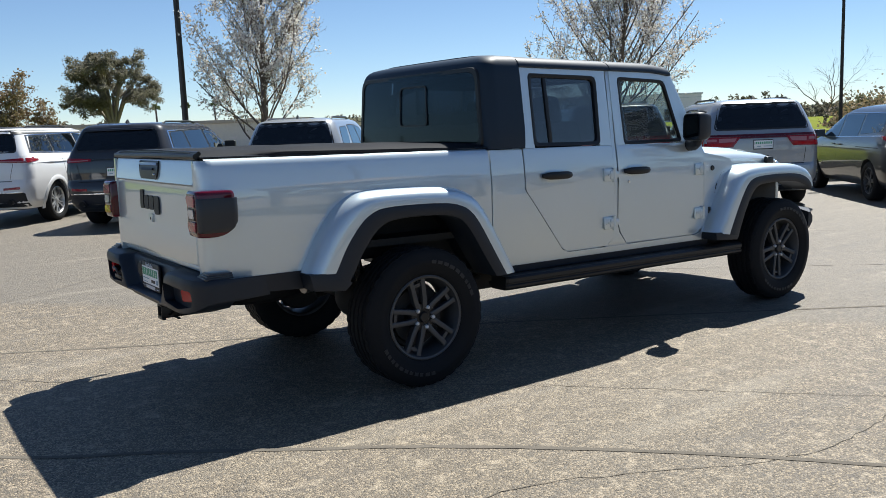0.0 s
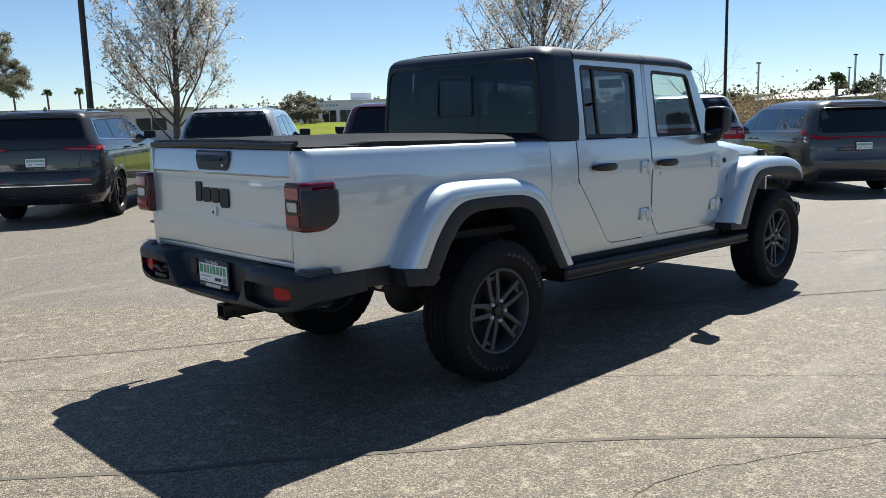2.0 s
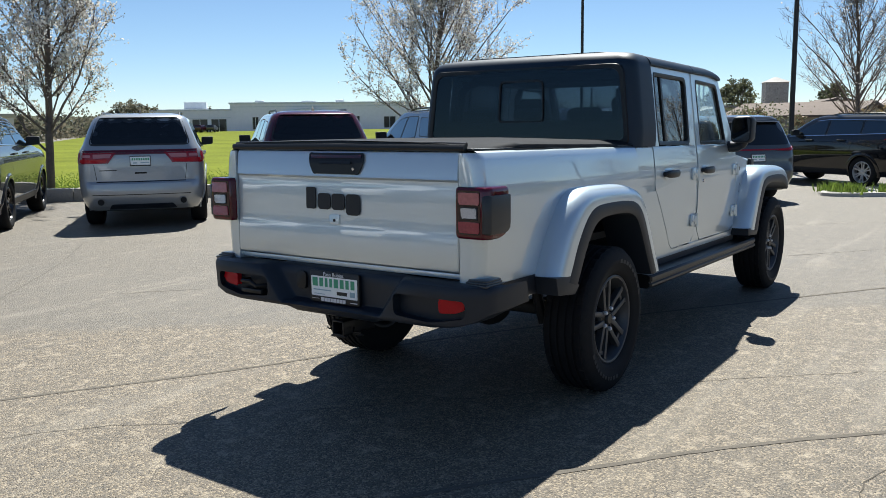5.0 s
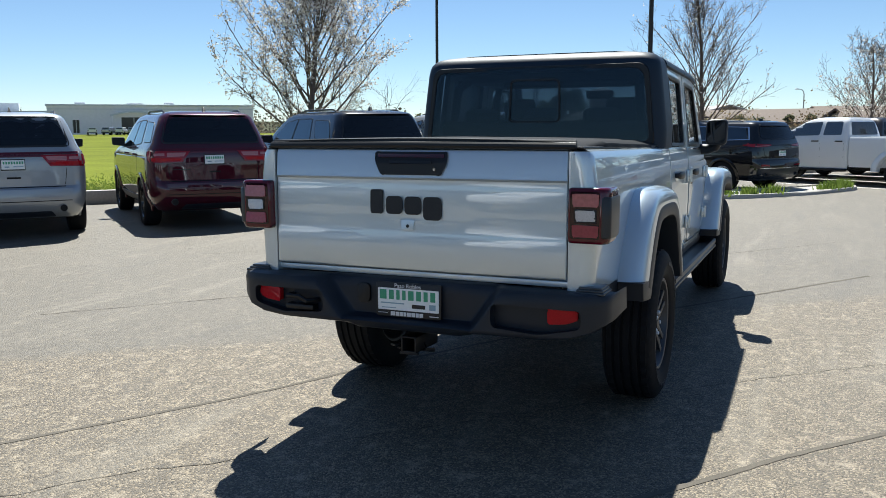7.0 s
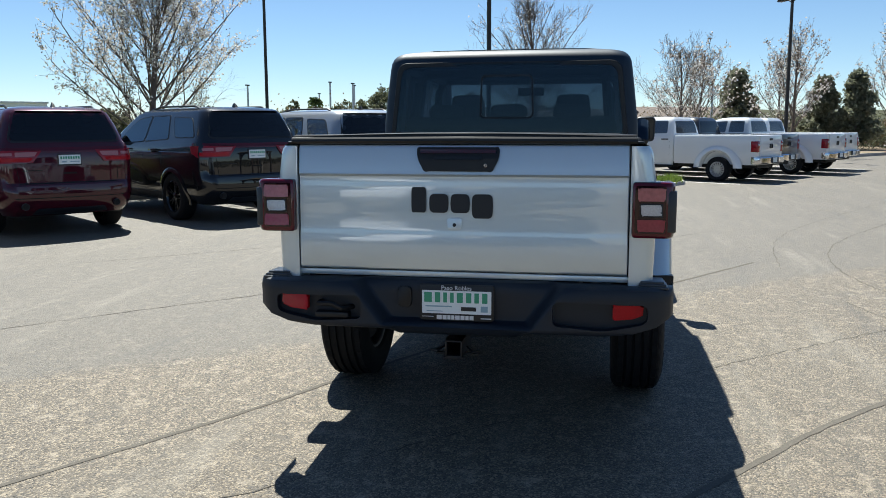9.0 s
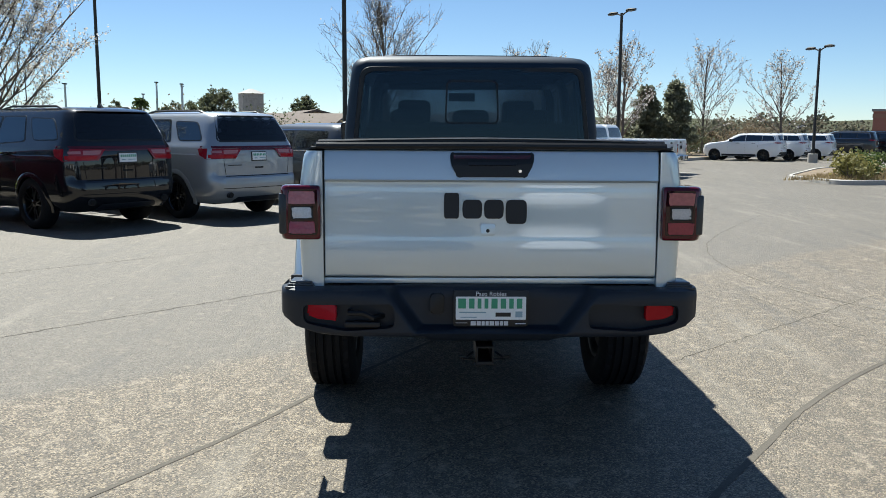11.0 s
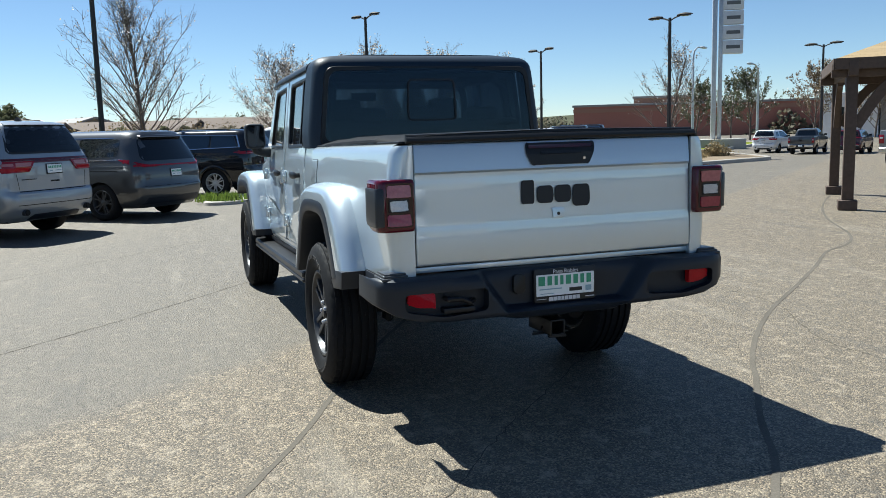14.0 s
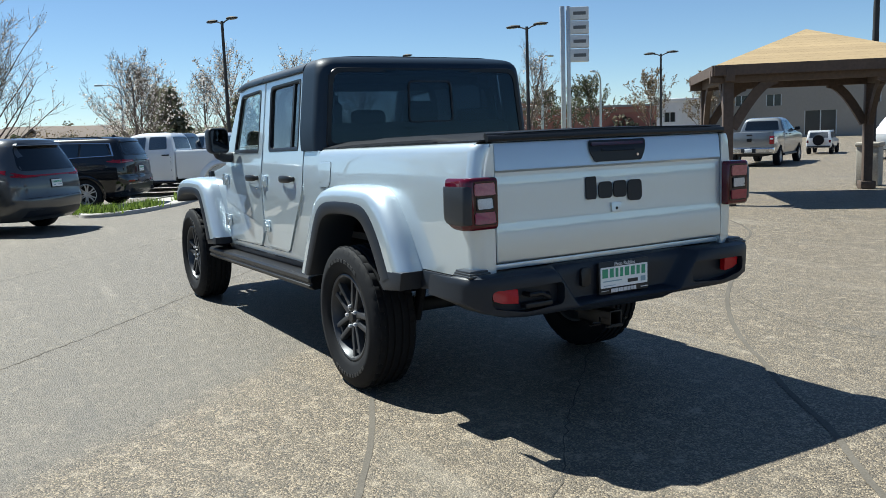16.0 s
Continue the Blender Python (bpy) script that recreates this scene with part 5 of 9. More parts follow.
lathe(b, [(0.20, -0.10), (0.24, -0.11), (0.33, -0.115), (0.375, -0.09), (0.385, -0.05), (0.385, 0.05), (0.375, 0.09), (0.33, 0.115), (0.24, 0.11), (0.20, 0.10), (0.19, 0.0)], 40, "z", closed=True)
bmesh.ops.transform(b, matrix=Matrix.Translation((-0.70, 0.0, 0.615)), verts=b.verts)
part("spare_wheel", b, M_RUBBER, truck, "spare wheel slung under the load bed")
b = bmesh.new()
tube(b, [(2.2, -0.28, 0.45), (0.9, -0.30, 0.45), (0.2, -0.32, 0.64), (-0.4, -0.50, 0.60), (-0.60, -0.56, 0.60)], 0.032, 12)
tube(b, [(1.7, -0.28, 0.45), (1.1, -0.30, 0.45)], 0.085, 14)
part("exhaust", b, M_STEEL, truck, "dull steel exhaust pipe and silencer")
b = bmesh.new()
box(b, 0.7, 2.3, -0.40, 0.40, 0.36, 0.50, 0.04)
box(b, 2.3, 3.9, -0.38, 0.38, 0.48, 0.90, 0.05)
part("underbody_shield", b, M_UNDER, truck)


# ---- parked vehicles. Local x runs forward from the rear axle, y to the left, ground at 0
def car_wheel_meshes(r, rim_r, w, spokes, rim_mat, nm):
    t = bmesh.new()
    h = w / 2
    lathe(t, [(rim_r, -h * 0.8), (rim_r + 0.02, -h * 0.95), ((r + rim_r) / 2, -h * 1.03), (r - 0.03, -h * 0.98), (r - 0.006, -h * 0.82), (r, -h * 0.7), (r, h * 0.7), (r - 0.006, h * 0.82), (r - 0.03, h * 0.98), ((r + rim_r) / 2, h * 1.03), (rim_r + 0.02, h * 0.95), (rim_r, h * 0.8)], 40)
    tyre = mesh_of("tyre", t, M_RUBBER, 40)
    q = bmesh.new()
    lathe(q, [(rim_r + 0.004, h * 0.85), (rim_r - 0.008, h * 0.88), (rim_r - 0.022, h * 0.7), (rim_r - 0.03, 0.0), (rim_r, -h * 0.8)], 40)
    for i in range(spokes):
        a = 2 * math.pi * i / spokes
        m = Matrix.Rotation(-a, 4, "Y")
        for sx in (-1, 1):
            rows = []
            for rr, off, hw, yt in ((0.03, 0.014, 0.018, h * 0.62), (rim_r * 0.55, 0.022, 0.014, h * 0.68), (rim_r - 0.012, 0.048, 0.014, h * 0.78)):
                cx = sx * off
                rows.append([m @ Vector(p) for p in ((cx - hw, yt - 0.03, rr), (cx - hw, yt, rr), (cx + hw, yt, rr), (cx + hw, yt - 0.03, rr))])
            loft(q, rows, True, True)
    lathe(q, [(0.0001, h * 0.72), (0.04, h * 0.70), (0.06, h * 0.6), (0.06, 0.0)], 20)
    rim = mesh_of("rim", q, rim_mat, 40)
    q = bmesh.new()
    lathe(q, [(0.0001, 0.0), (rim_r - 0.02, 0.0), (rim_r - 0.01, -0.02), (0.0001, -0.03)], 28)
    back = mesh_of("brake_disc", q, M_UNDER, 40)
    return tyre, rim, back


M_RIMBLACK = mat("gloss_black_alloy", (0.012, 0.012, 0.013), 0.2, metal=0.3, coat=0.5)
M_RIMSILVER = mat("machined_silver_alloy", (0.55, 0.56, 0.57), 0.38, metal=0.7, grain=0.1, scale=80)
CW_BLACK = car_wheel_meshes(0.385, 0.255, 0.26, 5, M_RIMBLACK, "b")
CW_SILVER = car_wheel_meshes(0.385, 0.255, 0.26, 6, M_RIMSILVER, "s")
CW_TRUCK = car_wheel_meshes(0.385, 0.235, 0.28, 8, M_RIMSILVER, "t")
CW_GREY = car_wheel_meshes(0.36, 0.24, 0.24, 5, M_RIM, "g")


def car_wheels(root, wb, track, meshes, rad):
    for x in (0.0, wb):
        for s in (-1, 1):
            w = new("wheel", meshes[0].copy())
            w.parent = root
            w.matrix_basis = Matrix.Translation((x, s * track / 2, rad)) @ Matrix.Rotation(0 if s > 0 else math.pi, 4, "Z") @ Matrix.Rotation(0.4 * x + s, 4, "Y")
            for nm, me in (("rim", meshes[1]), ("brake_disc", meshes[2])):
                o = new(nm, me)
                o.parent = w


class Shell:
    """A car body as plans stacked in height: rows of (z, rear x, front x, half width, rear corner, front corner)."""

    def __init__(self, rows, crown=0.07):
        self.rows, self.crown = rows, crown

    def at(self, z):
        zs = [r[0] for r in self.rows]
        return [float(np.interp(z, zs, [r[k] for r in self.rows])) for k in range(1, 6)]

    def plan(self, z):
        xr, xf, w, rc, fc = self.at(z)
        pts = []
        for k in range(5):
            y = (w - rc) * k / 4
            pts.append((xr + self.crown * (y / w) ** 2, y))
        x0 = pts[-1][0]
        for k in range(1, 7):
            a = k / 6 * math.pi / 2
            pts.append((x0 + rc * 1.3 * (1 - math.cos(a)), w - rc + rc * math.sin(a)))
        xs, xe = pts[-1][0], xf - 0.12 - fc * 1.2
        for k in range(1, 9):
            t = k / 9
            pts.append((xs + (xe - xs) * t, w + 0.0 * t))
        for k in range(0, 7):
            a = k / 6 * math.pi / 2
            pts.append((xe + fc * 1.2 * math.sin(a), w - fc + fc * math.cos(a)))
        for k in range(1, 5):
            y = (w - fc) * (1 - k / 4)
            pts.append((xe + fc * 1.2 + 0.12 * (1 - (y / max(w - fc, 0.01)) ** 2), y))
        return pts

    def rear(self, y, z):
        p = self.plan(z)[:11]
        return float(np.interp(abs(y), [a[1] for a in p], [a[0] for a in p]))

    def side(self, x, z):
        p = self.plan(z)[4:26]
        return float(np.interp(x, [a[0] for a in p], [a[1] for a in p]))

    def body(self, zs, arches=(), arch_r=0.43, arch_z=0.38):
        q = bmesh.new()
        rows = []
        for z in zs:
            h = self.plan(z)
            rows.append([Vector((x, y, z)) for x, y in h] + [Vector((x, -y, z)) for x, y in h[-2:0:-1]])
        loft(q, rows, True, True)
        if arches:
            c = bmesh.new()
            for x in arches:
                for s in (-1, 1):
                    ring = [[Vector((x + arch_r * math.cos(a), s * yy, arch_z + arch_r * math.sin(a))) for a in [2 * math.pi * k / 28 for k in range(28)]] for yy in (0.62, 1.3)]
                    loft(c, ring, True, True)
            q = cut(q, c)
        return q

    def rear_patch(self, name, poly, material, parent, off=0.004, depth=0.02, label="", r=0.0, bevel=0.0):
        q = bmesh.new()
        ys, zs = [p[0] for p in poly], [p[1] for p in poly]
        pl = rpoly(poly, r) if r else poly
        patch(q, pl, lambda y, z: Vector((self.rear(y, z) - off, y, z)), (depth, 0, 0), [u for u in (-0.85, -0.78, -0.7, -0.5, -0.25, 0, 0.25, 0.5, 0.7, 0.78, 0.85) if min(ys) < u < max(ys)], [min(zs) + (max(zs) - min(zs)) * k / 4 for k in (1, 2, 3)], bevel)
        return part(name, q, material, parent, label, 40)

    def side_patch(self, name, s, poly, material, parent, off=0.004, depth=0.02, label="", r=0.0, bevel=0.0):
        q = bmesh.new()
        xs, zs = [p[0] for p in poly], [p[1] for p in poly]
        pl = rpoly(poly, r) if r else poly
        patch(q, pl, lambda x, z: Vector((x, s * (self.side(x, z) + off), z)), (0, -s * depth, 0), [min(xs) + (max(xs) - min(xs)) * k / 6 for k in range(1, 6)], [min(zs) + (max(zs) - min(zs)) * k / 4 for k in (1, 2, 3)], bevel)
        return part(name, q, material, parent, label, 40)


def dealer_plate(sh, root, z, w=0.30, h=0.15, off=0.016):
    def rect(y0, y1, z0, z1):
        return [(w * y0, z + h * z0), (w * y1, z + h * z0), (w * y1, z + h * z1), (w * y0, z + h * z1)]
    p = sh.rear_patch("license_plate", rect(-0.52, 0.52, -0.53, 0.53), M_INK, root, off, 0.02, "white and green dealer plate in a black frame")
    sh.rear_patch("plate_face", rect(-0.49, 0.49, -0.42, 0.44), M_PLATEWHITE, p, off + 0.003, 0.01)
    y = -0.44
    for k in range(8):
        sh.rear_patch("printed_bar", rect(y, y + 0.070, 0.06, 0.30), M_GREEN, p, off + 0.005, 0.006)
        y += 0.113
    sh.rear_patch("printed_bar", rect(-0.44, 0.0, -0.22, -0.14), M_BLUEGREY, p, off + 0.005, 0.006)
    sh.rear_patch("printed_bar", rect(0.16, 0.36, -0.26, -0.14), M_BLUEGREY, p, off + 0.005, 0.006)


def mirrors(root, x, z, w, material, y0):
    for s in (-1, 1):
        q = bmesh.new()
        rows = []
        for xx, k in ((x - 0.06, 0.95), (x - 0.05, 1.0), (x + 0.02, 1.0), (x + 0.09, 0.6)):
            rows.append([Vector((xx, s * (y0 + 0.13 + (a - 0.13) * k), z + 0.08 + (b_ - 0.08) * k)) for a, b_ in rpoly([(0.03, 0.0), (0.24, 0.02), (0.25, 0.16), (0.03, 0.16)], 0.03)])
        loft(q, rows, True, True)
        tube(q, [(x, s * (y0 - 0.05), z + 0.01), (x, s * (y0 + 0.1), z + 0.05)], 0.025, 8)
        part("door_mirror", q, material, root, "", 40)


def seams(sh, root, s, xs, z0, z1):
    for x in xs:
        sh.side_patch("door_gap", s, [(x - 0.004, z0), (x + 0.004, z0), (x + 0.004, z1), (x - 0.004, z1)], M_DARK, root, 0.0012, 0.005)


SUV_ROWS = {
    "racetrack": [(0.30, -0.95, 3.80, 0.84, 0.22, 0.30), (0.38, -1.05, 3.93, 0.89, 0.25, 0.35), (0.52, -1.11, 4.00, 0.935, 0.26, 0.38), (0.62, -1.115, 4.0, 0.948, 0.26, 0.38), (0.72, -1.10, 4.0, 0.955, 0.25, 0.38), (0.765, -1.062, 4.0, 0.96, 0.24, 0.38),
                  (0.95, -1.058, 3.97, 0.962, 0.23, 0.38), (1.10, -1.055, 3.80, 0.955, 0.23, 0.36), (1.20, -1.045, 3.2, 0.94, 0.22, 0.28), (1.26, -1.03, 2.72, 0.915, 0.21, 0.22), (1.33, -1.0, 2.50, 0.875, 0.19, 0.18), (1.45, -0.955, 2.33, 0.832, 0.18, 0.16),
                  (1.60, -0.885, 2.08, 0.775, 0.17, 0.16), (1.72, -0.83, 1.85, 0.722, 0.17, 0.16), (1.765, -0.80, 1.68, 0.68, 0.18, 0.16), (1.80, -0.70, 1.5, 0.60, 0.2, 0.2), (1.82, -0.5, 1.25, 0.47, 0.2, 0.2)],
    "slim": [(0.30, -0.95, 3.85, 0.86, 0.22, 0.25), (0.42, -1.07, 4.0, 0.92, 0.24, 0.30), (0.60, -1.10, 4.03, 0.955, 0.23, 0.32), (0.76, -1.09, 4.02, 0.972, 0.22, 0.32), (0.82, -1.055, 4.0, 0.974, 0.21, 0.32), (1.0, -1.05, 3.95, 0.972, 0.20, 0.32),
             (1.12, -1.04, 3.7, 0.955, 0.20, 0.30), (1.20, -1.03, 3.0, 0.935, 0.19, 0.24), (1.27, -1.005, 2.55, 0.895, 0.17, 0.18), (1.33, -0.985, 2.45, 0.868, 0.16, 0.18), (1.50, -0.90, 2.2, 0.80, 0.15, 0.16), (1.62, -0.845, 1.98, 0.752, 0.15, 0.15),
             (1.69, -0.82, 1.82, 0.712, 0.15, 0.15), (1.735, -0.77, 1.65, 0.645, 0.16, 0.15), (1.765, -0.62, 1.3, 0.5, 0.2, 0.2)]}


def suv(kind, color, m, label, wheels, roof=None, group="parked row"):
    """A three-row sport utility vehicle seen mostly from behind."""
    root = thing("parked_suv", m, label, "car", group)
    rows = SUV_ROWS[kind]
    track = kind == "racetrack"
    wbot, wtop, bw, tw, wb = (1.345, 1.762, 0.745, 0.60, 3.04) if track else (1.335, 1.655, 0.73, 0.60, 3.09)
    belt, gtop = (1.28, 1.70) if track else (1.27, 1.635)
    sh = Shell(rows, 0.09)
    zs = sorted({r[0] for r in rows} | {0.35, 0.46, 0.85, 1.4, 1.52})
    part("body", sh.body(zs, (0.0, wb), 0.425), color, root, "", 30)
    q = bmesh.new()
    box(q, -0.85, 3.75, -0.80, 0.80, 0.28, 0.75, 0.05)
    part("underbody", q, M_UNDER, root)
    if roof is not None:
        q = bmesh.new()
        rr = []
        for z, k in ((rows[-4][0] + 0.012, 1.004), (rows[-3][0] + 0.006, 1.004), (rows[-2][0] + 0.004, 1.003), (rows[-1][0] + 0.005, 1.0)):
            h = sh.plan(min(z, rows[-1][0]))
            rr.append([Vector((0.5 + (x - 0.5) * k, y * k, z)) for x, y in h] + [Vector((0.5 + (x - 0.5) * k, -y * k, z)) for x, y in h[-2:0:-1]])
        loft(q, rr, True, True)
        part("roof_skin", q, roof, root)
    # glass in a black surround, under a spoiler lip
    sh.rear_patch("rear_window_surround", [(-bw - 0.03, wbot - 0.03), (bw + 0.03, wbot - 0.03), (tw + 0.035, wtop + 0.015), (-tw - 0.035, wtop + 0.015)], M_BADGE, root, 0.003, 0.010, "", 0.09)
    sh.rear_patch("rear_window", [(-bw, wbot), (bw, wbot), (tw, wtop), (-tw, wtop)], M_CARGLASS, root, 0.007, 0.004, "", 0.08)
    sh.rear_patch("rear_spoiler", [(-0.60, wtop - 0.006), (0.60, wtop - 0.006), (0.56, wtop + 0.028), (-0.56, wtop + 0.028)], color, root, 0.034, 0.07, "", 0.02, 0.008)
    for s in (-1, 1):
        if track:
            wins = (("quarter_window", [(-0.68, 1.345), (-0.04, 1.335), (0.20, 1.655), (-0.44, 1.635)], 0.10), ("rear_door_window", [(0.20, 1.315), (1.0, 1.27), (0.96, 1.675), (0.36, 1.675)], 0.05),
                    ("front_door_window", [(1.08, 1.265), (2.22, 1.225), (2.02, 1.33), (1.50, 1.62), (1.03, 1.675)], 0.05))
        else:
            wins = (("quarter_window", [(-0.66, 1.32), (0.10, 1.30), (0.10, 1.60), (-0.50, 1.59)], 0.05), ("rear_door_window", [(0.16, 1.298), (1.12, 1.27), (1.10, 1.625), (0.16, 1.60)], 0.03),
                    ("front_door_window", [(1.20, 1.27), (2.25, 1.235), (2.05, 1.34), (1.55, 1.58), (1.18, 1.625)], 0.04))
            sh.side_patch("window_trim", s, [(-0.72, 1.305), (2.30, 1.215), (2.30, 1.232), (-0.72, 1.322)], M_CHROME, root, 0.010, 0.012)
            sh.side_patch("window_trim", s, [(-0.60, 1.605), (1.10, 1.640), (1.55, 1.60), (1.55, 1.615), (1.10, 1.656), (-0.60, 1.622)], M_CHROME, root, 0.010, 0.012)
            sh.side_patch("window_trim", s, [(-0.74, 1.305), (-0.70, 1.305), (-0.58, 1.622), (-0.62, 1.622)], M_CHROME, root, 0.010, 0.012)
        for nm, poly, r in wins:
            xs, zz = [p[0] for p in poly], [p[1] for p in poly]
            cx, cz = sum(xs) / len(xs), sum(zz) / len(zz)
            sh.side_patch("window_seal", s, [(cx + (x - cx) * 1.06, cz + (z - cz) * 1.09) for x, z in poly], M_BADGE, root, 0.003, 0.008, "", r)
            sh.side_patch(nm, s, poly, M_SIDEGLASS, root, 0.006, 0.005, "", r)
        seams(sh, root, s, (1.04 if track else 1.16, 2.24), 0.50, belt - 0.05)
        sh.side_patch("door_gap", s, [(0.36, 0.86), (0.368, 0.86), (0.30, belt - 0.02), (0.292, belt - 0.02)], M_DARK, root, 0.0012, 0.005)
        sh.side_patch("shoulder_crease", s, [(-0.80, 1.105), (2.9, 1.075), (2.9, 1.088), (-0.80, 1.120)], color, root, 0.010, 0.012, "", 0, 0.004)
        for hx in (0.62, 1.62):
            q = bmesh.new()
            y = sh.side(hx, 1.13)
            box(q, hx - 0.12, hx + 0.12, s * (y + 0.02) - 0.018, s * (y + 0.02) + 0.018, 1.12, 1.15, 0.01)
            part("door_handle", q, color if track else M_TRIM, root)
        sh.side_patch("sill_trim", s, [(0.46, 0.32), (wb - 0.46, 0.32), (wb - 0.46, 0.44), (0.46, 0.44)], M_BLACKPLASTIC, root, 0.012, 0.03)
        for ax in (0.0, wb):
            q = bmesh.new()
            rr = []
            for k in range(21):
                a = math.pi * (k / 20 * 1.16 - 0.08)
                o = [(0.40, 0.0), (0.40, 0.018), (0.44, 0.022), (0.475, 0.008), (0.475, -0.01)]
                rr.append([Vector((ax + rd * math.cos(a), s * (sh.side(ax + rd * math.cos(a), max(0.33, 0.38 + rd * math.sin(a))) + oy), 0.38 + rd * math.sin(a))) for rd, oy in o])
            loft(q, rr)
            part("arch_lip", q, color, root)
        q = bmesh.new()
        tube(q, [(-0.40, s * 0.60, rows[-1][0] - 0.035), (-0.25, s * 0.605, rows[-1][0] + 0.012), (1.0, s * 0.60, rows[-1][0] + 0.018), (1.35, s * 0.585, rows[-1][0] - 0.03)], 0.016, 8)
        part("roof_rail", q, M_TRIM, root)
        if track:
            lp = sh.rear_patch("tail_lamp", [(s * 0.36, 1.208), (s * 0.48, 1.045), (s * 0.94, 1.035), (s * 0.945, 1.212)][:: s], M_CARRED, root, 0.016, 0.04, "", 0.02, 0.004)
            sh.rear_patch("lamp_stripe", [(s * 0.42, 1.188), (s * 0.455, 1.130), (s * 0.70, 1.122), (s * 0.70, 1.186)][:: s], M_PALELENS, lp, 0.021, 0.02, "", 0.010)
            sh.rear_patch("lamp_stripe", [(s * 0.735, 1.180), (s * 0.735, 1.140), (s * 0.88, 1.136), (s * 0.88, 1.176)][:: s], M_PALELENS, lp, 0.021, 0.02, "", 0.010)
            sh.rear_patch("lamp_stripe", [(s * 0.475, 1.110), (s * 0.515, 1.060), (s * 0.91, 1.052), (s * 0.91, 1.112)][:: s], M_REDLIT, lp, 0.021, 0.02, "", 0.008)
            sh.side_patch("tail_lamp_wrap", s, [(-0.86, 1.04), (-0.72, 1.10), (-0.66, 1.20), (-0.86, 1.21)], M_CARRED, root, 0.010, 0.03, "", 0.01)
            sh.rear_patch("gate_gap", [(s * 0.66, 0.78), (s * 0.668, 0.78), (s * 0.70, 1.02), (s * 0.692, 1.02)][:: s], M_DARK, root, 0.002, 0.006)
        else:
            lp = sh.rear_patch("tail_lamp", [(s * 0.42, 1.150), (s * 0.94, 1.125), (s * 0.94, 1.215), (s * 0.42, 1.190)][:: s], M_CARRED, root, 0.014, 0.03, "", 0.015, 0.004)
            sh.rear_patch("lamp_stripe", [(s * 0.48, 1.160), (s * 0.90, 1.140), (s * 0.90, 1.160), (s * 0.48, 1.174)][:: s], M_PALELENS, lp, 0.018, 0.02)
            sh.side_patch("tail_lamp_wrap", s, [(-0.90, 1.125), (-0.58, 1.165), (-0.58, 1.185), (-0.90, 1.21)], M_CARRED, root, 0.010, 0.03, "", 0.01)
            sh.rear_patch("low_reflector", [(s * 0.52, 0.650), (s * 0.80, 0.662), (s * 0.80, 0.705), (s * 0.52, 0.690)][:: s], M_CARRED, root, 0.012, 0.02, "", 0.01)
            sh.rear_patch("gate_gap", [(s * 0.62, 0.83), (s * 0.628, 0.83), (s * 0.70, 1.12), (s * 0.692, 1.12)][:: s], M_DARK, root, 0.002, 0.006)
        q = bmesh.new()
        tube(q, [(-1.08, s * 0.62, 0.44), (-0.8, s * 0.62, 0.44)], 0.050, 16)
        part("exhaust_tip", q, M_RIM, root)
        # solid black plug: the darkness inside the pipe is put in as colour
        q = bmesh.new()
        tube(q, [(-1.095, s * 0.62, 0.44), (-1.06, s * 0.62, 0.44)], 0.043, 16)
        part("exhaust_bore_shade", q, M_DARK, root)
    if track:
        sh.rear_patch("lamp_strip", [(-0.93, 1.215), (0.93, 1.215), (0.93, 1.250), (-0.93, 1.250)], M_REDLENS, root, 0.016, 0.02, "", 0.01)
        sh.rear_patch("lamp_strip", [(-0.40, 1.178), (0.40, 1.178), (0.40, 1.213), (-0.40, 1.213)], M_REDLENS, root, 0.012, 0.02)
        sh.rear_patch("diffuser", [(-0.52, 0.31), (0.52, 0.31), (0.46, 0.40), (-0.46, 0.40)], M_BLACKPLASTIC, root, 0.012, 0.04, "", 0.03)
        sh.rear_patch("bumper_gap", [(-0.67, 0.748), (0.67, 0.748), (0.67, 0.760), (-0.67, 0.760)], M_DARK, root, 0.004, 0.02)
        # black strip paints the shade under the bumper's crease
        sh.rear_patch("bumper_crease_shade", [(-0.74, 0.545), (0.74, 0.545), (0.74, 0.556), (-0.74, 0.556)], M_DARK, root, 0.002, 0.006)
        # surface patch in black stands for the shaded latch hollow
        sh.rear_patch("latch_recess_shade", [(-0.09, 0.875), (0.09, 0.875), (0.09, 0.90), (-0.09, 0.90)], M_DARK, root, 0.002, 0.006)
        sh.rear_patch("badge_shape", [(0.36, 0.925), (0.62, 0.925), (0.62, 0.938), (0.36, 0.938)], M_TRIM, root, 0.005, 0.008)
        dealer_plate(sh, root, 1.075)
    else:
        sh.rear_patch("lower_cladding", [(-0.86, 0.34), (0.86, 0.34), (0.86, 0.60), (-0.86, 0.60)], M_BLACKPLASTIC, root, 0.010, 0.04, "", 0.03)
        sh.rear_patch("bumper_gap", [(-0.66, 0.80), (0.66, 0.80), (0.66, 0.812), (-0.66, 0.812)], M_DARK, root, 0.004, 0.02)
        sh.rear_patch("lower_strip", [(-0.82, 0.596), (0.82, 0.596), (0.82, 0.612), (-0.82, 0.612)], M_CHROME, root, 0.014, 0.02)
        sh.rear_patch("lamp_strip", [(-0.42, 1.164), (0.42, 1.164), (0.42, 1.180), (-0.42, 1.180)], M_TRIM, root, 0.010, 0.012)
        dealer_plate(sh, root, 0.965)
    q = bmesh.new()
    loft(q, [[Vector((-0.40 + dx * k, y * k, rows[-1][0] - 0.008 + z)) for dx, y in ((-0.09, -0.025), (0.06, -0.012), (0.06, 0.012), (-0.09, 0.025))] for z, k in ((0.0, 1.0), (0.05, 0.55), (0.075, 0.2))], True, True)
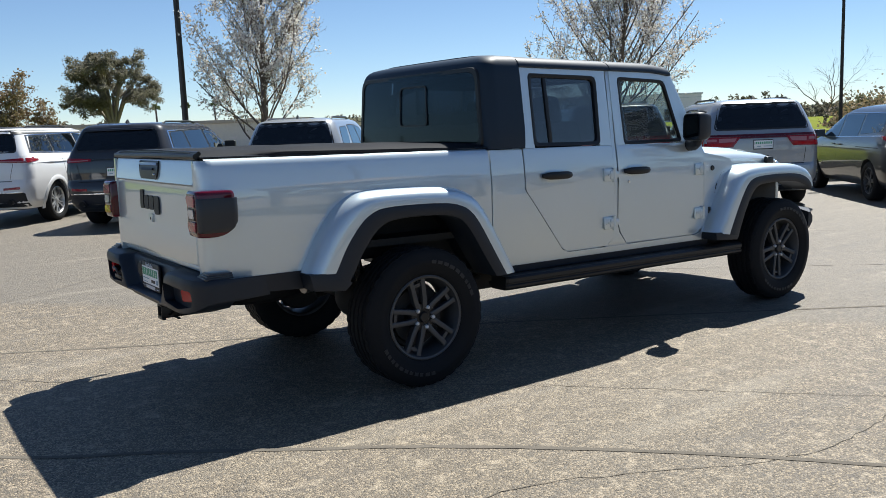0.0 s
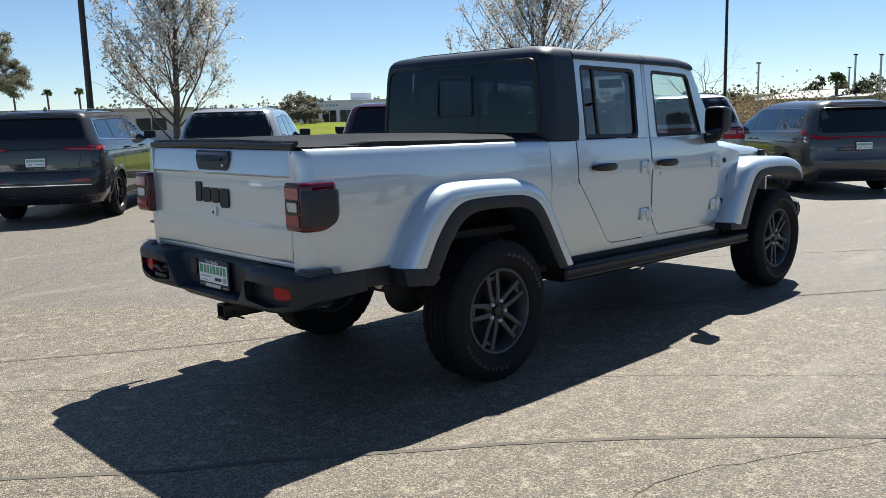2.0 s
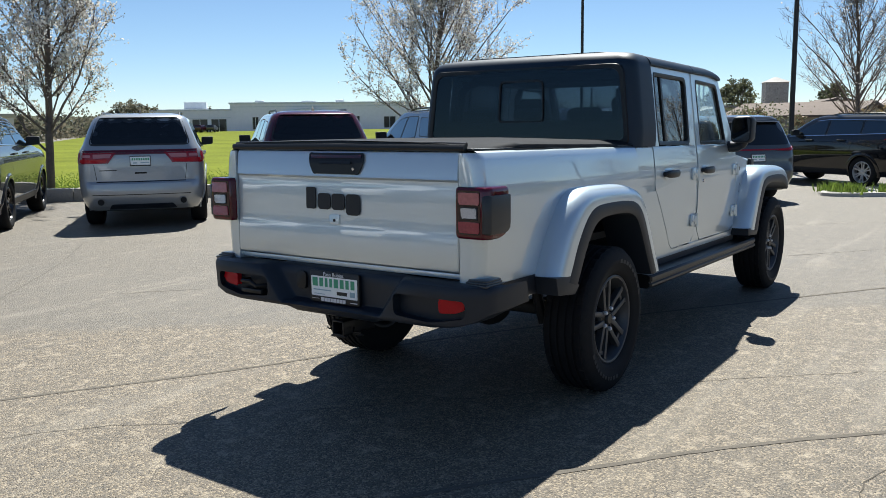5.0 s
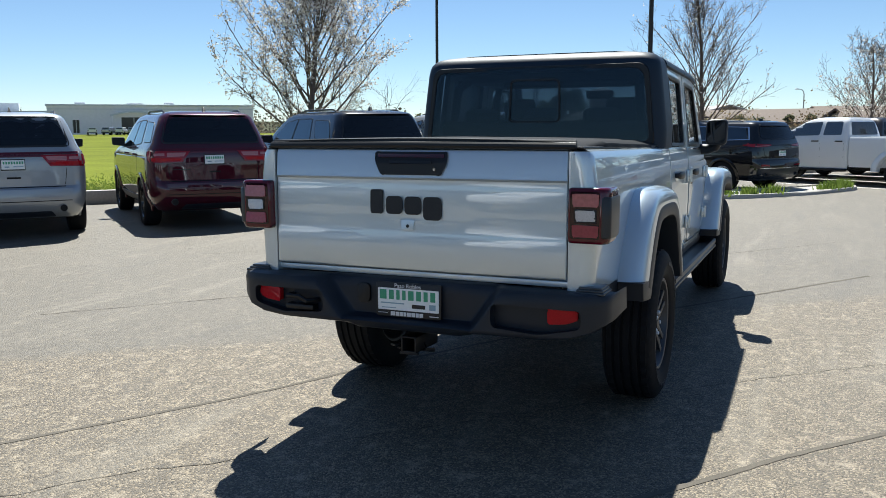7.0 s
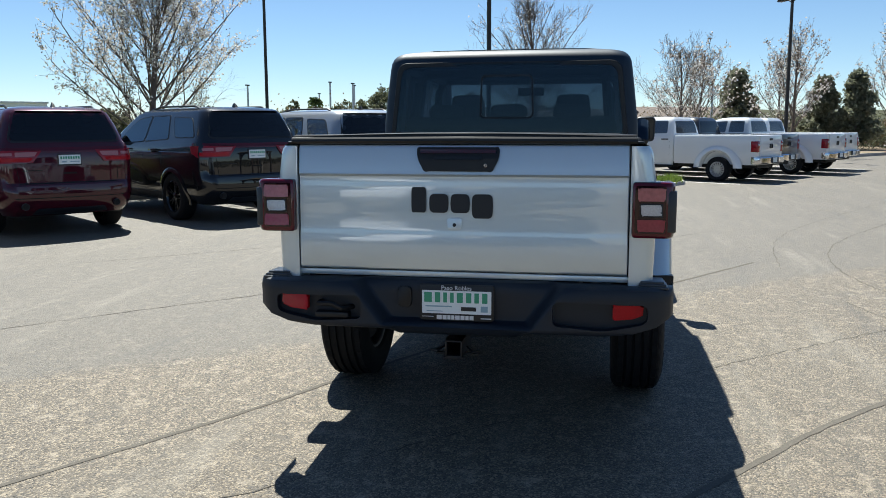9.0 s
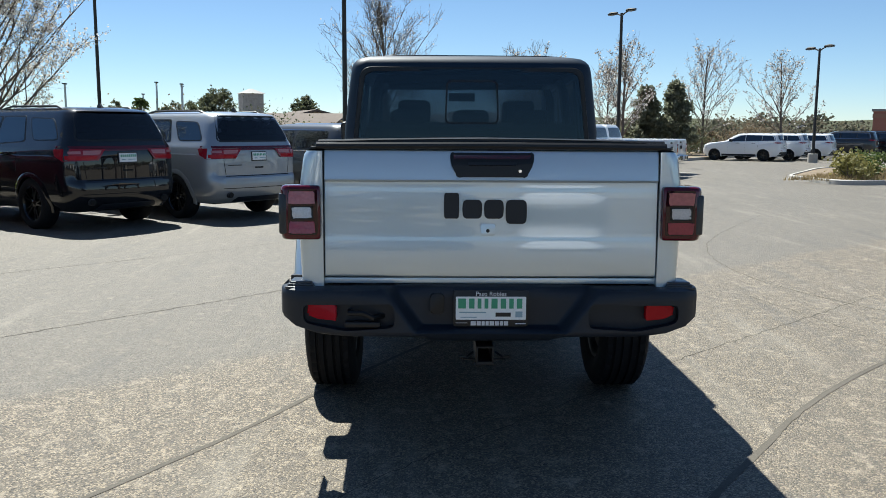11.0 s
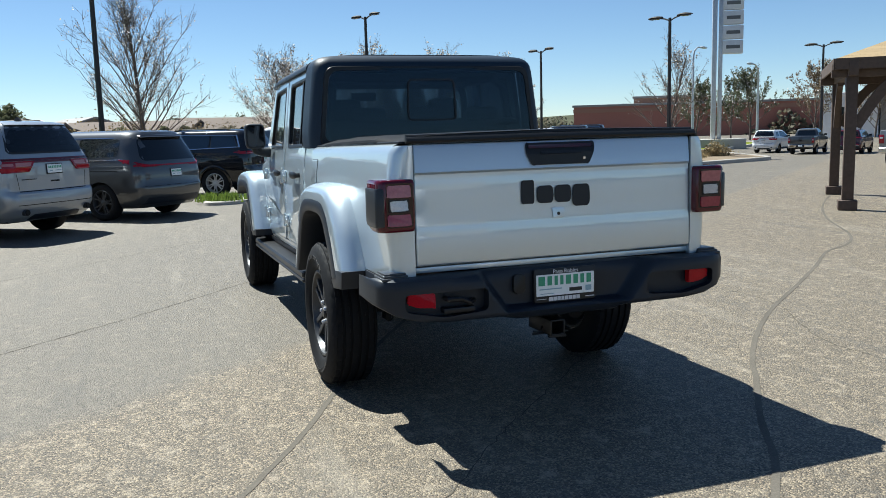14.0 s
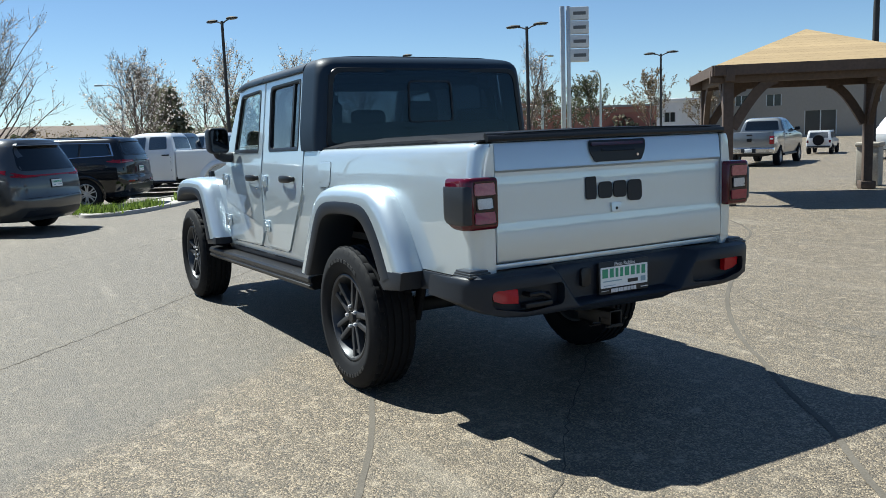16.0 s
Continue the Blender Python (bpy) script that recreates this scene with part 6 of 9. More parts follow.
    part("roof_aerial", q, M_BADGE, root)
    mirrors(root, 2.05, belt - 0.04, 0, M_BADGE, 0.88)
    for s in (-1, 1):
        sh.side_patch("headlamp", s, [(wb + 0.52, 0.80), (wb + 0.74, 0.80), (wb + 0.74, 0.93), (wb + 0.50, 0.95)], M_WHITELENS, root, 0.006, 0.03)
    car_wheels(root, wb, 1.66, wheels, 0.385)
    return root


def minivan(color, m, label, group="parked row"):
    root = thing("minivan", m, label, "car", group)
    rows = [(0.24, -0.86, 3.80, 0.86, 0.26, 0.35), (0.34, -0.98, 3.96, 0.93, 0.29, 0.40), (0.50, -1.05, 4.02, 0.975, 0.30, 0.45), (0.64, -1.06, 4.02, 0.99, 0.30, 0.45), (0.72, -1.03, 4.0, 0.997, 0.29, 0.45), (0.90, -1.02, 3.90, 1.0, 0.28, 0.45), (1.03, -1.0, 3.55, 0.985, 0.27, 0.36),
            (1.10, -0.98, 3.2, 0.965, 0.27, 0.30), (1.17, -0.955, 2.95, 0.935, 0.26, 0.24), (1.26, -0.915, 2.70, 0.90, 0.25, 0.2), (1.42, -0.845, 2.35, 0.85, 0.24, 0.18), (1.56, -0.775, 2.05, 0.80, 0.23, 0.18), (1.645, -0.73, 1.80, 0.745, 0.22, 0.18), (1.70, -0.68, 1.55, 0.66, 0.22, 0.18), (1.735, -0.50, 1.2, 0.5, 0.2, 0.2)]
    sh = Shell(rows, 0.13)
    part("body", sh.body(sorted({r[0] for r in rows} | {0.3, 0.45, 0.65, 0.85, 1.35, 1.45}), (0.0, 3.09), 0.40, 0.36), color, root, "", 30)
    q = bmesh.new()
    box(q, -0.8, 3.7, -0.8, 0.8, 0.24, 0.7, 0.05)
    part("underbody", q, M_UNDER, root)
    sh.rear_patch("rear_window", [(-0.80, 1.15), (0.80, 1.15), (0.665, 1.60), (-0.665, 1.60)], M_CARGLASS, root, 0.006, 0.012, "", 0.12)
    sh.rear_patch("rear_spoiler", [(-0.64, 1.60), (0.64, 1.60), (0.58, 1.645), (-0.58, 1.645)], color, root, 0.07, 0.11, "", 0.03, 0.012)
    sh.rear_patch("light_bar", [(-0.92, 1.045), (0.92, 1.045), (0.92, 1.075), (-0.92, 1.075)], M_CARRED, root, 0.014, 0.02)
    for s in (-1, 1):
        lp = sh.rear_patch("tail_lamp", [(s * 0.42, 1.035), (s * 0.80, 1.03), (s * 0.96, 1.10), (s * 0.955, 1.165), (s * 0.80, 1.10)][:: s], M_CARRED, root, 0.018, 0.03, "", 0.01, 0.003)
        sh.rear_patch("lamp_stripe", [(s * 0.50, 1.050), (s * 0.80, 1.055), (s * 0.90, 1.10), (s * 0.80, 1.078), (s * 0.50, 1.066)][:: s], M_REDLIT, lp, 0.021, 0.02)
        sh.side_patch("tail_lamp_wrap", s, [(-0.70, 1.10), (-0.46, 1.165), (-0.44, 1.185), (-0.70, 1.17)], M_CARRED, root, 0.008, 0.03)
        sh.side_patch("quarter_window", s, [(-0.42, 1.25), (0.60, 1.20), (0.58, 1.58), (-0.40, 1.57)], M_SIDEGLASS, root, 0.005, 0.012, "", 0.06)
        sh.side_patch("sliding_door_window", s, [(0.68, 1.165), (1.62, 1.145), (1.58, 1.57), (0.66, 1.565)], M_SIDEGLASS, root, 0.005, 0.012, "", 0.04)
        sh.side_patch("front_door_window", s, [(1.70, 1.145), (2.62, 1.14), (2.45, 1.24), (1.98, 1.52), (1.68, 1.57)], M_SIDEGLASS, root, 0.005, 0.012, "", 0.04)
        sh.side_patch("chrome_strip", s, [(-0.6, 1.585), (1.85, 1.592), (1.85, 1.602), (-0.6, 1.60)], M_CHROME, root, 0.008, 0.012)
        sh.side_patch("belt_strip", s, [(-0.55, 1.175), (2.62, 1.115), (2.62, 1.127), (-0.55, 1.19)], M_CHROME, root, 0.008, 0.012)
        seams(sh, root, s, (0.62, 1.66, 2.50), 0.42, 1.12)
        sh.side_patch("door_track", s, [(-0.45, 0.96), (0.62, 0.96), (0.62, 0.972), (-0.45, 0.972)], M_DARK, root, 0.0015, 0.006)
        sh.side_patch("headlamp", s, [(3.45, 0.80), (3.75, 0.78), (3.72, 0.88), (3.40, 0.92)], M_WHITELENS, root, 0.006, 0.03)
        for hx in (1.5, 1.82):
            q = bmesh.new()
            y = sh.side(hx, 0.98)
            box(q, hx - 0.1, hx + 0.1, s * (y + 0.02) - 0.016, s * (y + 0.02) + 0.016, 0.98, 1.01, 0.01)
            part("door_handle", q, color, root)
    sh.rear_patch("bumper_gap", [(-0.85, 0.66), (0.85, 0.66), (0.85, 0.668), (-0.85, 0.668)], M_DARK, root, 0.0015, 0.006)
    sh.rear_patch("diffuser", [(-0.80, 0.30), (0.80, 0.30), (0.74, 0.44), (-0.74, 0.44)], M_BLACKPLASTIC, root, 0.010, 0.03, "", 0.03)
    dealer_plate(sh, root, 0.90)
    mirrors(root, 2.5, 1.12, 0, color, 0.93)
    car_wheels(root, 3.09, 1.72, CW_GREY, 0.36)
    return root


def pickup(color, m, label, wheels=CW_TRUCK, group="row of pickups", bed=0.75):
    """A full-size crew cab pickup."""
    root = thing("parked_pickup", m, label, "pickup truck", group)
    d = bed - 0.75
    wb = 3.80 + d
    rows = [(z, xr + d, xf + d, w, rc, fc) for z, xr, xf, w, rc, fc in ((0.47, 0.78, 4.60, 0.90, 0.06, 0.15), (0.70, 0.76, 4.72, 0.96, 0.06, 0.18), (0.95, 0.75, 4.74, 0.985, 0.05, 0.18), (1.20, 0.75, 4.70, 0.98, 0.05, 0.16), (1.30, 0.75, 4.45, 0.97, 0.06, 0.16), (1.40, 0.765, 3.40, 0.955, 0.06, 0.14), (1.47, 0.78, 3.2, 0.925, 0.08, 0.12), (1.72, 0.83, 2.78, 0.84, 0.09, 0.12), (1.88, 0.88, 2.50, 0.775, 0.10, 0.12), (1.95, 0.92, 2.35, 0.73, 0.12, 0.12), (2.01, 0.98, 2.15, 0.65, 0.14, 0.12), (2.035, 1.15, 2.0, 0.5, 0.15, 0.15))]
    cab = Shell(rows, 0.02)
    part("cab", cab.body(sorted({r[0] for r in rows} | {0.8, 1.1, 1.58, 1.8}), (wb,), 0.455, 0.41), color, root, "", 30)
    brow = [(0.54, -1.22, 0.73 + d, 0.93, 0.05, 0.03), (0.80, -1.25, 0.73 + d, 0.985, 0.05, 0.03), (1.15, -1.25, 0.73 + d, 0.985, 0.05, 0.03), (1.36, -1.245, 0.73 + d, 0.975, 0.05, 0.03), (1.43, -1.24, 0.73 + d, 0.955, 0.05, 0.03)]
    q = bmesh.new()
    pr = []
    for z, xr, xf, w, rc, fc in brow:
        pl = rpoly([(xr, -w), (xr, w), (xf, w), (xf, -w)], [rc, rc, 0.02, 0.02])
        pr.append([Vector((x, y, z)) for x, y in pl])
    inner = rpoly([(-1.16, -0.80), (-1.16, 0.80), (0.66 + d, 0.80), (0.66 + d, -0.80)], [0.05, 0.05, 0.02, 0.02])
    pr.append([Vector((x * 0.98, y * 0.985, 1.448)) for x, y in [(p.x, p.y) for p in pr[-1]]])
    pr.append([Vector((x, y, 1.443)) for x, y in inner])
    pr.append([Vector((x, y, 0.85)) for x, y in inner])
    loft(q, pr, True, True)
    c = bmesh.new()
    arch = 0.54 if d > 0.3 else 0.455
    for s in (-1, 1):
        loft(c, [[Vector((arch * math.cos(a), s * yy, 0.42 + arch * math.sin(a))) for a in [2 * math.pi * k / 28 for k in range(28)]] for yy in (0.82, 1.3)], True, True)
    part("load_bed", cut(q, c), color, root, "", 30)
    q = bmesh.new()
    box(q, -1.1, 4.5 + d, -0.55, 0.55, 0.42, 0.72, 0.04)
    box(q, 0.75 + d, 3.2 + d, -0.88, 0.88, 0.46, 0.60, 0.04)
    part("underbody", q, M_UNDER, root)
    q = bmesh.new()
    box(q, -1.275, -1.24, -0.79, 0.79, 0.80, 1.435, 0.015)
    g = part("tailgate", q, color, root)
    q = bmesh.new()
    box(q, -1.285, -1.262, -0.12, 0.12, 1.28, 1.35, 0.008)
    part("gate_handle", q, M_TRIM, g)
    q = bmesh.new()
    box(q, -1.283, -1.27, -0.10, 0.10, 1.04, 1.18, 0.03)
    part("badge_shape", q, M_TRIM, g)
    q = bmesh.new()
    loft(q, [[Vector((x0, y, z)) for x0, z in ((xb + 0.16, 0.58), (xb + 0.03, 0.57), (xb, 0.60), (xb, 0.75), (xb + 0.03, 0.785), (xb + 0.16, 0.785))] for y, xb in ((-0.99, -1.24), (-0.95, -1.34), (-0.75, -1.40), (-0.32, -1.42), (0.32, -1.42), (0.75, -1.40), (0.95, -1.34), (0.99, -1.24))], True, True)
    bp = part("rear_bumper", q, M_CHROME, root, "chrome rear bumper")
    q = bmesh.new()
    box(q, -1.43, -1.40, -0.30, 0.30, 0.60, 0.77, 0.01)
    part("plate_recess", q, M_BLACKPLASTIC, bp)
    q = bmesh.new()
    box(q, -1.436, -1.42, -0.15, 0.15, 0.61, 0.76, 0.004)
    part("license_plate", q, M_PLATEWHITE, bp)
    for s in (-1, 1):
        q = bmesh.new()
        box(q, -1.275, -1.05, min(s * 0.80, s * 0.985), max(s * 0.80, s * 0.99), 0.93, 1.27, 0.02)
        lp = part("tail_lamp", q, M_CARRED, root)
        q = bmesh.new()
        box(q, -1.284, -1.26, min(s * 0.83, s * 0.95), max(s * 0.83, s * 0.95), 1.12, 1.18, 0.006)
        part("reversing_lens", q, M_WHITELENS, lp)
        cab.side_patch("rear_door_window", s, [(1.02 + d, 1.50), (1.62 + d, 1.49), (1.60 + d, 1.905), (1.06 + d, 1.905)], M_SIDEGLASS, root, 0.005, 0.012, "", 0.05)
        cab.side_patch("front_door_window", s, [(1.74 + d, 1.485), (2.98 + d, 1.46), (2.78 + d, 1.60), (2.35 + d, 1.86), (1.72 + d, 1.905)], M_SIDEGLASS, root, 0.005, 0.012, "", 0.05)
        seams(cab, root, s, (0.90 + d, 1.68 + d, 2.90 + d), 0.62, 1.44)
        for hx in (1.06 + d, 1.84 + d):
            q = bmesh.new()
            y = cab.side(hx, 1.3)
            box(q, hx - 0.12, hx + 0.12, s * (y + 0.02) - 0.018, s * (y + 0.02) + 0.018, 1.29, 1.33, 0.01)
            part("door_handle", q, M_TRIM, root)
        q = bmesh.new()
        tube(q, [(0.8 + d, s * 0.95, 0.44), (3.25 + d, s * 0.95, 0.44)], 0.045, 10)
        part("side_step", q, M_TRIM, root)
    if d > 0.3:
        for s in (-1, 1):
            q = bmesh.new()
            rr = []
            for k in range(17):
                a = math.pi * (k / 16 * 1.04 - 0.02)
                rr.append([Vector((rx * math.cos(a), s * y, 0.43 + rz * max(0.0, math.sin(a)))) for rx, rz, y in ((0.80, 0.70, 0.975), (0.70, 0.65, 1.05), (0.61, 0.58, 1.085), (0.565, 0.555, 1.085), (0.55, 0.54, 1.05), (0.55, 0.54, 0.90))])
            loft(q, rr)
            part("rear_hip", q, color, root, "", 40)
            q = bmesh.new()
            lathe(q, [(0.235, 0.10), (0.24, 0.115), (0.22, 0.09), (0.13, -0.02), (0.06, -0.03), (0.055, 0.04), (0.0001, 0.045)], 28)
            bmesh.ops.transform(q, matrix=Matrix.Translation((0, s * 0.87, 0.385)) @ Matrix.Rotation(0 if s > 0 else math.pi, 4, "Z"), verts=q.verts)
            part("dished_wheel_cover", q, M_CHROME, root)
    cab.rear_patch("rear_window", [(-0.72, 1.50), (0.72, 1.50), (0.64, 1.89), (-0.64, 1.89)], M_CARGLASS, root, 0.006, 0.012, "", 0.05)
    q = bmesh.new()
    box(q, 0.965 + d, 0.995 + d, -0.16, 0.16, 1.955, 1.985, 0.006)
    part("high_stop_lamp", q, M_REDLENS, root)
    mirrors(root, 2.85 + d, 1.44, 0, M_TRIM, 0.94)
    car_wheels(root, wb, 1.74, wheels, 0.385)
    return root


P_WHITE = paint("white_car_paint", (0.78, 0.79, 0.80), 0.0, 0.4)
P_DARKGREY = paint("dark_grey_car_paint", (0.030, 0.032, 0.037), 0.15, 0.35, 0.1)
P_LIGHTSILVER = paint("light_silver_car_paint", (0.33, 0.355, 0.38), 0.45, 0.36, 0.1)
P_MAROON = paint("maroon_car_paint", (0.055, 0.004, 0.013), 0.15, 0.3, 0.1)
P_BLACK = paint("black_car_paint", (0.008, 0.009, 0.012), 0.1, 0.3)
P_STEEL = paint("steel_grey_car_paint", (0.17, 0.185, 0.20), 0.45, 0.36, 0.1)
P_GREY = paint("ceramic_grey_car_paint", (0.058, 0.062, 0.067), 0.3, 0.35, 0.1)
P_BROWN = paint("dark_brown_car_paint", (0.05, 0.045, 0.042), 0.35, 0.35, 0.1)


def at(x, y, h, size=1.0):
    return pose(x, y, 0, 0, 0, h) @ Matrix.Scale(size, 4)


suv("slim", P_WHITE, at(-0.10, 13.05, 52), "white sport utility vehicle with black roof and silver rims", CW_SILVER, M_BADGE)
suv("slim", P_DARKGREY, at(1.68, 10.48, 51.4, 0.986), "dark grey sport utility vehicle with black rims", CW_BLACK)
suv("racetrack", P_LIGHTSILVER, at(4.08, 8.84, 50, 0.94), "light silver sport utility vehicle with red tail lamps", CW_BLACK)
suv("racetrack", P_MAROON, at(6.18, 7.24, 51, 0.952), "maroon sport utility vehicle with dark rear window", CW_BLACK)
suv("racetrack", P_BLACK, at(8.21, 5.48, 54, 0.965), "black sport utility vehicle with red tail lamps", CW_BLACK)
suv("racetrack", P_LIGHTSILVER, at(9.70, 3.82, 50.6, 0.95), "silver sport utility vehicle with black rims and roof rails", CW_BLACK)
minivan(P_GREY, at(11.85, 1.93, 48.3, 0.904), "grey minivan with a full-width red light bar")
suv("slim", P_BLACK, at(16.32, -0.21, 58, 0.89), "black sport utility vehicle with chrome window trim and silver rims", CW_SILVER)
for x, y, col, lab in ((18.72, -3.91, P_WHITE, "white crew cab pickup with chrome bumper"), (20.85, -4.77, P_BROWN, "dark brown crew cab pickup with chrome bumper"), (22.46, -6.44, P_WHITE, "white crew cab pickup with chrome bumper"), (24.56, -7.35, P_WHITE, "white crew cab pickup with chrome bumper")):
    pickup(col, at(x, y, 57.8, 0.82), lab, CW_TRUCK, bed=1.52)
pickup(P_STEEL, at(14.4, -19.9, -64, 0.75), "silver crew cab pickup on open asphalt", CW_TRUCK, "far vehicles")
for x, y, col, size, lab in ((37.1, -16.4, P_WHITE, 0.77, "white sport utility vehicle in a row before trees"), (38.1, -18.05, P_WHITE, 0.77, "white sport utility vehicle in a row before trees"), (39.3, -19.95, P_WHITE, 0.77, "white sport utility vehicle near a planted island"), (43.5, -24.3, P_DARKGREY, 0.85, "dark grey sport utility vehicle near a planted island"), (45.4, -26.6, P_BLACK, 0.85, "black sport utility vehicle at the end of a row")):
    suv("slim", col, at(x, y, 54, size), lab, CW_BLACK, group="row before the trees")
suv("racetrack", P_WHITE, at(27.1, -25.3, -58, 0.57), "white sport utility vehicle parked far off", CW_BLACK, group="far vehicles")
pickup(P_GREY, at(24.6, -25.1, -54, 0.53), "grey crew cab pickup parked far off", CW_TRUCK, "far vehicles")
suv("slim", P_MAROON, at(23.2, -26.2, -56, 0.57), "dark red sport utility vehicle parked far off", CW_BLACK, group="far vehicles")


def wagon(color, m, label, spare=True, group="far vehicles", box_h=1.78):
    """An upright boxy off-roader or van with a near-vertical back."""
    root = thing("boxy_wagon", m, label, "car", group)
    rows = [(0.48, -0.80, 3.35, 0.80, 0.06, 0.2), (0.60, -0.86, 3.55, 0.88, 0.06, 0.2), (1.02, -0.86, 3.55, 0.88, 0.06, 0.2), (1.10, -0.86, 3.3, 0.87, 0.06, 0.18), (1.16, -0.855, 2.2, 0.85, 0.06, 0.12), (box_h - 0.08, -0.80, 1.75, 0.76, 0.07, 0.1), (box_h, -0.76, 1.65, 0.70, 0.1, 0.1)]
    sh = Shell(rows, 0.02)
    part("body", sh.body([r[0] for r in rows], (0.0, 2.9), 0.45, 0.42), color, root, "", 30)
    sh.rear_patch("rear_window", [(-0.66, 1.22), (0.66, 1.22), (0.62, box_h - 0.14), (-0.62, box_h - 0.14)], M_CARGLASS, root, 0.005, 0.01, "", 0.04)
    for s in (-1, 1):
        sh.side_patch("side_window", s, [(-0.62, 1.20), (0.45, 1.20), (0.45, box_h - 0.13), (-0.60, box_h - 0.13)], M_CARGLASS, root, 0.005, 0.01, "", 0.04)
        sh.side_patch("door_window", s, [(0.55, 1.20), (1.85, 1.20), (1.6, box_h - 0.13), (0.55, box_h - 0.13)], M_CARGLASS, root, 0.005, 0.01, "", 0.04)
        sh.rear_patch("tail_lamp", [(s * 0.70, 0.86), (s * 0.85, 0.86), (s * 0.85, 1.05), (s * 0.70, 1.05)][:: s], M_REDLENS, root, 0.02, 0.03)
    q = bmesh.new()
    box(q, -0.98, -0.82, -0.82, 0.82, 0.50, 0.64, 0.03)
    part("rear_bumper", q, M_BLACKPLASTIC, root)
    if spare:
        q = bmesh.new()
        lathe(q, [(0.0001, -0.12), (0.2, -0.12), (0.22, -0.10), (0.37, -0.12), (0.39, -0.08), (0.39, 0.08), (0.0001, 0.1)], 32)
        bmesh.ops.transform(q, matrix=Matrix.Translation((-0.99, 0, 1.06)) @ Matrix.Rotation(radians(-90), 4, "Z"), verts=q.verts)
        part("spare_wheel", q, M_RUBBER, root)
    car_wheels(root, 2.9, 1.58, CW_BLACK, 0.385)
    return root


wagon(P_WHITE, at(18.1, -28.2, -62, 0.54), "white boxy off-roader with a spare wheel on its back")
pickup(P_WHITE, at(14.0, -27.6, 112, 0.72), "white pickup facing the pavilion", CW_TRUCK, "far vehicles")
# the dealership's own stock behind the viewer, seen only in reflections
for k, (kind, col) in enumerate((("s", P_WHITE), ("s", P_DARKGREY), ("s", P_WHITE), ("s", P_LIGHTSILVER), ("p", P_WHITE), ("s", P_DARKGREY), ("s", P_WHITE), ("p", P_LIGHTSILVER), ("s", P_WHITE))):
    m = at(-18.0 - 0.35 * k, -3.0 + 3.4 * k, 30 if k % 2 else 8)
    if kind == "p":
        pickup(col, m, "pale crew cab pickup parked across the lane", CW_TRUCK, "stock across the lane")
    else:
        suv("racetrack", col, m, "sport utility vehicle parked across the lane", CW_BLACK, group="stock across the lane")


# ---- site: lawn with kerb, islands, lamp poles, pavilion, sign, buildings
M_CONCRETE = mat("weathered_concrete", (0.40, 0.38, 0.345), 0.85, grain=0.25, scale=30, var=0.2, vscale=1.2, bump=0.03)
M_GRASS = mat("spring_grass", (0.138, 0.160, 0.020), 0.95, spec=0.05, grain=0.6, scale=9, var=0.5, vscale=0.3, bump=0.1)
M_MULCH = mat("bark_mulch_and_dry_grass", (0.20, 0.15, 0.095), 0.95, grain=0.5, scale=14, var=0.3, vscale=0.8, bump=0.1)
M_BRONZE = mat("dark_bronze_painted_steel", (0.040, 0.040, 0.042), 0.6, spec=0.2, grain=0.15, scale=20, var=0.15)
M_GALV = mat("galvanised_steel", (0.48, 0.50, 0.52), 0.4, metal=0.5, grain=0.2, scale=12, var=0.15)
M_POSTWOOD = mat("dark_brown_stained_timber", (0.085, 0.058, 0.043), 0.7, grain=0.4, scale=18, var=0.25, vscale=2.5, bump=0.04)
M_SHINGLE = mat("tan_roof_shingle", (0.33, 0.24, 0.13), 0.9, grain=0.15, scale=26, var=0.12, vscale=1.5, bump=0.05, rnd=0.10)
M_LAMPGLASS = mat("smoked_lamp_lens", (0.07, 0.07, 0.07), 0.3)
M_TAR = mat("crack_sealant", (0.124, 0.111, 0.092), 0.9, spec=0.2, grain=0.45, scale=110, var=0.35, vscale=2, bump=0.05)
M_CRACK = mat("open_crack", (0.085, 0.074, 0.058), 0.95)

ROW0, ROWD, ROWN = Vector((3.93, 8.66)), Vector((0.735, -0.678)), Vector((0.678, 0.735))


def rowpt(s_, n_, z=0.0):
    p = ROW0 + ROWD * s_ + ROWN * n_
    return Vector((p.x, p.y, z))


# lawn behind the parked row, with a concrete kerb wall
def lawn_z(n_):
    """The lawn is level by the kerb and rises gently towards the far buildings."""
    return 0.24 if n_ <= 40 else 0.24 + 0.62 * ((n_ - 40) / 48) ** 1.4


q = bmesh.new()
for ns, left in (((4.9, 14, 24, 32, 40), -70), ((40, 50, 60, 70, 80, 88), -14)):
    grid = []
    for n_ in ns:
        right = float(np.interp(n_, [4.9, 24, 40, 88], [13.6, 13.9, 22, 50]))
        grid.append([rowpt(left + (right - left) * k / 14, n_, lawn_z(n_)) for k in range(15)])
    edge = grid[0] + [g[-1] for g in grid[1:]] + grid[-1][-2::-1] + [g[0] for g in grid[-2:0:-1]]
    loft(q, grid)
    loft(q, [edge, [Vector((p.x, p.y, -0.05)) for p in edge]], True)
solo("lawn", q, M_GRASS, "bright green mown lawn behind a kerb", "lawn", kind="structure")
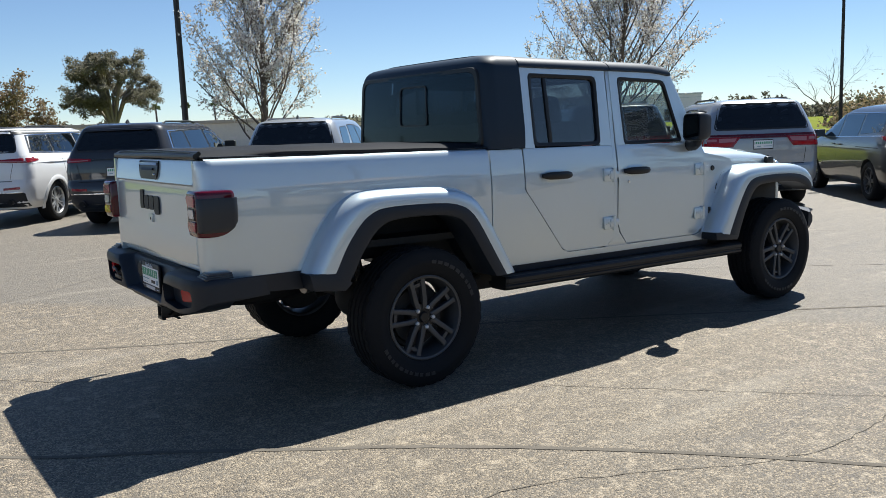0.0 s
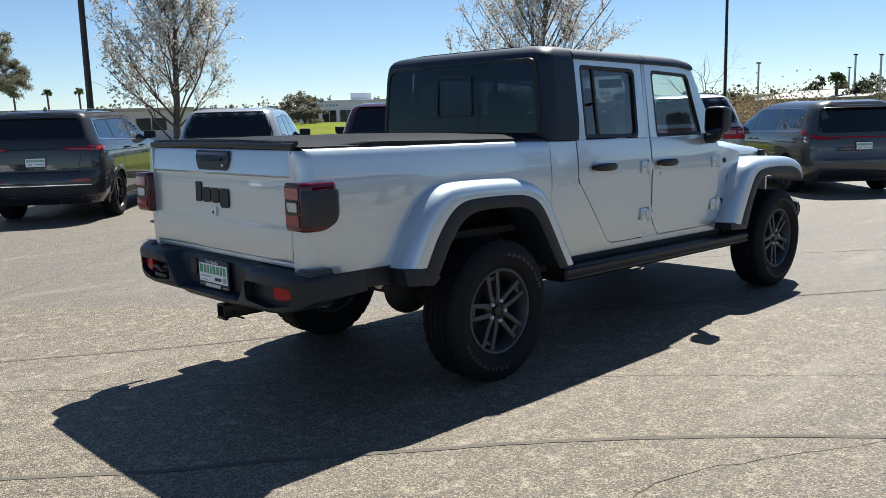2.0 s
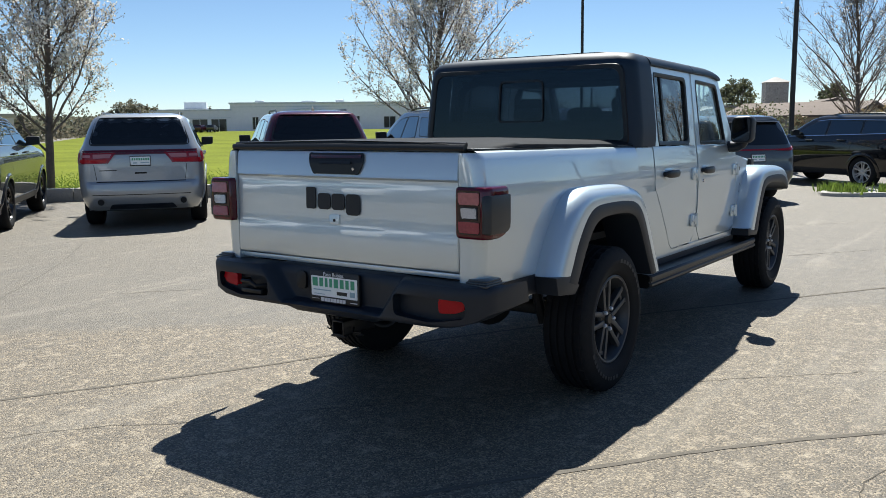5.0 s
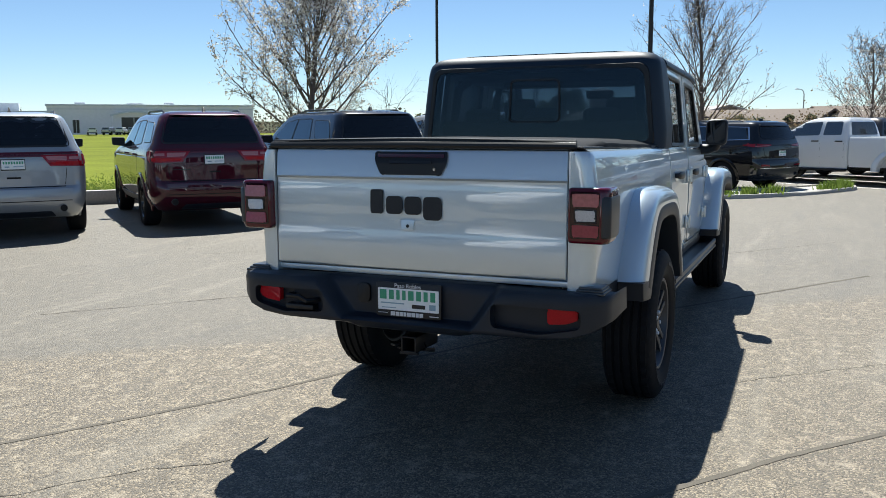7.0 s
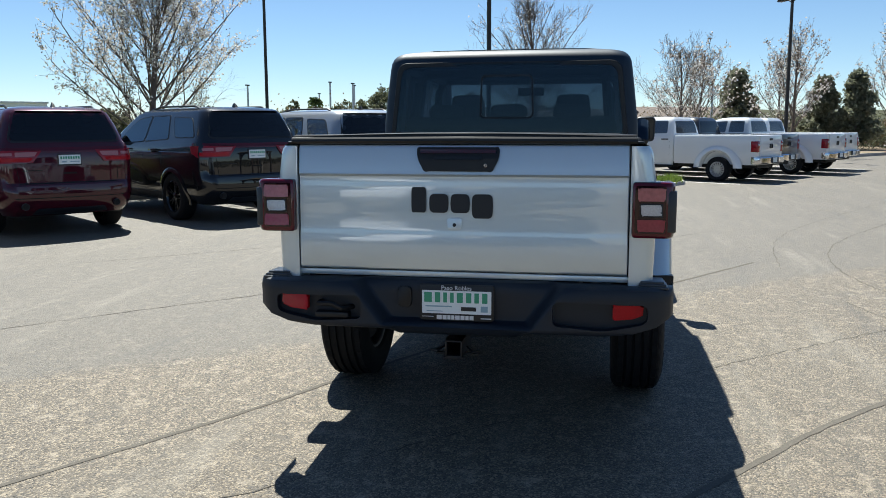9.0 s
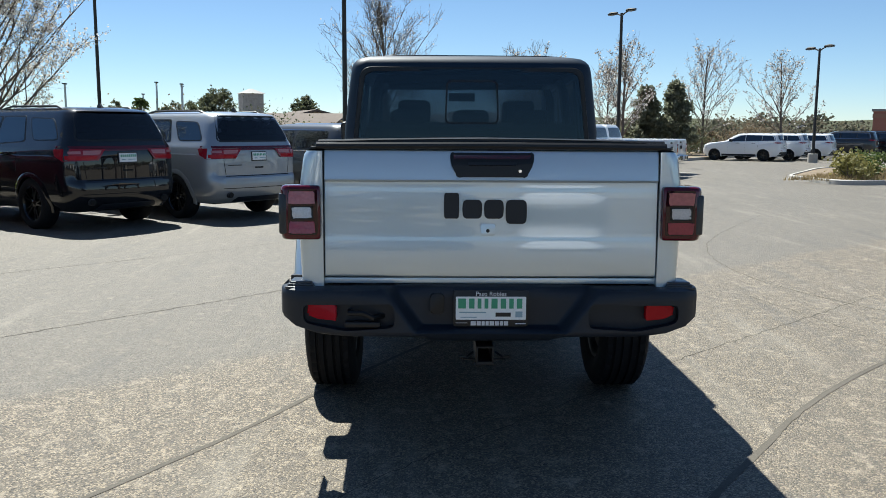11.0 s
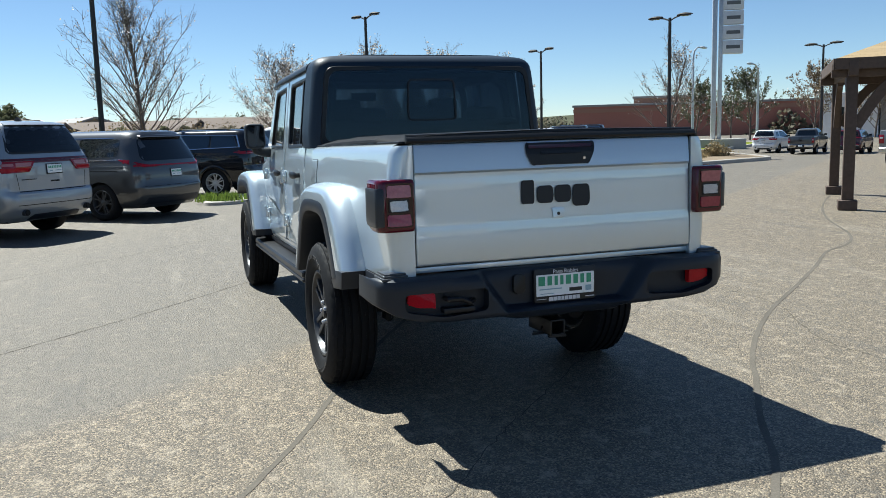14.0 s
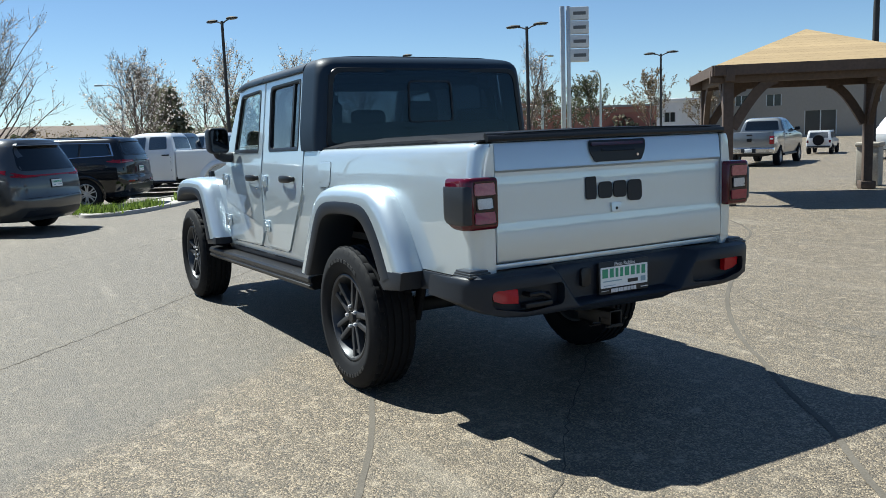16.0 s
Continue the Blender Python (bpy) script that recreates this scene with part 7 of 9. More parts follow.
for k in range(-30, 7):
    q = bmesh.new()
    a, c = rowpt(2 * k + 0.006, 4.7), rowpt(2 * k + 1.994, 4.7)
    m = Matrix.Translation((a.x, a.y, 0)) @ Matrix.Rotation(math.atan2(c.y - a.y, c.x - a.x), 4, "Z")
    box(q, 0, 1.988, 0, 0.2, -0.02, 0.27, 0.02, 2, m)
    if k == -30:
        kerb_root = thing("kerb", pose(0, 0, 0), "pale concrete kerb along a lawn", "kerb")
        tagged(kerb_root, kind="structure")
    part("kerb_stone", q, M_CONCRETE, kerb_root)


for k, (s_, col) in enumerate(((-5.6, P_DARKGREY), (-4.2, P_MAROON), (-2.9, P_BROWN), (3.4, P_WHITE), (4.9, P_LIGHTSILVER), (6.2, P_WHITE), (7.4, P_LIGHTSILVER), (8.8, P_WHITE), (23.6, P_WHITE), (25.0, P_WHITE), (26.3, P_LIGHTSILVER))):
    c = rowpt(s_, 84.0 + 0.3 * (k % 3), lawn_z(84.5) - 0.02)
    wagon(col, pose(c.x, c.y, c.z, 0, 0, 20 + 9 * (k % 4)) @ Matrix.Scale(0.52, 4), "car parked in a distant lot beyond a lawn", False, "cars beyond the lawn", 1.62)


def island(name, pts, fill, label, h=0.14, w=0.16):
    """A kerbed island: concrete rim, planted or paved inside."""
    cx, cy = sum(p[0] for p in pts) / len(pts), sum(p[1] for p in pts) / len(pts)
    ring = rpoly(pts, 0.8, 5)
    q = bmesh.new()

    def inset(d):
        out = []
        for x, y in ring:
            v = Vector((cx - x, cy - y))
            out.append((x + v.x / max(v.length, 0.1) * d, y + v.y / max(v.length, 0.1) * d))
        return out
    loft(q, [[Vector((x, y, z)) for x, y in inset(d)] for d, z in ((0.0, -0.02), (0.02, h - 0.02), (0.05, h), (w, h), (w + 0.01, h - 0.06))], True)
    solo(name + "_kerb", q, M_CONCRETE, "pale concrete kerb round " + label, "kerb", kind="structure")
    q = bmesh.new()
    q.faces.new([q.verts.new((x, y, h - 0.03)) for x, y in inset(w)])
    solo(name + "_bed", q, fill, label, "planting bed", kind="structure")


island("island_east", [(13.2, 0.7), (13.45, -0.35), (15.1, -1.75), (16.9, -2.65), (17.75, -2.6), (17.6, -1.9), (16.2, -1.0), (14.4, 0.6)], M_CONCRETE, "a small paved island with low plants", 0.08)
island("island_south", [(18.2, -11.0), (18.6, -12.8), (19.8, -17.0), (21.0, -20.5), (27.5, -23.0), (31.0, -20.0), (26.5, -14.0), (21.0, -10.6)], M_MULCH, "a planted island with dry grass and shrubs")
island("planting_strip", [(20.6, 2.6), (21.5, 0.9), (35.0, -11.0), (46.0, -20.0), (52.0, -16.0), (40.0, -4.0), (26.0, 6.0)], M_MULCH, "a mulched strip under trees")
island("far_verge", [(30.0, -24.5), (34.0, -29.5), (40.0, -36.0), (70.0, -42.0), (70.0, -34.0), (40.0, -27.0)], M_GRASS, "a green verge by the road")


# seams and cracks in the asphalt
def ribbon(pts, width, material, name, seed, jag=0.0, z=0.0024):
    rnd_ = random.Random(seed)
    line = []
    for (x0, y0), (x1, y1) in zip(pts, pts[1:]):
        n_ = max(2, int(math.hypot(x1 - x0, y1 - y0) / 0.06))
        for k in range(n_):
            t = k / n_
            line.append(Vector((x0 + (x1 - x0) * t, y0 + (y1 - y0) * t)))
    line.append(Vector(pts[-1]))
    line = [p + Vector((rnd_.uniform(-jag, jag), rnd_.uniform(-jag, jag))) for p in line]
    rows_ = []
    for i, p in enumerate(line):
        d = (line[min(i + 1, len(line) - 1)] - line[max(i - 1, 0)]).normalized()
        nrm = Vector((-d.y, d.x))
        w = width * (rnd_.uniform(0.5, 1.3) if jag > 0.005 else rnd_.uniform(0.9, 1.1)) / 2
        a, c = p + nrm * w, p - nrm * w
        rows_.append([Vector((a.x, a.y, z)), Vector((c.x, c.y, z))])
    q = bmesh.new()
    loft(q, rows_)
    return q


snake = refine([(11.0, -14.0), (8.6, -11.2), (6.59, -9.03), (5.0, -7.6), (3.6, -6.6), (2.9, -5.9), (2.5, -5.19), (1.9, -4.5), (1.075, -3.49), (0.45, -2.7), (-0.12, -2.09), (-0.6, -1.65), (-1.075, -1.29), (-1.55, -0.92), (-1.97, -0.64), (-2.33, -0.33), (-2.9, 0.15), (-4.0, 1.2)], 6)
solo("crack_sealant_seam", ribbon(snake, 0.034, M_TAR, "s", 1, 0.003), M_TAR, "dark wavy sealed seam across the asphalt", "seam", kind="structure")
CRACKS = [
    ([(-3.2, 2.6), (-1.90, 1.82), (-0.9, 1.22), (-0.06, 0.80), (1.5, -0.1), (4.6, -2.2)], 0.026),
    ([(-4.0, 2.4), (-2.16, 1.19), (-1.74, 0.76), (-1.1, 0.2), (0.537, -1.42), (1.328, -2.30), (2.6, -3.7)], 0.014),
    ([(0.2, 4.0), (1.448, 2.90), (2.5, 1.9), (3.543, 0.995), (5.4, -0.6), (7.2, -2.0)], 0.022),
    ([(3.4, 4.9), (5.0, 3.2), (7.5, 0.9), (9.6, -1.4)], 0.020),
    ([(2.0, 7.4), (0.4, 5.6), (-1.6, 3.9), (-3.8, 3.0)], 0.018),
    ([(1.2, -3.9), (3.4, -3.0), (6.2, -3.4), (10.0, -5.6)], 0.020),
    ([(4.2, -2.4), (7.4, -3.1), (13.0, -6.2)], 0.016),
    ([(4.0, -11.0), (1.6, -7.4), (0.4, -5.2), (-0.6, -4.2)], 0.02),
    ([(-2.0, -2.6), (-0.6, -2.3), (0.8, -2.9), (2.6, -2.6)], 0.012),
]
for i, (pts, w) in enumerate(CRACKS):
    solo("asphalt_crack", ribbon(refine(pts, 4), w * (0.42 if w < 0.025 else 1.15), M_CRACK, "c", 10 + i, 0.012 if w < 0.025 else 0.003, 0.0022), M_CRACK if w < 0.025 else M_TAR, "thin dark crack in the asphalt", "crack", kind="structure")

# painted stall lines under the pickups and the parked row
M_LINE = mat("worn_white_line_paint", (0.55, 0.54, 0.51), 0.8, grain=0.4, scale=30, var=0.3, vscale=4)
for k in range(5):
    q = bmesh.new()
    x, y = 17.6 + 1.95 * k, -2.9 - 1.25 * k
    m = Matrix.Translation((x, y, 0)) @ Matrix.Rotation(radians(57.8), 4, "Z")
    box(q, -1.2, 4.4, -0.05, 0.05, 0.0, 0.004, 0, 1, m)
    solo("stall_line", q, M_LINE, "worn white painted parking line", "line", "stall lines", "structure")

# ---- lamp poles
def lamp_pole(x, y, h, arms, width=0.14, turn=0.0, base=True, label="dark bronze car park lamp pole"):
    root = thing("lamp_pole", pose(x, y, 0, 0, 0, turn), label, "lamp pole", "lamp poles")
    q = bmesh.new()
    w0, w1 = width / 2, width / 2 * 0.72
    loft(q, [[Vector((a * w, c * w, z)) for a, c in ((-1, -0.7), (-0.7, -1), (0.7, -1), (1, -0.7), (1, 0.7), (0.7, 1), (-0.7, 1), (-1, 0.7))] for z, w in ((0.3, w0), (h, w1))], True, True)
    part("shaft", q, M_BRONZE, root)
    q = bmesh.new()
    lathe(q, [(0.0001, 0.42), (0.20, 0.42), (0.22, 0.40), (0.23, 0.0)], 20, "z")
    part("pedestal", q, M_CONCRETE, root)
    for k in range(arms):
        s = 1 if k == 0 else -1
        q = bmesh.new()
        tube(q, [(0, 0, h - 0.12), (s * 0.25, 0, h - 0.02), (s * 0.5, 0, h + 0.03)], 0.03, 8)
        rows_ = []
        for t, w, th in ((0.35, 0.04, 0.03), (0.5, 0.13, 0.05), (0.75, 0.17, 0.06), (1.0, 0.10, 0.03), (1.04, 0.05, 0.02)):
            zc = h + 0.02 + 0.05 * math.sin(t * 2.4)
            rows_.append([Vector((s * t, w * math.cos(a), zc + th * math.sin(a))) for a in [2 * math.pi * j / 10 for j in range(10)]])
        loft(q, rows_, True, True)
        hd = part("lamp_head", q, M_BRONZE, root)
        q = bmesh.new()
        box(q, min(s * 0.55, s * 0.95), max(s * 0.55, s * 0.95), -0.10, 0.10, h - 0.005, h + 0.02, 0.005)
        part("lens", q, M_LAMPGLASS, hd)


lamp_pole(4.15, 15.25, 8.5, 2, 0.125, 20)
lamp_pole(29.0, 13.2, 8.5, 2, 0.125, 40)
lamp_pole(20.3, 2.75, 8.5, 2, 0.125, 30)
lamp_pole(32.5, -7.95, 6.45, 2, 0.135, 20)
lamp_pole(35.35, -17.9, 5.3, 2, 0.12, 10)
lamp_pole(25.3, -18.75, 5.68, 2, 0.135, 20)
lamp_pole(31.4, -32.4, 5.35, 2, 0.12, 20)
lamp_pole(13.1, -24.0, 8.0, 2, 0.20, -40)
lamp_pole(-54.6, 50.5, 6.5, 2, 0.2, 45)
lamp_pole(-66.0, -34.0, 6.5, 2, 0.2, -60)
lamp_pole(-78.0, 80.0, 6.5, 1, 0.2, 45)


def street_lamp(x, y, h, turn):
    root = thing("street_lamp", pose(x, y, 0, 0, 0, turn), "grey steel street lamp with a curved arm", "street lamp", "street lamps")
    q = bmesh.new()
    tube(q, [(0, 0, 0), (0, 0, h * 0.5), (0, 0, h - 0.6), (0.15, 0, h - 0.25), (0.6, 0, h - 0.03), (1.3, 0, h)], [0.10, 0.08, 0.06, 0.05, 0.04, 0.035], 8)
    part("mast", q, M_GALV, root)
    q = bmesh.new()
    box(q, 1.2, 1.75, -0.13, 0.13, h - 0.06, h + 0.06, 0.04)
    part("lamp_head", q, M_GALV, root)


street_lamp(40.1, -30.6, 6.1, -60)
street_lamp(41.3, -36.5, 5.1, 120)
street_lamp(104.0, -0.4, 5.6, 150)
street_lamp(58.0, -8.0, 5.4, 60)
for x, y, h in ((81.8, 25.1, 5.6), (71.9, 22.3, 5.3), (68.6, 31.2, 5.1), (89.9, 31.7, 5.1), (75.0, 25.5, 5.6)):
    root = thing("utility_pole", pose(x, y, 0), "thin grey pole far behind the car park", "pole", "far poles")
    q = bmesh.new()
    tube(q, [(0, 0, 0), (0, 0, h)], [0.11, 0.08], 6)
    part("shaft", q, M_GALV, root)
    q = bmesh.new()
    box(q, -0.3, 0.3, -0.1, 0.1, h - 0.05, h + 0.06, 0.02)
    part("lamp_head", q, M_BRONZE, root)

# ---- timber pavilion
PU, PV, P1 = Vector((0.76, -0.65)).normalized(), Vector((-0.65, -0.76)).normalized(), Vector((5.81, -8.77))
SIDE = 3.15
pav_m = Matrix(((PU.x, -PV.x, 0, P1.x), (PU.y, -PV.y, 0, P1.y), (0, 0, 1, 0), (0, 0, 0, 1)))
pav = thing("pavilion", pav_m, "open timber pavilion with dark posts and tan shingle roof", "pavilion")
# local: x along the eave, y towards -PV, so the square runs to y = -SIDE
for px, py in ((0, 0), (SIDE, 0), (0, -SIDE), (SIDE, -SIDE)):
    q = bmesh.new()
    box(q, px - 0.085, px + 0.085, py - 0.085, py + 0.085, 0.0, 2.16, 0.012)
    post = part("post", q, M_POSTWOOD, pav)
    q = bmesh.new()
    box(q, px - 0.14, px + 0.14, py - 0.14, py + 0.14, 0.0, 0.16, 0.012)
    part("post_foot", q, M_POSTWOOD, post)
    for ax in (0, 1):
        q = bmesh.new()
        d = Vector((1 if px == 0 else -1, 0, 0)) if ax == 0 else Vector((0, -1 if py == 0 else 1, 0))
        c0 = Vector((px, py, 0))
        rows_ = []
        for k in range(7):
            t = k / 6
            p = c0 + d * (0.08 + 0.72 * t) + Vector((0, 0, 1.32 + 0.80 * math.sin(t * math.pi / 2)))
            tang = (d * 0.72 + Vector((0, 0, 0.80 * math.cos(t * math.pi / 2) * math.pi / 2))).normalized()
            side_ = Vector((0, 0, 1)).cross(d).normalized()
            up_ = tang.cross(side_).normalized()
            rows_.append([p + side_ * a * 0.05 + up_ * c * 0.08 for a, c in ((-1, -1), (1, -1), (1, 1), (-1, 1))])
        loft(q, rows_, True, True)
        part("curved_brace", q, M_POSTWOOD, post)
for y in (0, -SIDE):
    q = bmesh.new()
    box(q, -0.30, SIDE + 0.30, y - 0.07, y + 0.07, 2.10, 2.32, 0.01)
    part("beam", q, M_POSTWOOD, pav)
for x in (0, SIDE):
    q = bmesh.new()
    box(q, x - 0.07, x + 0.07, -SIDE - 0.30, 0.30, 2.085, 2.30, 0.01)
    part("beam", q, M_POSTWOOD, pav)
OV, ZE, ZP = 0.26, 2.40, 3.10
c = SIDE / 2
ex0, ex1, ey0, ey1 = -OV, SIDE + OV, -SIDE - OV, OV
corners = [(ex0, ey1), (ex1, ey1), (ex1, ey0), (ex0, ey0)]
for i in range(4):
    (x0, y0), (x1, y1) = corners[i], corners[(i + 1) % 4]
    q = bmesh.new()
    a, b_, top_ = Vector((x0, y0, ZE - 0.06)), Vector((x1, y1, ZE - 0.06)), Vector((c, -c, ZP - 0.06))
    vs = [q.verts.new(v) for v in (a, b_, top_, a - Vector((0, 0, 0.04)), b_ - Vector((0, 0, 0.04)), top_ - Vector((0, 0, 0.04)))]
    for f in ((0, 1, 2), (3, 5, 4), (0, 3, 4, 1), (1, 4, 5, 2), (2, 5, 3, 0)):
        q.faces.new([vs[k] for k in f])
    roof_ = part("roof_side", q, M_POSTWOOD, pav)
    q = bmesh.new()
    o = Vector(((x0 + x1) / 2 - c, (y0 + y1) / 2 + c, 0)).normalized()
    loft(q, [[Vector((x, y, z)) + o * d for d, z in ((0.0, ZE - 0.20), (0.03, ZE - 0.20), (0.03, ZE - 0.03), (0.0, ZE - 0.03))] for x, y in ((x0, y0), (x1, y1))], True, True)
    part("fascia", q, M_POSTWOOD, roof_)
    # courses of shingles
    n_ = 14
    for k in range(n_):
        t0, t1 = k / n_, (k + 1.12) / n_
        q = bmesh.new()
        t1 = min(t1, 0.995)
        pa, pb = a.lerp(top_, t0), b_.lerp(top_, t0)
        pc, pd = b_.lerp(top_, t1), a.lerp(top_, t1)
        lift0, lift1 = Vector((0, 0, 0.0248)), Vector((0, 0, 0.024))
        vs = [q.verts.new(v) for v in (pa + lift0, pb + lift0, pc + lift1, pd + lift1, pa + Vector((0, 0, 0.0236)), pb + Vector((0, 0, 0.0236)))]
        q.faces.new((vs[0], vs[1], vs[2], vs[3]))
        q.faces.new((vs[4], vs[5], vs[1], vs[0]))
        part("shingle_course", q, M_SHINGLE, roof_)
q = bmesh.new()
box(q, c - 0.02, c + 0.02, -SIDE, 0, 2.2, 2.32)
part("tie_beam", q, M_POSTWOOD, pav)
M_BIN = mat("tan_speckled_bin", (0.36, 0.33, 0.28), 0.85, grain=0.4, scale=40, var=0.15)
root = thing("litter_bin", pose(6.62, -14.0, 0, 0, 0, 20), "square tan stone litter bin beside a timber post", "litter bin")
q = bmesh.new()
box(q, -0.22, 0.22, -0.22, 0.22, 0.0, 0.82, 0.03)
part("bin_body", q, M_BIN, root)
q = bmesh.new()
box(q, -0.245, 0.245, -0.245, 0.245, 0.82, 0.91, 0.03)
part("bin_lid", q, M_BIN, root)

# ---- pylon sign with plain panels
sign = thing("pylon_sign", pose(33.9, -27.8, 0, 0, 0, -30), "tall silver pylon sign with four grey panels", "sign")
for y, hw in ((-0.02, 0.10), (0.30, 0.12)):
    q = bmesh.new()
    box(q, -0.14, 0.14, y - hw, y + hw, 0, 8.1, 0.03)
    part("column", q, M_GALV, sign)
M_SIGN = mat("pale_grey_sign_panel", (0.58, 0.61, 0.64), 0.4, grain=0.1, scale=10, var=0.1)
M_SIGNINK = mat("grey_print", (0.10, 0.11, 0.12), 0.5)
for k in range(4):
    q = bmesh.new()
    z0 = 5.05 + 0.76 * k
    box(q, -0.2, 0.2, -1.15, -0.10, z0, z0 + 0.70, 0.03)
    pn = part("sign_panel", q, M_SIGN, sign)
    q = bmesh.new()
    box(q, -0.206, 0.206, -0.98, -0.28, z0 + 0.26, z0 + 0.44)
    part("plain_bar", q, M_SIGNINK, pn)
q = bmesh.new()
box(q, -0.9, 0.9, -1.3, 1.1, 0, 0.55, 0.03)
part("plinth", q, M_CONCRETE, sign)

# ---- buildings
M_WHITEWALL = mat("white_metal_wall", (0.80, 0.80, 0.82), 0.6, grain=0.08, scale=3, var=0.08, vscale=0.2)
M_TANWALL = mat("tan_block_wall", (0.42, 0.37, 0.29), 0.85, grain=0.2, scale=4, var=0.15, vscale=0.3)
M_BRICKRED = mat("red_brick_store_wall", (0.32, 0.135, 0.10), 0.85, grain=0.25, scale=8, var=0.15, vscale=0.2)
M_BEIGE = mat("beige_stucco", (0.40, 0.36, 0.29), 0.9, grain=0.1, scale=6, var=0.1, vscale=0.3)
M_ROOFGREY = mat("grey_roof_sheet", (0.25, 0.24, 0.23), 0.7, grain=0.15, scale=5, var=0.15, vscale=0.4)
M_ROOFBROWN = mat("brown_roof_shingle", (0.13, 0.10, 0.08), 0.9, grain=0.3, scale=8, var=0.2)
M_WOODGREY = mat("weathered_grey_boards", (0.42, 0.38, 0.34), 0.9, grain=0.3, scale=6, var=0.25)
M_WINDARK = mat("dark_window", (0.02, 0.025, 0.03), 0.1)


def shed(name, p0, p1, depth, h, wall, roof, label, windows=(), band=None, parapet=0.25, base=0.0):
    """A long low building from p0 to p1 (its face), running back by depth. windows: (along, width, z0, z1)."""
    a, c = Vector(p0), Vector(p1)
    L = (c - a).length
    m = Matrix.Translation((a.x, a.y, base)) @ Matrix.Rotation(math.atan2(c.y - a.y, c.x - a.x), 4, "Z")
    root = thing(name, m, label, "building", "buildings")
    q = bmesh.new()
    box(q, 0, L, 0, depth, -1.0, h, 0.0)
    cc = bmesh.new()
    for w0, ww, z0, z1 in windows:
        box(cc, w0, w0 + ww, -0.5, 0.35, z0, z1)
    if windows:
        q = cut(q, cc)
    else:
        cc.free()
    part("wall", q, wall, root)
    q = bmesh.new()
    box(q, -0.15, L + 0.15, -0.15, depth + 0.15, h, h + parapet, 0.03)
    part("roof", q, roof, root)
    for w0, ww, z0, z1 in windows:
        q = bmesh.new()
        box(q, w0, w0 + ww, 0.20, 0.24, z0, z1)
        wn = part("window", q, M_WINDARK, root)
        for fx in (w0, w0 + ww - 0.08, w0 + ww / 2 - 0.04):
            q = bmesh.new()
            box(q, fx, fx + 0.08, 0.12, 0.20, z0, z1)
            part("mullion", q, M_GALV, wn)
    if band:
        z0, z1, bm_ = band
        q = bmesh.new()
        box(q, -0.05, L + 0.05, -0.06, -0.004, z0, z1)
        part("wall_band", q, bm_, root)
    return root


M_FASCIA = mat("pale_grey_fascia", (0.62, 0.66, 0.70), 0.6, grain=0.1, scale=3, var=0.1)
show = shed("showroom", (58.7, 87.1), (67.4, 78.9), 18, 3.35, M_WHITEWALL, M_FASCIA, "white car showroom with a columned glass front", [(0.6 + 2.25 * k, 1.9, 0.6, 2.3) for k in range(5)], (2.42, 2.50, M_FASCIA), 0.2)
q = bmesh.new()
box(q, 6.2, 8.9, 4.0, 6.5, 3.55, 4.5, 0.05)
part("roof_unit", q, M_FASCIA, show)
for k in range(6):
    q = bmesh.new()
    box(q, 2.6 + 0.42 * k, 2.9 + 0.42 * k, -0.06, -0.02, 2.78, 3.05, 0.01)
    part("sign_bar", q, M_BLUEGREY, show)
hall = shed("commercial_hall", (67.4, 78.9), (84.6, 62.9), 26, 4.1, M_WHITEWALL, M_FASCIA, "white commercial hall with an arched glass entrance", [(7.9, 2.9, 0.6, 2.8), (2.6, 0.8, 1.0, 2.5), (15.2, 0.8, 1.0, 2.5), (19.0, 1.6, 1.0, 2.4)], (3.72, 3.80, M_FASCIA), 0.22)
q = bmesh.new()
rr = []
for k in range(13):
    u = -1 + k / 6
    top = 3.55 - 0.42 * u * u
    rr.append([Vector((9.35 + 2.6 * u, y, top - dz)) for y, dz in ((-0.5, 0.0), (-0.5, 0.22), (0.05, 0.22), (0.05, 0.0))])
loft(q, rr, True, True)
part("entrance_arch", q, M_FASCIA, hall)
for x in (6.8, 11.75):
    q = bmesh.new()
    box(q, x, x + 0.16, -0.48, -0.32, -0.5, 3.0, 0.02)
    part("arch_column", q, M_WHITEWALL, hall)
for x, w, h in ((3.0, 1.2, 0.35), (9.0, 1.8, 0.28), (13.5, 1.0, 0.4)):
    q = bmesh.new()
    box(q, x, x + w, 5.0, 6.6, 4.3, 4.32 + h, 0.04)
    part("roof_unit", q, M_FASCIA, hall)
shed("warehouse", (6.0, 71.0), (31.0, 62.0), 14, 2.35, mat("pale_stucco", (0.70, 0.66, 0.60), 0.9, grain=0.1, scale=4, var=0.1, vscale=0.2), mat("pale_tan_roof", (0.46, 0.41, 0.35), 0.8, grain=0.15, scale=4, var=0.1), "long pale low warehouse with a tan roof", [(4 + 9 * k, 2.5, 0.8, 1.8) for k in range(3)], None, 0.3)
shed("brick_store", (83.5, -45.7), (66.0, -72.0), 30, 3.55, M_BRICKRED, M_ROOFGREY, "long red brick store", (), (2.9, 3.3, mat("brown_band", (0.30, 0.16, 0.11), 0.8)))
shed("brick_store_raised_block", (84.0, -54.0), (79.0, -61.5), 10, 4.5, mat("brown_stucco", (0.30, 0.17, 0.12), 0.9), M_ROOFGREY, "raised brown block of a store")
M_STUCCO = mat("grey_beige_stucco", (0.27, 0.255, 0.23), 0.9, grain=0.1, scale=6, var=0.1, vscale=0.3)
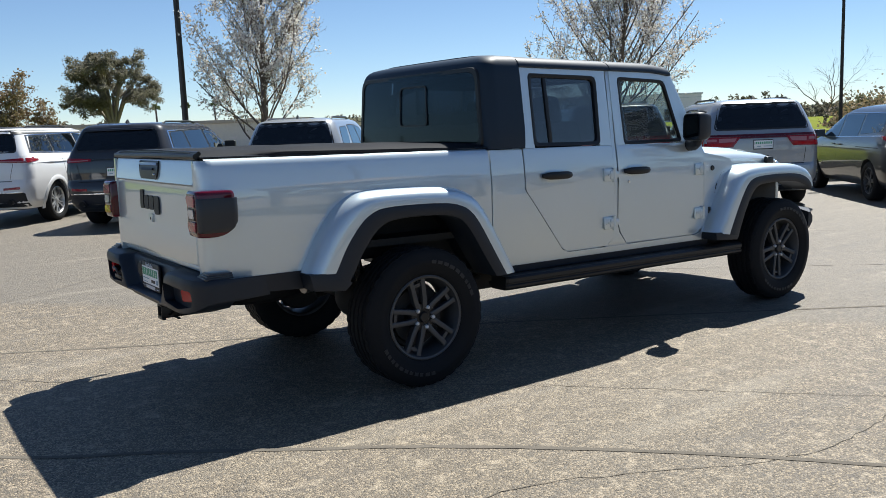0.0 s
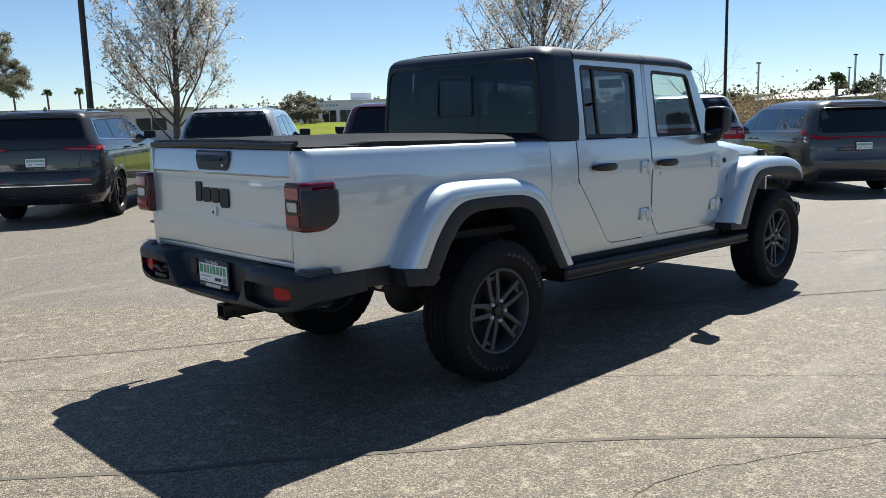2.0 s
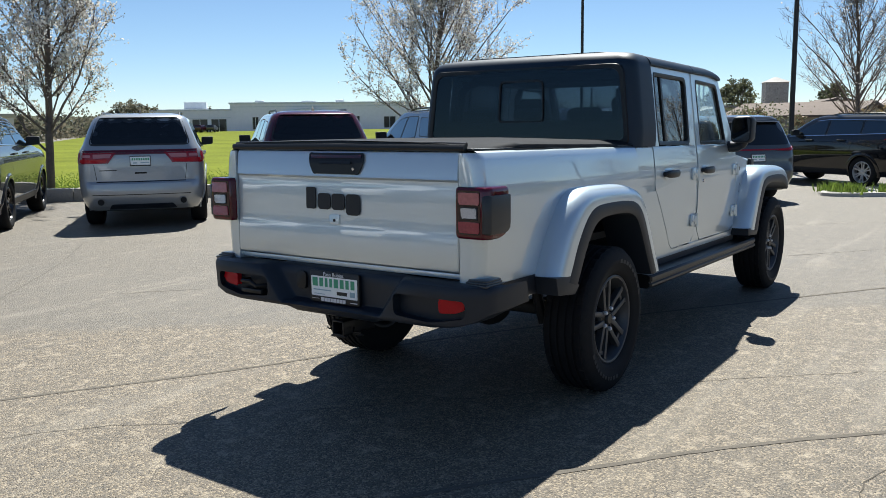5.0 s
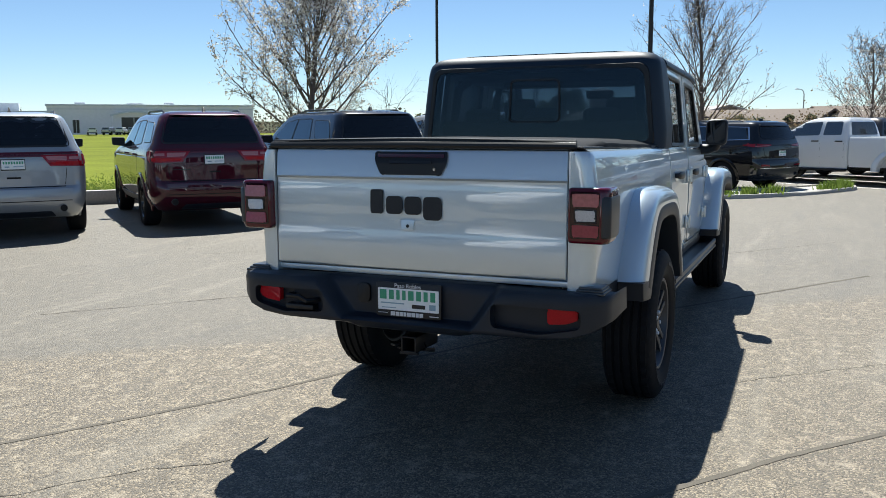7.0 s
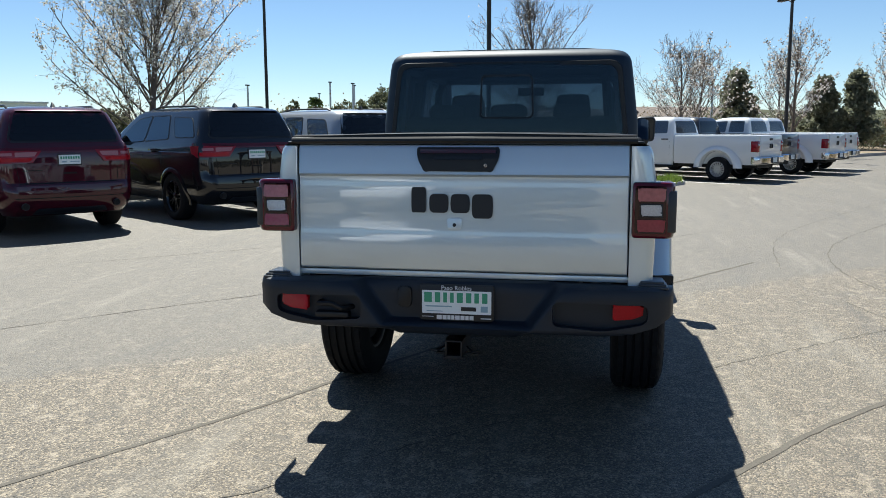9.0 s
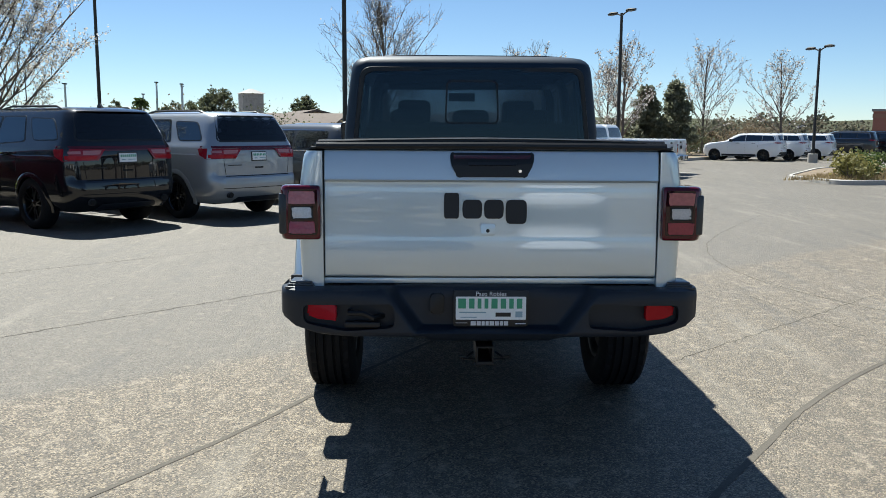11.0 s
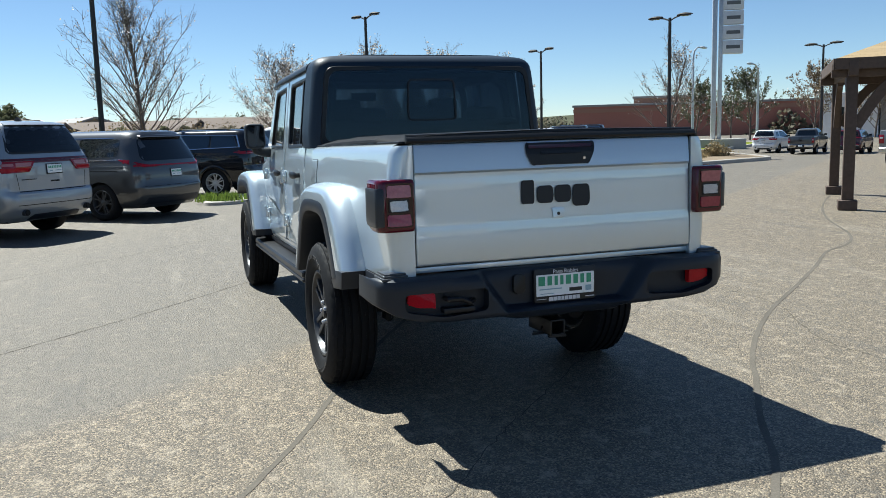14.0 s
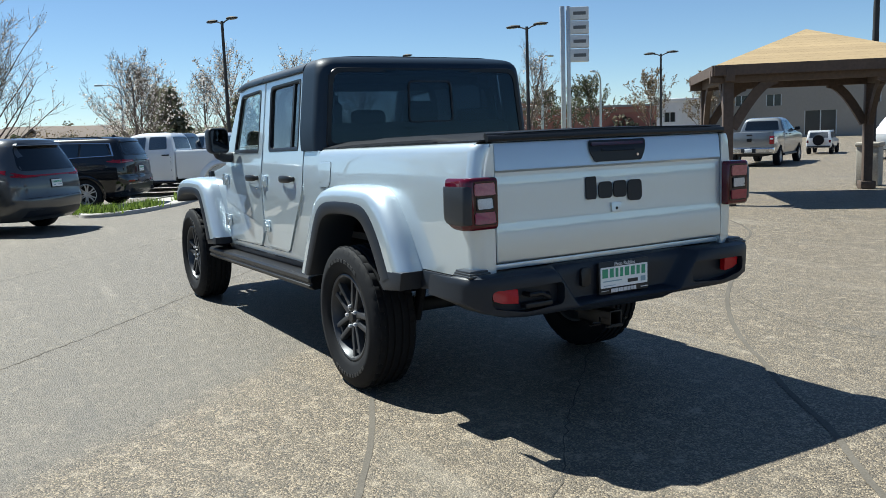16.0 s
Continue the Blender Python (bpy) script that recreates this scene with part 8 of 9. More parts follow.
shed("beige_block", (46.5, -52.5), (30.0, -65.0), 18, 4.6, M_STUCCO, M_STUCCO, "beige stucco commercial building with small windows", [(2.2, 1.0, 2.7, 3.5), (4.6, 1.2, 2.6, 3.5), (7.5, 2.4, 0.2, 2.1), (12.0, 1.0, 2.6, 3.4), (15.5, 2.6, 0.2, 2.1)])
shed("white_annex", (50.0, -50.2), (46.6, -52.4), 10, 3.3, M_WHITEWALL, M_WHITEWALL, "white annex beside a beige building", [(0.6, 1.0, 1.6, 2.4)])


# unseen building, added behind the viewer to fill reflections and return light
shed("unseen_backdrop_building", (-78.0, -30.0), (-74.0, 22.0), 12, 4.6, M_BEIGE, M_ROOFGREY, "plain beige building added unseen behind the viewer for reflections")


def house(x, y, w, d, h, rh, turn, wall, roof, label):
    root = thing("house", pose(x, y, 0, 0, 0, turn), label, "house", "far houses")
    q = bmesh.new()
    box(q, -w / 2, w / 2, -d / 2, d / 2, -1, h)
    part("wall", q, wall, root)
    q = bmesh.new()
    e = 0.4
    rows_ = []
    for xx in (-w / 2 - e, w / 2 + e):
        rows_.append([Vector((xx, yy, zz)) for yy, zz in ((-d / 2 - e, h - 0.15), (0, h + rh), (d / 2 + e, h - 0.15), (d / 2 + e, h), (0, h + rh + 0.18), (-d / 2 - e, h))])
    loft(q, rows_, True, True)
    part("roof", q, roof, root)
    q = bmesh.new()
    vs = [q.verts.new(v) for v in ((-w / 2, -d / 2, h - 0.1), (-w / 2, d / 2, h - 0.1), (-w / 2, 0, h + rh), (w / 2, -d / 2, h - 0.1), (w / 2, d / 2, h - 0.1), (w / 2, 0, h + rh))]
    q.faces.new(vs[:3])
    q.faces.new(vs[3:])
    tagged(part("gable", q, wall, root), kind="stuff")
    for sx in (-1, 1):
        q = bmesh.new()
        box(q, sx * w * 0.25 - 0.6, sx * w * 0.25 + 0.6, -d / 2 - 0.05, -d / 2 - 0.01, 0.9, 2.0)
        part("window", q, M_WINDARK, root)


house(64.3, 11.6, 9, 8, 1.7, 0.8, 80, M_TANWALL, M_ROOFBROWN, "low tan house with a brown gable roof")
house(72.4, 11.6, 10, 9, 1.9, 1.0, 20, M_BEIGE, M_ROOFBROWN, "beige house with a brown gable roof")
house(77.0, 6.6, 8, 8, 2.0, 1.1, 20, M_BEIGE, M_ROOFGREY, "beige house with a grey gable roof")
house(70.0, 2.0, 10, 8, 1.7, 0.9, 70, M_TANWALL, M_ROOFBROWN, "tan house behind trees")
house(80.0, 28.0, 16, 9, 2.0, 0.6, 60, M_TANWALL, M_ROOFGREY, "long low tan house with a grey roof")
house(72.0, -6.0, 9, 8, 1.8, 1.0, 110, M_BEIGE, M_ROOFBROWN, "beige house beyond the street")
tank = thing("wooden_tank_house", pose(83.4, 18.6, 0, 0, 0, 25), "weathered grey boarded tank house on a tower", "tower")
q = bmesh.new()
box(q, -1.05, 1.05, -1.05, 1.05, 2.3, 5.0, 0.0)
part("boarded_box", q, M_WOODGREY, tank)
q = bmesh.new()
loft(q, [[Vector((sx * w, sy * w, z)) for sx, sy in ((-1, -1), (1, -1), (1, 1), (-1, 1))] for w, z in ((1.22, 4.95), (0.15, 5.45))], True, True)
part("roof", q, M_ROOFGREY, tank)
q = bmesh.new()
box(q, -0.95, 0.95, -0.95, 0.95, -0.5, 2.3)
part("tower_base", q, M_WOODGREY, tank)


# ---- plants
M_BARK = mat("grey_brown_bark", (0.135, 0.108, 0.090), 0.9, grain=0.4, scale=14, var=0.25, vscale=2, bump=0.08)
M_BARKPALE = mat("pale_bark", (0.20, 0.17, 0.14), 0.9, grain=0.4, scale=12, var=0.25, vscale=2, bump=0.08)


def leafmat(name, color, color2, rough=0.6, trans=0.35):
    m = bpy.data.materials.new(name)
    m.use_nodes = True
    n, l = m.node_tree.nodes, m.node_tree.links
    p = n["Principled BSDF"]
    g = n.new("ShaderNodeNewGeometry")
    mx = n.new("ShaderNodeMix")
    mx.data_type = "RGBA"
    mx.inputs[6].default_value, mx.inputs[7].default_value = (*color, 1), (*color2, 1)
    l.new(g.outputs["Random Per Island"], mx.inputs[0])
    l.new(mx.outputs[2], p.inputs["Base Color"])
    p.inputs["Roughness"].default_value = rough
    tr = n.new("ShaderNodeBsdfTranslucent")
    l.new(mx.outputs[2], tr.inputs[0])
    ms = n.new("ShaderNodeMixShader")
    ms.inputs[0].default_value = trans
    l.new(p.outputs[0], ms.inputs[1])
    l.new(tr.outputs[0], ms.inputs[2])
    l.new(ms.outputs[0], n["Material Output"].inputs[0])
    return m


L_BLOSSOM = leafmat("white_pear_blossom", (0.82, 0.80, 0.77), (0.62, 0.56, 0.50))
L_BUD = leafmat("russet_bud", (0.17, 0.11, 0.07), (0.26, 0.21, 0.12))
L_EUCA = leafmat("grey_green_eucalyptus_leaf", (0.12, 0.118, 0.085), (0.23, 0.215, 0.16), 0.6, 0.5)
L_PINE = leafmat("grey_green_needles", (0.12, 0.135, 0.085), (0.25, 0.25, 0.17), 0.7, 0.5)
L_SHRUB = leafmat("green_shrub_leaf", (0.05, 0.09, 0.02), (0.14, 0.17, 0.05))
L_YELLOW = leafmat("yellow_green_shrub_leaf", (0.16, 0.15, 0.04), (0.30, 0.27, 0.10))
L_DRY = leafmat("dry_grass_blade", (0.34, 0.26, 0.13), (0.22, 0.17, 0.09))
L_LIVE = leafmat("fresh_green_blade", (0.12, 0.19, 0.03), (0.20, 0.27, 0.05))
L_FAR = leafmat("distant_mixed_foliage", (0.085, 0.092, 0.06), (0.20, 0.175, 0.125), 0.9, 0.4)
L_OLIVE = leafmat("olive_oak_leaf", (0.075, 0.085, 0.045), (0.14, 0.145, 0.08), 0.6, 0.5)


def quads(name, centres, size, material, parent, seed, normal_up=0.0, stretch=1.0, kind="", label=""):
    """Many small leaves or petals, each a bent quad of its own."""
    rg = np.random.default_rng(seed)
    c = np.asarray(centres, float)
    n = len(c)
    a = rg.normal(size=(n, 3))
    a /= np.linalg.norm(a, axis=1)[:, None]
    t = rg.normal(size=(n, 3))
    if normal_up:
        a[:, 2] *= 1 - normal_up
        a /= np.linalg.norm(a, axis=1)[:, None]
    b_ = np.cross(a, t)
    b_ /= np.linalg.norm(b_, axis=1)[:, None] + 1e-9
    s = size * rg.uniform(0.55, 1.35, size=(n, 1))
    u, w = a * s * stretch, b_ * s
    nn = np.cross(u, w)
    nn /= np.linalg.norm(nn, axis=1)[:, None] + 1e-9
    v = np.empty((n, 4, 3))
    v[:, 0], v[:, 1], v[:, 2], v[:, 3] = c - u - w * 0.5, c + u * 0.2 - w + nn * s * 0.25, c + u + w * 0.4, c - u * 0.2 + w + nn * s * 0.25
    me = bpy.data.meshes.new(name)
    me.from_pydata(v.reshape(-1, 3).tolist(), [], [(4 * i, 4 * i + 1, 4 * i + 2, 4 * i + 3) for i in range(n)])
    me.materials.append(material)
    ob = new(name, me)
    if parent is not None:
        ob.parent = parent
    tagged(ob, label, kind=kind)
    return ob


def tubes_mesh(name, lines, material, parent, seg=5):
    """Tapered branches: lines of [(point, radius), ...]."""
    verts, faces = [], []
    for ln in lines:
        n = 7 if ln[0][1] > 0.05 else (4 if ln[0][1] > 0.012 else 3)
        base = len(verts)
        side_ = None
        for i, (p, r) in enumerate(ln):
            d = ln[min(i + 1, len(ln) - 1)][0] - ln[max(i - 1, 0)][0]
            d = d.normalized() if d.length > 1e-9 else Vector((0, 0, 1))
            side_ = d.orthogonal().normalized() if side_ is None else (side_ - d * side_.dot(d)).normalized()
            up_ = d.cross(side_)
            for k in range(n):
                a = 2 * math.pi * k / n
                verts.append(tuple(p + (side_ * math.cos(a) + up_ * math.sin(a)) * r))
        for i in range(len(ln) - 1):
            for k in range(n):
                faces.append((base + i * n + k, base + i * n + (k + 1) % n, base + (i + 1) * n + (k + 1) % n, base + (i + 1) * n + k))
    me = bpy.data.meshes.new(name)
    me.from_pydata(verts, [], faces)
    me.materials.append(material)
    for f in me.polygons:
        f.use_smooth = True
    ob = new(name, me)
    ob.parent = parent
    return ob


def skeleton_tree(seed, h, fork, r0, limbs, spread, levels=4, lift=0.25, kids=(6, 6, 5), crook=0.10, len0=None):
    """Branches of a deciduous tree, as tapered lines, and the points on its twigs."""
    rn = random.Random(seed)
    lines, twigs = [], []

    def grow(p, d, length, r, level):
        n = 6 if level < 2 else 4
        ln = [(p.copy(), r)]
        for i in range(n):
            k_ = crook * (0.25 if level == 0 else 1.0)
            d = (d + Vector((rn.gauss(0, k_), rn.gauss(0, k_), rn.gauss(0, k_ * 0.6) + lift * 0.12))).normalized()
            p = p + d * (length / n)
            ln.append((p.copy(), max(0.0035, r * (1 - 0.66 * (i + 1) / n))))
        lines.append(ln)
        if level >= levels - 1:
            twigs.extend(q[0] for q in ln[1:])
        elif level >= levels - 2:
            twigs.extend(q[0] for q in ln[3:])
        if level < levels:
            k = kids[min(level - 1, len(kids) - 1)] if level > 0 else limbs
            for j in range(k):
                t = rn.uniform(0.2, 1.0) if level > 0 else rn.uniform(0.7, 1.0)
                i = min(n, max(1, int(round(t * n))))
                q, rr = ln[i]
                dd = (ln[i][0] - ln[i - 1][0]).normalized()
                ax = dd.orthogonal().normalized()
                ax.rotate(Matrix.Rotation(rn.uniform(0, 2 * math.pi) if level else 2 * math.pi * (j + rn.uniform(-0.2, 0.2)) / k, 3, dd))
                ang = (rn.uniform(0.25, 1.2) if level == 0 else rn.uniform(0.6, 1.15)) * (spread if level == 0 else 0.62)
                nd = dd.copy()
                nd.rotate(Matrix.Rotation(ang, 3, ax))
                nd.z += lift * 0.5
                nl = (h - fork) * rn.uniform(0.75, 1.0) if level == 0 else length * rn.uniform(0.38, 0.62)
                grow(q.copy(), nd.normalized(), nl, max(0.004, rr * (0.60 if level == 0 else 0.58)), level + 1)
    grow(Vector((0, 0, 0)), Vector((0.0, 0.0, 1)), fork, r0, 0)
    return lines, twigs


def pear_wood(seed, h, w, limbs, kids):
    """A central leader with rising limbs that form an oval crown: tapered lines, and the points on the twigs."""
    rn = random.Random(seed)
    lines, twigs = [], []

    def stem(p, d, length, r, n, lift, crook):
        ln = [(p.copy(), r)]
        for i in range(n):
            d = (d + Vector((rn.gauss(0, crook), rn.gauss(0, crook), rn.gauss(0, crook * 0.5) + lift))).normalized()
            p = p + d * (length / n)
            ln.append((p.copy(), max(0.0035, r * (1 - 0.72 * (i + 1) / n))))
        lines.append(ln)
        return ln

    def off(ln, t, ang):
        i = min(len(ln) - 1, max(1, int(round(t * (len(ln) - 1)))))
        dd = (ln[i][0] - ln[i - 1][0]).normalized()
        ax = dd.orthogonal().normalized()
        ax.rotate(Matrix.Rotation(rn.uniform(0, 2 * math.pi), 3, dd))
        nd = dd.copy()
        nd.rotate(Matrix.Rotation(ang, 3, ax))
        return ln[i][0].copy(), ln[i][1], nd
    lead = stem(Vector((0, 0, 0)), Vector((0, 0, 1)), h * 0.97, 0.016 * h, 14, 0.05, 0.035)
    for j in range(limbs):
        t = (j + rn.random()) / limbs
        z = 0.17 + 0.70 * t
        i = max(1, min(13, int(round(z * 14))))
        a = 2.4 * j + rn.uniform(-0.5, 0.5)
        reach = w / 2 * float(np.interp(t, [0, 0.25, 0.6, 1.0], [0.98, 1.0, 0.80, 0.42])) * rn.uniform(0.7, 1.12)
        tilt = float(np.interp(t, [0, 1], [0.92, 0.34])) * rn.uniform(0.8, 1.12)
        d = Vector((math.cos(a) * math.sin(tilt), math.sin(a) * math.sin(tilt), math.cos(tilt)))
        p0 = lead[i - 1][0].lerp(lead[i][0], rn.random())
        limb = stem(p0, d, reach * 1.38, max(0.008, lead[i][1] * 0.40), 8, 0.035, 0.06)
        twigs.extend(q for q, _r in limb[4:])
        for _k in range(kids[0]):
            tt = rn.uniform(0.2, 1.0)
            p, r, nd = off(limb, tt, rn.uniform(0.45, 0.85))
            nd.z += 0.25
            sec = stem(p, nd.normalized(), reach * rn.uniform(0.30, 0.58) * (1.15 - 0.5 * tt), max(0.005, r * 0.6), 5, 0.05, 0.09)
            twigs.extend(q for q, _r in sec[1:])
            for _m in range(kids[1]):
                p, r, nd = off(sec, rn.uniform(0.2, 1.0), rn.uniform(0.4, 0.95))
                nd.z += 0.15
                tw = stem(p, nd.normalized(), rn.uniform(0.14, 0.36) * h / 5, 0.0045, 3, 0.03, 0.14)
                twigs.extend(q for q, _r in tw[1:])
    return lines, twigs


def pear(x, y, z, seed, h, bloom, size=0.032, label="flowering pear tree with bare twigs and white blossom", lower=0.0, width=0.70, bud=0.25, kids=(7, 5), limbs=26, bud_leaf=L_BUD):
    root = thing("flowering_tree", pose(x, y, z, 0, 0, seed * 47), label, "tree", "flowering trees")
    lines, twigs = pear_wood(seed, h, h * width, limbs, kids)
    tubes_mesh("crown_wood", lines, M_BARK, root)
    rn = random.Random(seed + 1)
    zmax = max(p.z for p in twigs)
    pts = []
    for _ in range(bloom):
        p = rn.choice(twigs)
        if lower and rn.random() < (p.z / zmax) * lower:
            continue
        q = p + Vector((rn.gauss(0, 0.05), rn.gauss(0, 0.05), rn.gauss(0, 0.05)))
        for _k in range(2):
            pts.append(q + Vector((rn.gauss(0, 0.018), rn.gauss(0, 0.018), rn.gauss(0, 0.018))))
    quads("blossom", pts, size, L_BLOSSOM, root, seed, kind="stuff")
    nb = int(len(pts) * bud)
    if nb:
        quads("bud", [rn.choice(twigs) + Vector((rn.gauss(0, 0.04), rn.gauss(0, 0.04), rn.gauss(0, 0.04))) for _ in range(nb)], size * 0.7, bud_leaf, root, seed + 5, kind="stuff")
    return root


pear(5.6, 14.2, 0.22, 11, 5.8, 12500, 0.023, width=0.70, kids=(9, 6), limbs=40)
pear(11.95, 8.95, 0.22, 23, 5.4, 11000, 0.022, width=0.80, kids=(9, 6), limbs=42)
pear(23.8, 1.6, 0.10, 31, 5.7, 1500, 0.026, "bare pear tree with a few white blossoms", 0.9, 0.76, kids=(9, 6), limbs=44)
pear(29.3, -3.5, 0.10, 42, 4.2, 1500, 0.03, "pear tree with white blossom on its lower branches", 0.9, 0.8, kids=(9, 6), limbs=34)
for i, (x, y, h) in enumerate(((36.4, -9.0, 5.4), (47.0, -16.3, 6.2), (34.9, -4.7, 4.6), (44.6, -20.2, 5.5), (42.0, -9.5, 4.8))):
    pear(x, y, 0.1, 60 + 7 * i, h, 1700, 0.045, "pear tree with white blossom on its lower branches", 0.9, 0.85, 0.5, (7, 5), 24)
pear(26.8, -19.8, 0.1, 121, 4.4, 250, 0.03, "bare tree with russet buds on an island", 0.3, 0.85, 3.0)
for i, (x, y, h) in enumerate(((50.5, -43.5, 5.2), (47.5, -47.0, 5.4), (54.0, -41.0, 4.6), (45.5, -51.0, 5.0), (56.0, -46.0, 5.0))):
    pear(x, y, 0.0, 140 + 5 * i, h, 300, 0.055, "bushy tree with russet and olive buds", 0.2, 0.85, 14.0, (6, 4), 22, (L_OLIVE, L_BUD)[i % 2])


def clump_tree(x, y, z, seed, h, w, leaf, count, lsize, label, trunk=0.35, name="tree", bark=M_BARKPALE, lobes=14, clump=1.0):
    """A broad tree: trunk, limbs and leaf clumps with gaps."""
    root = thing(name, pose(x, y, z), label, "tree", "background trees")
    rn = random.Random(seed)
    lines, pts = [], []
    for k in range(lobes):
        a, t = rn.uniform(0, 2 * math.pi), rn.uniform(0.0, 1.0)
        rad = w / 2 * math.sqrt(rn.uniform(0.05, 1.0)) * (1.0 - 0.45 * abs(t - 0.35))
        cpt = Vector((rad * math.cos(a), rad * math.sin(a), h * (trunk + (0.95 - trunk) * t)))
        mid = Vector((cpt.x * 0.35 + rn.gauss(0, 0.1), cpt.y * 0.35 + rn.gauss(0, 0.1), h * trunk * 0.7 + cpt.z * 0.35))
        lines.append([(Vector((0, 0, 0)), h * 0.022), (Vector((0.05, 0, h * trunk * 0.6)), h * 0.018), (mid, h * 0.010), (cpt, h * 0.003)])
        cr = clump * rn.uniform(0.10, 0.2) * (w + h) / 2
        subs = [cpt + Vector((rn.gauss(0, 1), rn.gauss(0, 1), rn.gauss(0, 0.7))) * cr * 0.62 for _s in range(9)]
        for sb in subs:
            lines.append([(mid.lerp(cpt, 0.6), h * 0.004), (sb, h * 0.0015)])
        for _ in range(int((2.4 if count > 5000 else 4.5) * count) // lobes):
            sb = rn.choice(subs)
            pts.append(sb + Vector((rn.gauss(0, 1), rn.gauss(0, 1), rn.gauss(0, 0.7))) * cr * 0.26)
    tubes_mesh("trunk", lines, bark, root)
    quads("crown", pts, lsize * 0.62, leaf, root, seed)
    return root


clump_tree(12.2, 53.2, 0, 3, 6.9, 6.6, L_EUCA, 22000, 0.070, "tall grey-green eucalyptus tree beyond the lawn", 0.48, lobes=36, clump=0.55)
clump_tree(4.8, 44.5, 0, 4, 4.9, 2.6, L_BUD, 900, 0.09, "bare reddish tree beyond the lawn", 0.35)
clump_tree(6.4, 46.0, 0, 6, 3.4, 2.4, L_BUD, 700, 0.09, "bare reddish shrub tree beyond the lawn", 0.3)
clump_tree(53.5, 78.4, 0, 5, 4.4, 4.6, L_EUCA, 1200, 0.16, "round green tree by a white building", 0.3)
clump_tree(71.3, 46.3, 0, 8, 2.6, 5.0, L_FAR, 1500, 0.16, "grey-green tree far off", 0.25)
clump_tree(49.9, 24.0, 0, 9, 2.0, 3.4, L_OLIVE, 1800, 0.12, "dense dark green bush", 0.1)
clump_tree(76.5, 24.2, 0, 10, 3.7, 5.6, L_OLIVE, 1600, 0.15, "rounded olive green oak far off", 0.2)
clump_tree(77.7, 20.3, 0, 12, 4.7, 4.0, L_OLIVE, 1400, 0.15, "olive green tree far off", 0.25)
clump_tree(90.0, 34.0, 0, 13, 4.0, 5.0, L_OLIVE, 1200, 0.16, "olive green oak tree far off", 0.2)
clump_tree(80.0, 13.0, 0, 14, 4.6, 3.2, L_OLIVE, 1000, 0.15, "olive green tree between houses", 0.25)
clump_tree(45.0, 18.0, 0, 15, 1.25, 5.0, L_OLIVE, 1500, 0.11, "low olive hedge tree", 0.1)
clump_tree(47.0, 12.0, 0, 16, 1.7, 5.0, L_BUD, 1300, 0.11, "low brown thicket beyond the car park", 0.1)
for i, (x, y, h, w) in enumerate(((52, -3, 2.9, 6), (55, 3, 3.1, 6), (57, 8, 2.8, 7), (54, -9, 2.7, 6), (60, -13, 3.2, 7), (50, -16, 2.6, 6), (58, 15, 3.0, 6), (62, -1, 3.6, 4))):
    clump_tree(x, y, 0, 300 + i, h * 0.6, w, (L_FAR, L_OLIVE, L_BUD)[i % 3], 1500, 0.11, "low mixed scrub trees before far houses", 0.12, clump=0.6)
# bare crooked oak
root = thing("bare_oak", pose(57.6, 30.8, 0), "leafless crooked oak beyond the lawn", "tree", "background trees")
lines, _tw = skeleton_tree(77, 5.6, 1.9, 0.16, 5, 0.95, 3, 0.15, (5, 5), 0.28)
tubes_mesh("crown_wood", lines, M_BARK, root)


def conifer(x, y, seed, h, w):
    root = thing("conifer", pose(x, y, 0.05), "grey-green bushy conifer behind parked pickups", "tree", "conifers")
    rn = random.Random(seed)
    lines, pts = [[(Vector((0, 0, 0)), h * 0.02), (Vector((0, 0, h)), 0.01)]], []
    for k in range(90):
        t = rn.random()
        z = h * (0.10 + 0.86 * t)
        a = rn.uniform(0, 2 * math.pi)
        rad = w / 2 * (1 - t) ** 0.75 * rn.uniform(0.65, 1.08) + 0.08
        tip = Vector((rad * math.cos(a), rad * math.sin(a), z + 0.30 * rad + rn.gauss(0, 0.08)))
        lines.append([(Vector((0, 0, z - 0.1 * rad)), 0.02), (tip, 0.004)])
        for _ in range(95):
            f = rn.random() ** 0.6
            q = Vector((0, 0, z)).lerp(tip, f) + Vector((rn.gauss(0, 0.10), rn.gauss(0, 0.10), rn.gauss(0, 0.09)))
            pts.append(q)
    tubes_mesh("trunk", lines, M_BARK, root)
    quads("needles", pts, 0.060, L_PINE, root, seed, 0.0, 2.0)


conifer(39.7, -7.1, 1, 4.0, 2.8)
conifer(43.5, -13.6, 2, 4.2, 2.8)
conifer(43.7, -12.0, 3, 4.0, 2.6)
conifer(44.5, -7.6, 4, 4.3, 3.0)


def palm(x, y, h, seed):
    root = thing("palm", pose(x, y, 0), "fan palm far off", "tree", "palms")
    tubes_mesh("trunk", [[(Vector((0, 0, 0)), 0.20), (Vector((0.1, 0, h * 0.5)), 0.16), (Vector((0, 0, h)), 0.15)]], M_BARK, root)
    rn = random.Random(seed)
    lines, pts = [], []
    for k in range(22):
        a, e = rn.uniform(0, 6.28), rn.uniform(-0.5, 1.2)
        d = Vector((math.cos(a) * math.cos(e), math.sin(a) * math.cos(e), math.sin(e)))
        p = Vector((0, 0, h))
        for j in range(6):
            p = p + d * 0.115
            d.z -= 0.12
            pts += [p + Vector((rn.gauss(0, 0.06), rn.gauss(0, 0.06), rn.gauss(0, 0.06))) for _ in range(4)]
    quads("fronds", pts, 0.09, L_SHRUB, root, seed, 0, 1.6)


palm(75.4, 27.2, 3.7, 1)
for i, (x, y, h) in enumerate(((41.0, 138.6, 6.3), (45.5, 137.0, 6.5), (50.0, 135.8, 6.7))):
    palm(x, y, h, 5 + i)


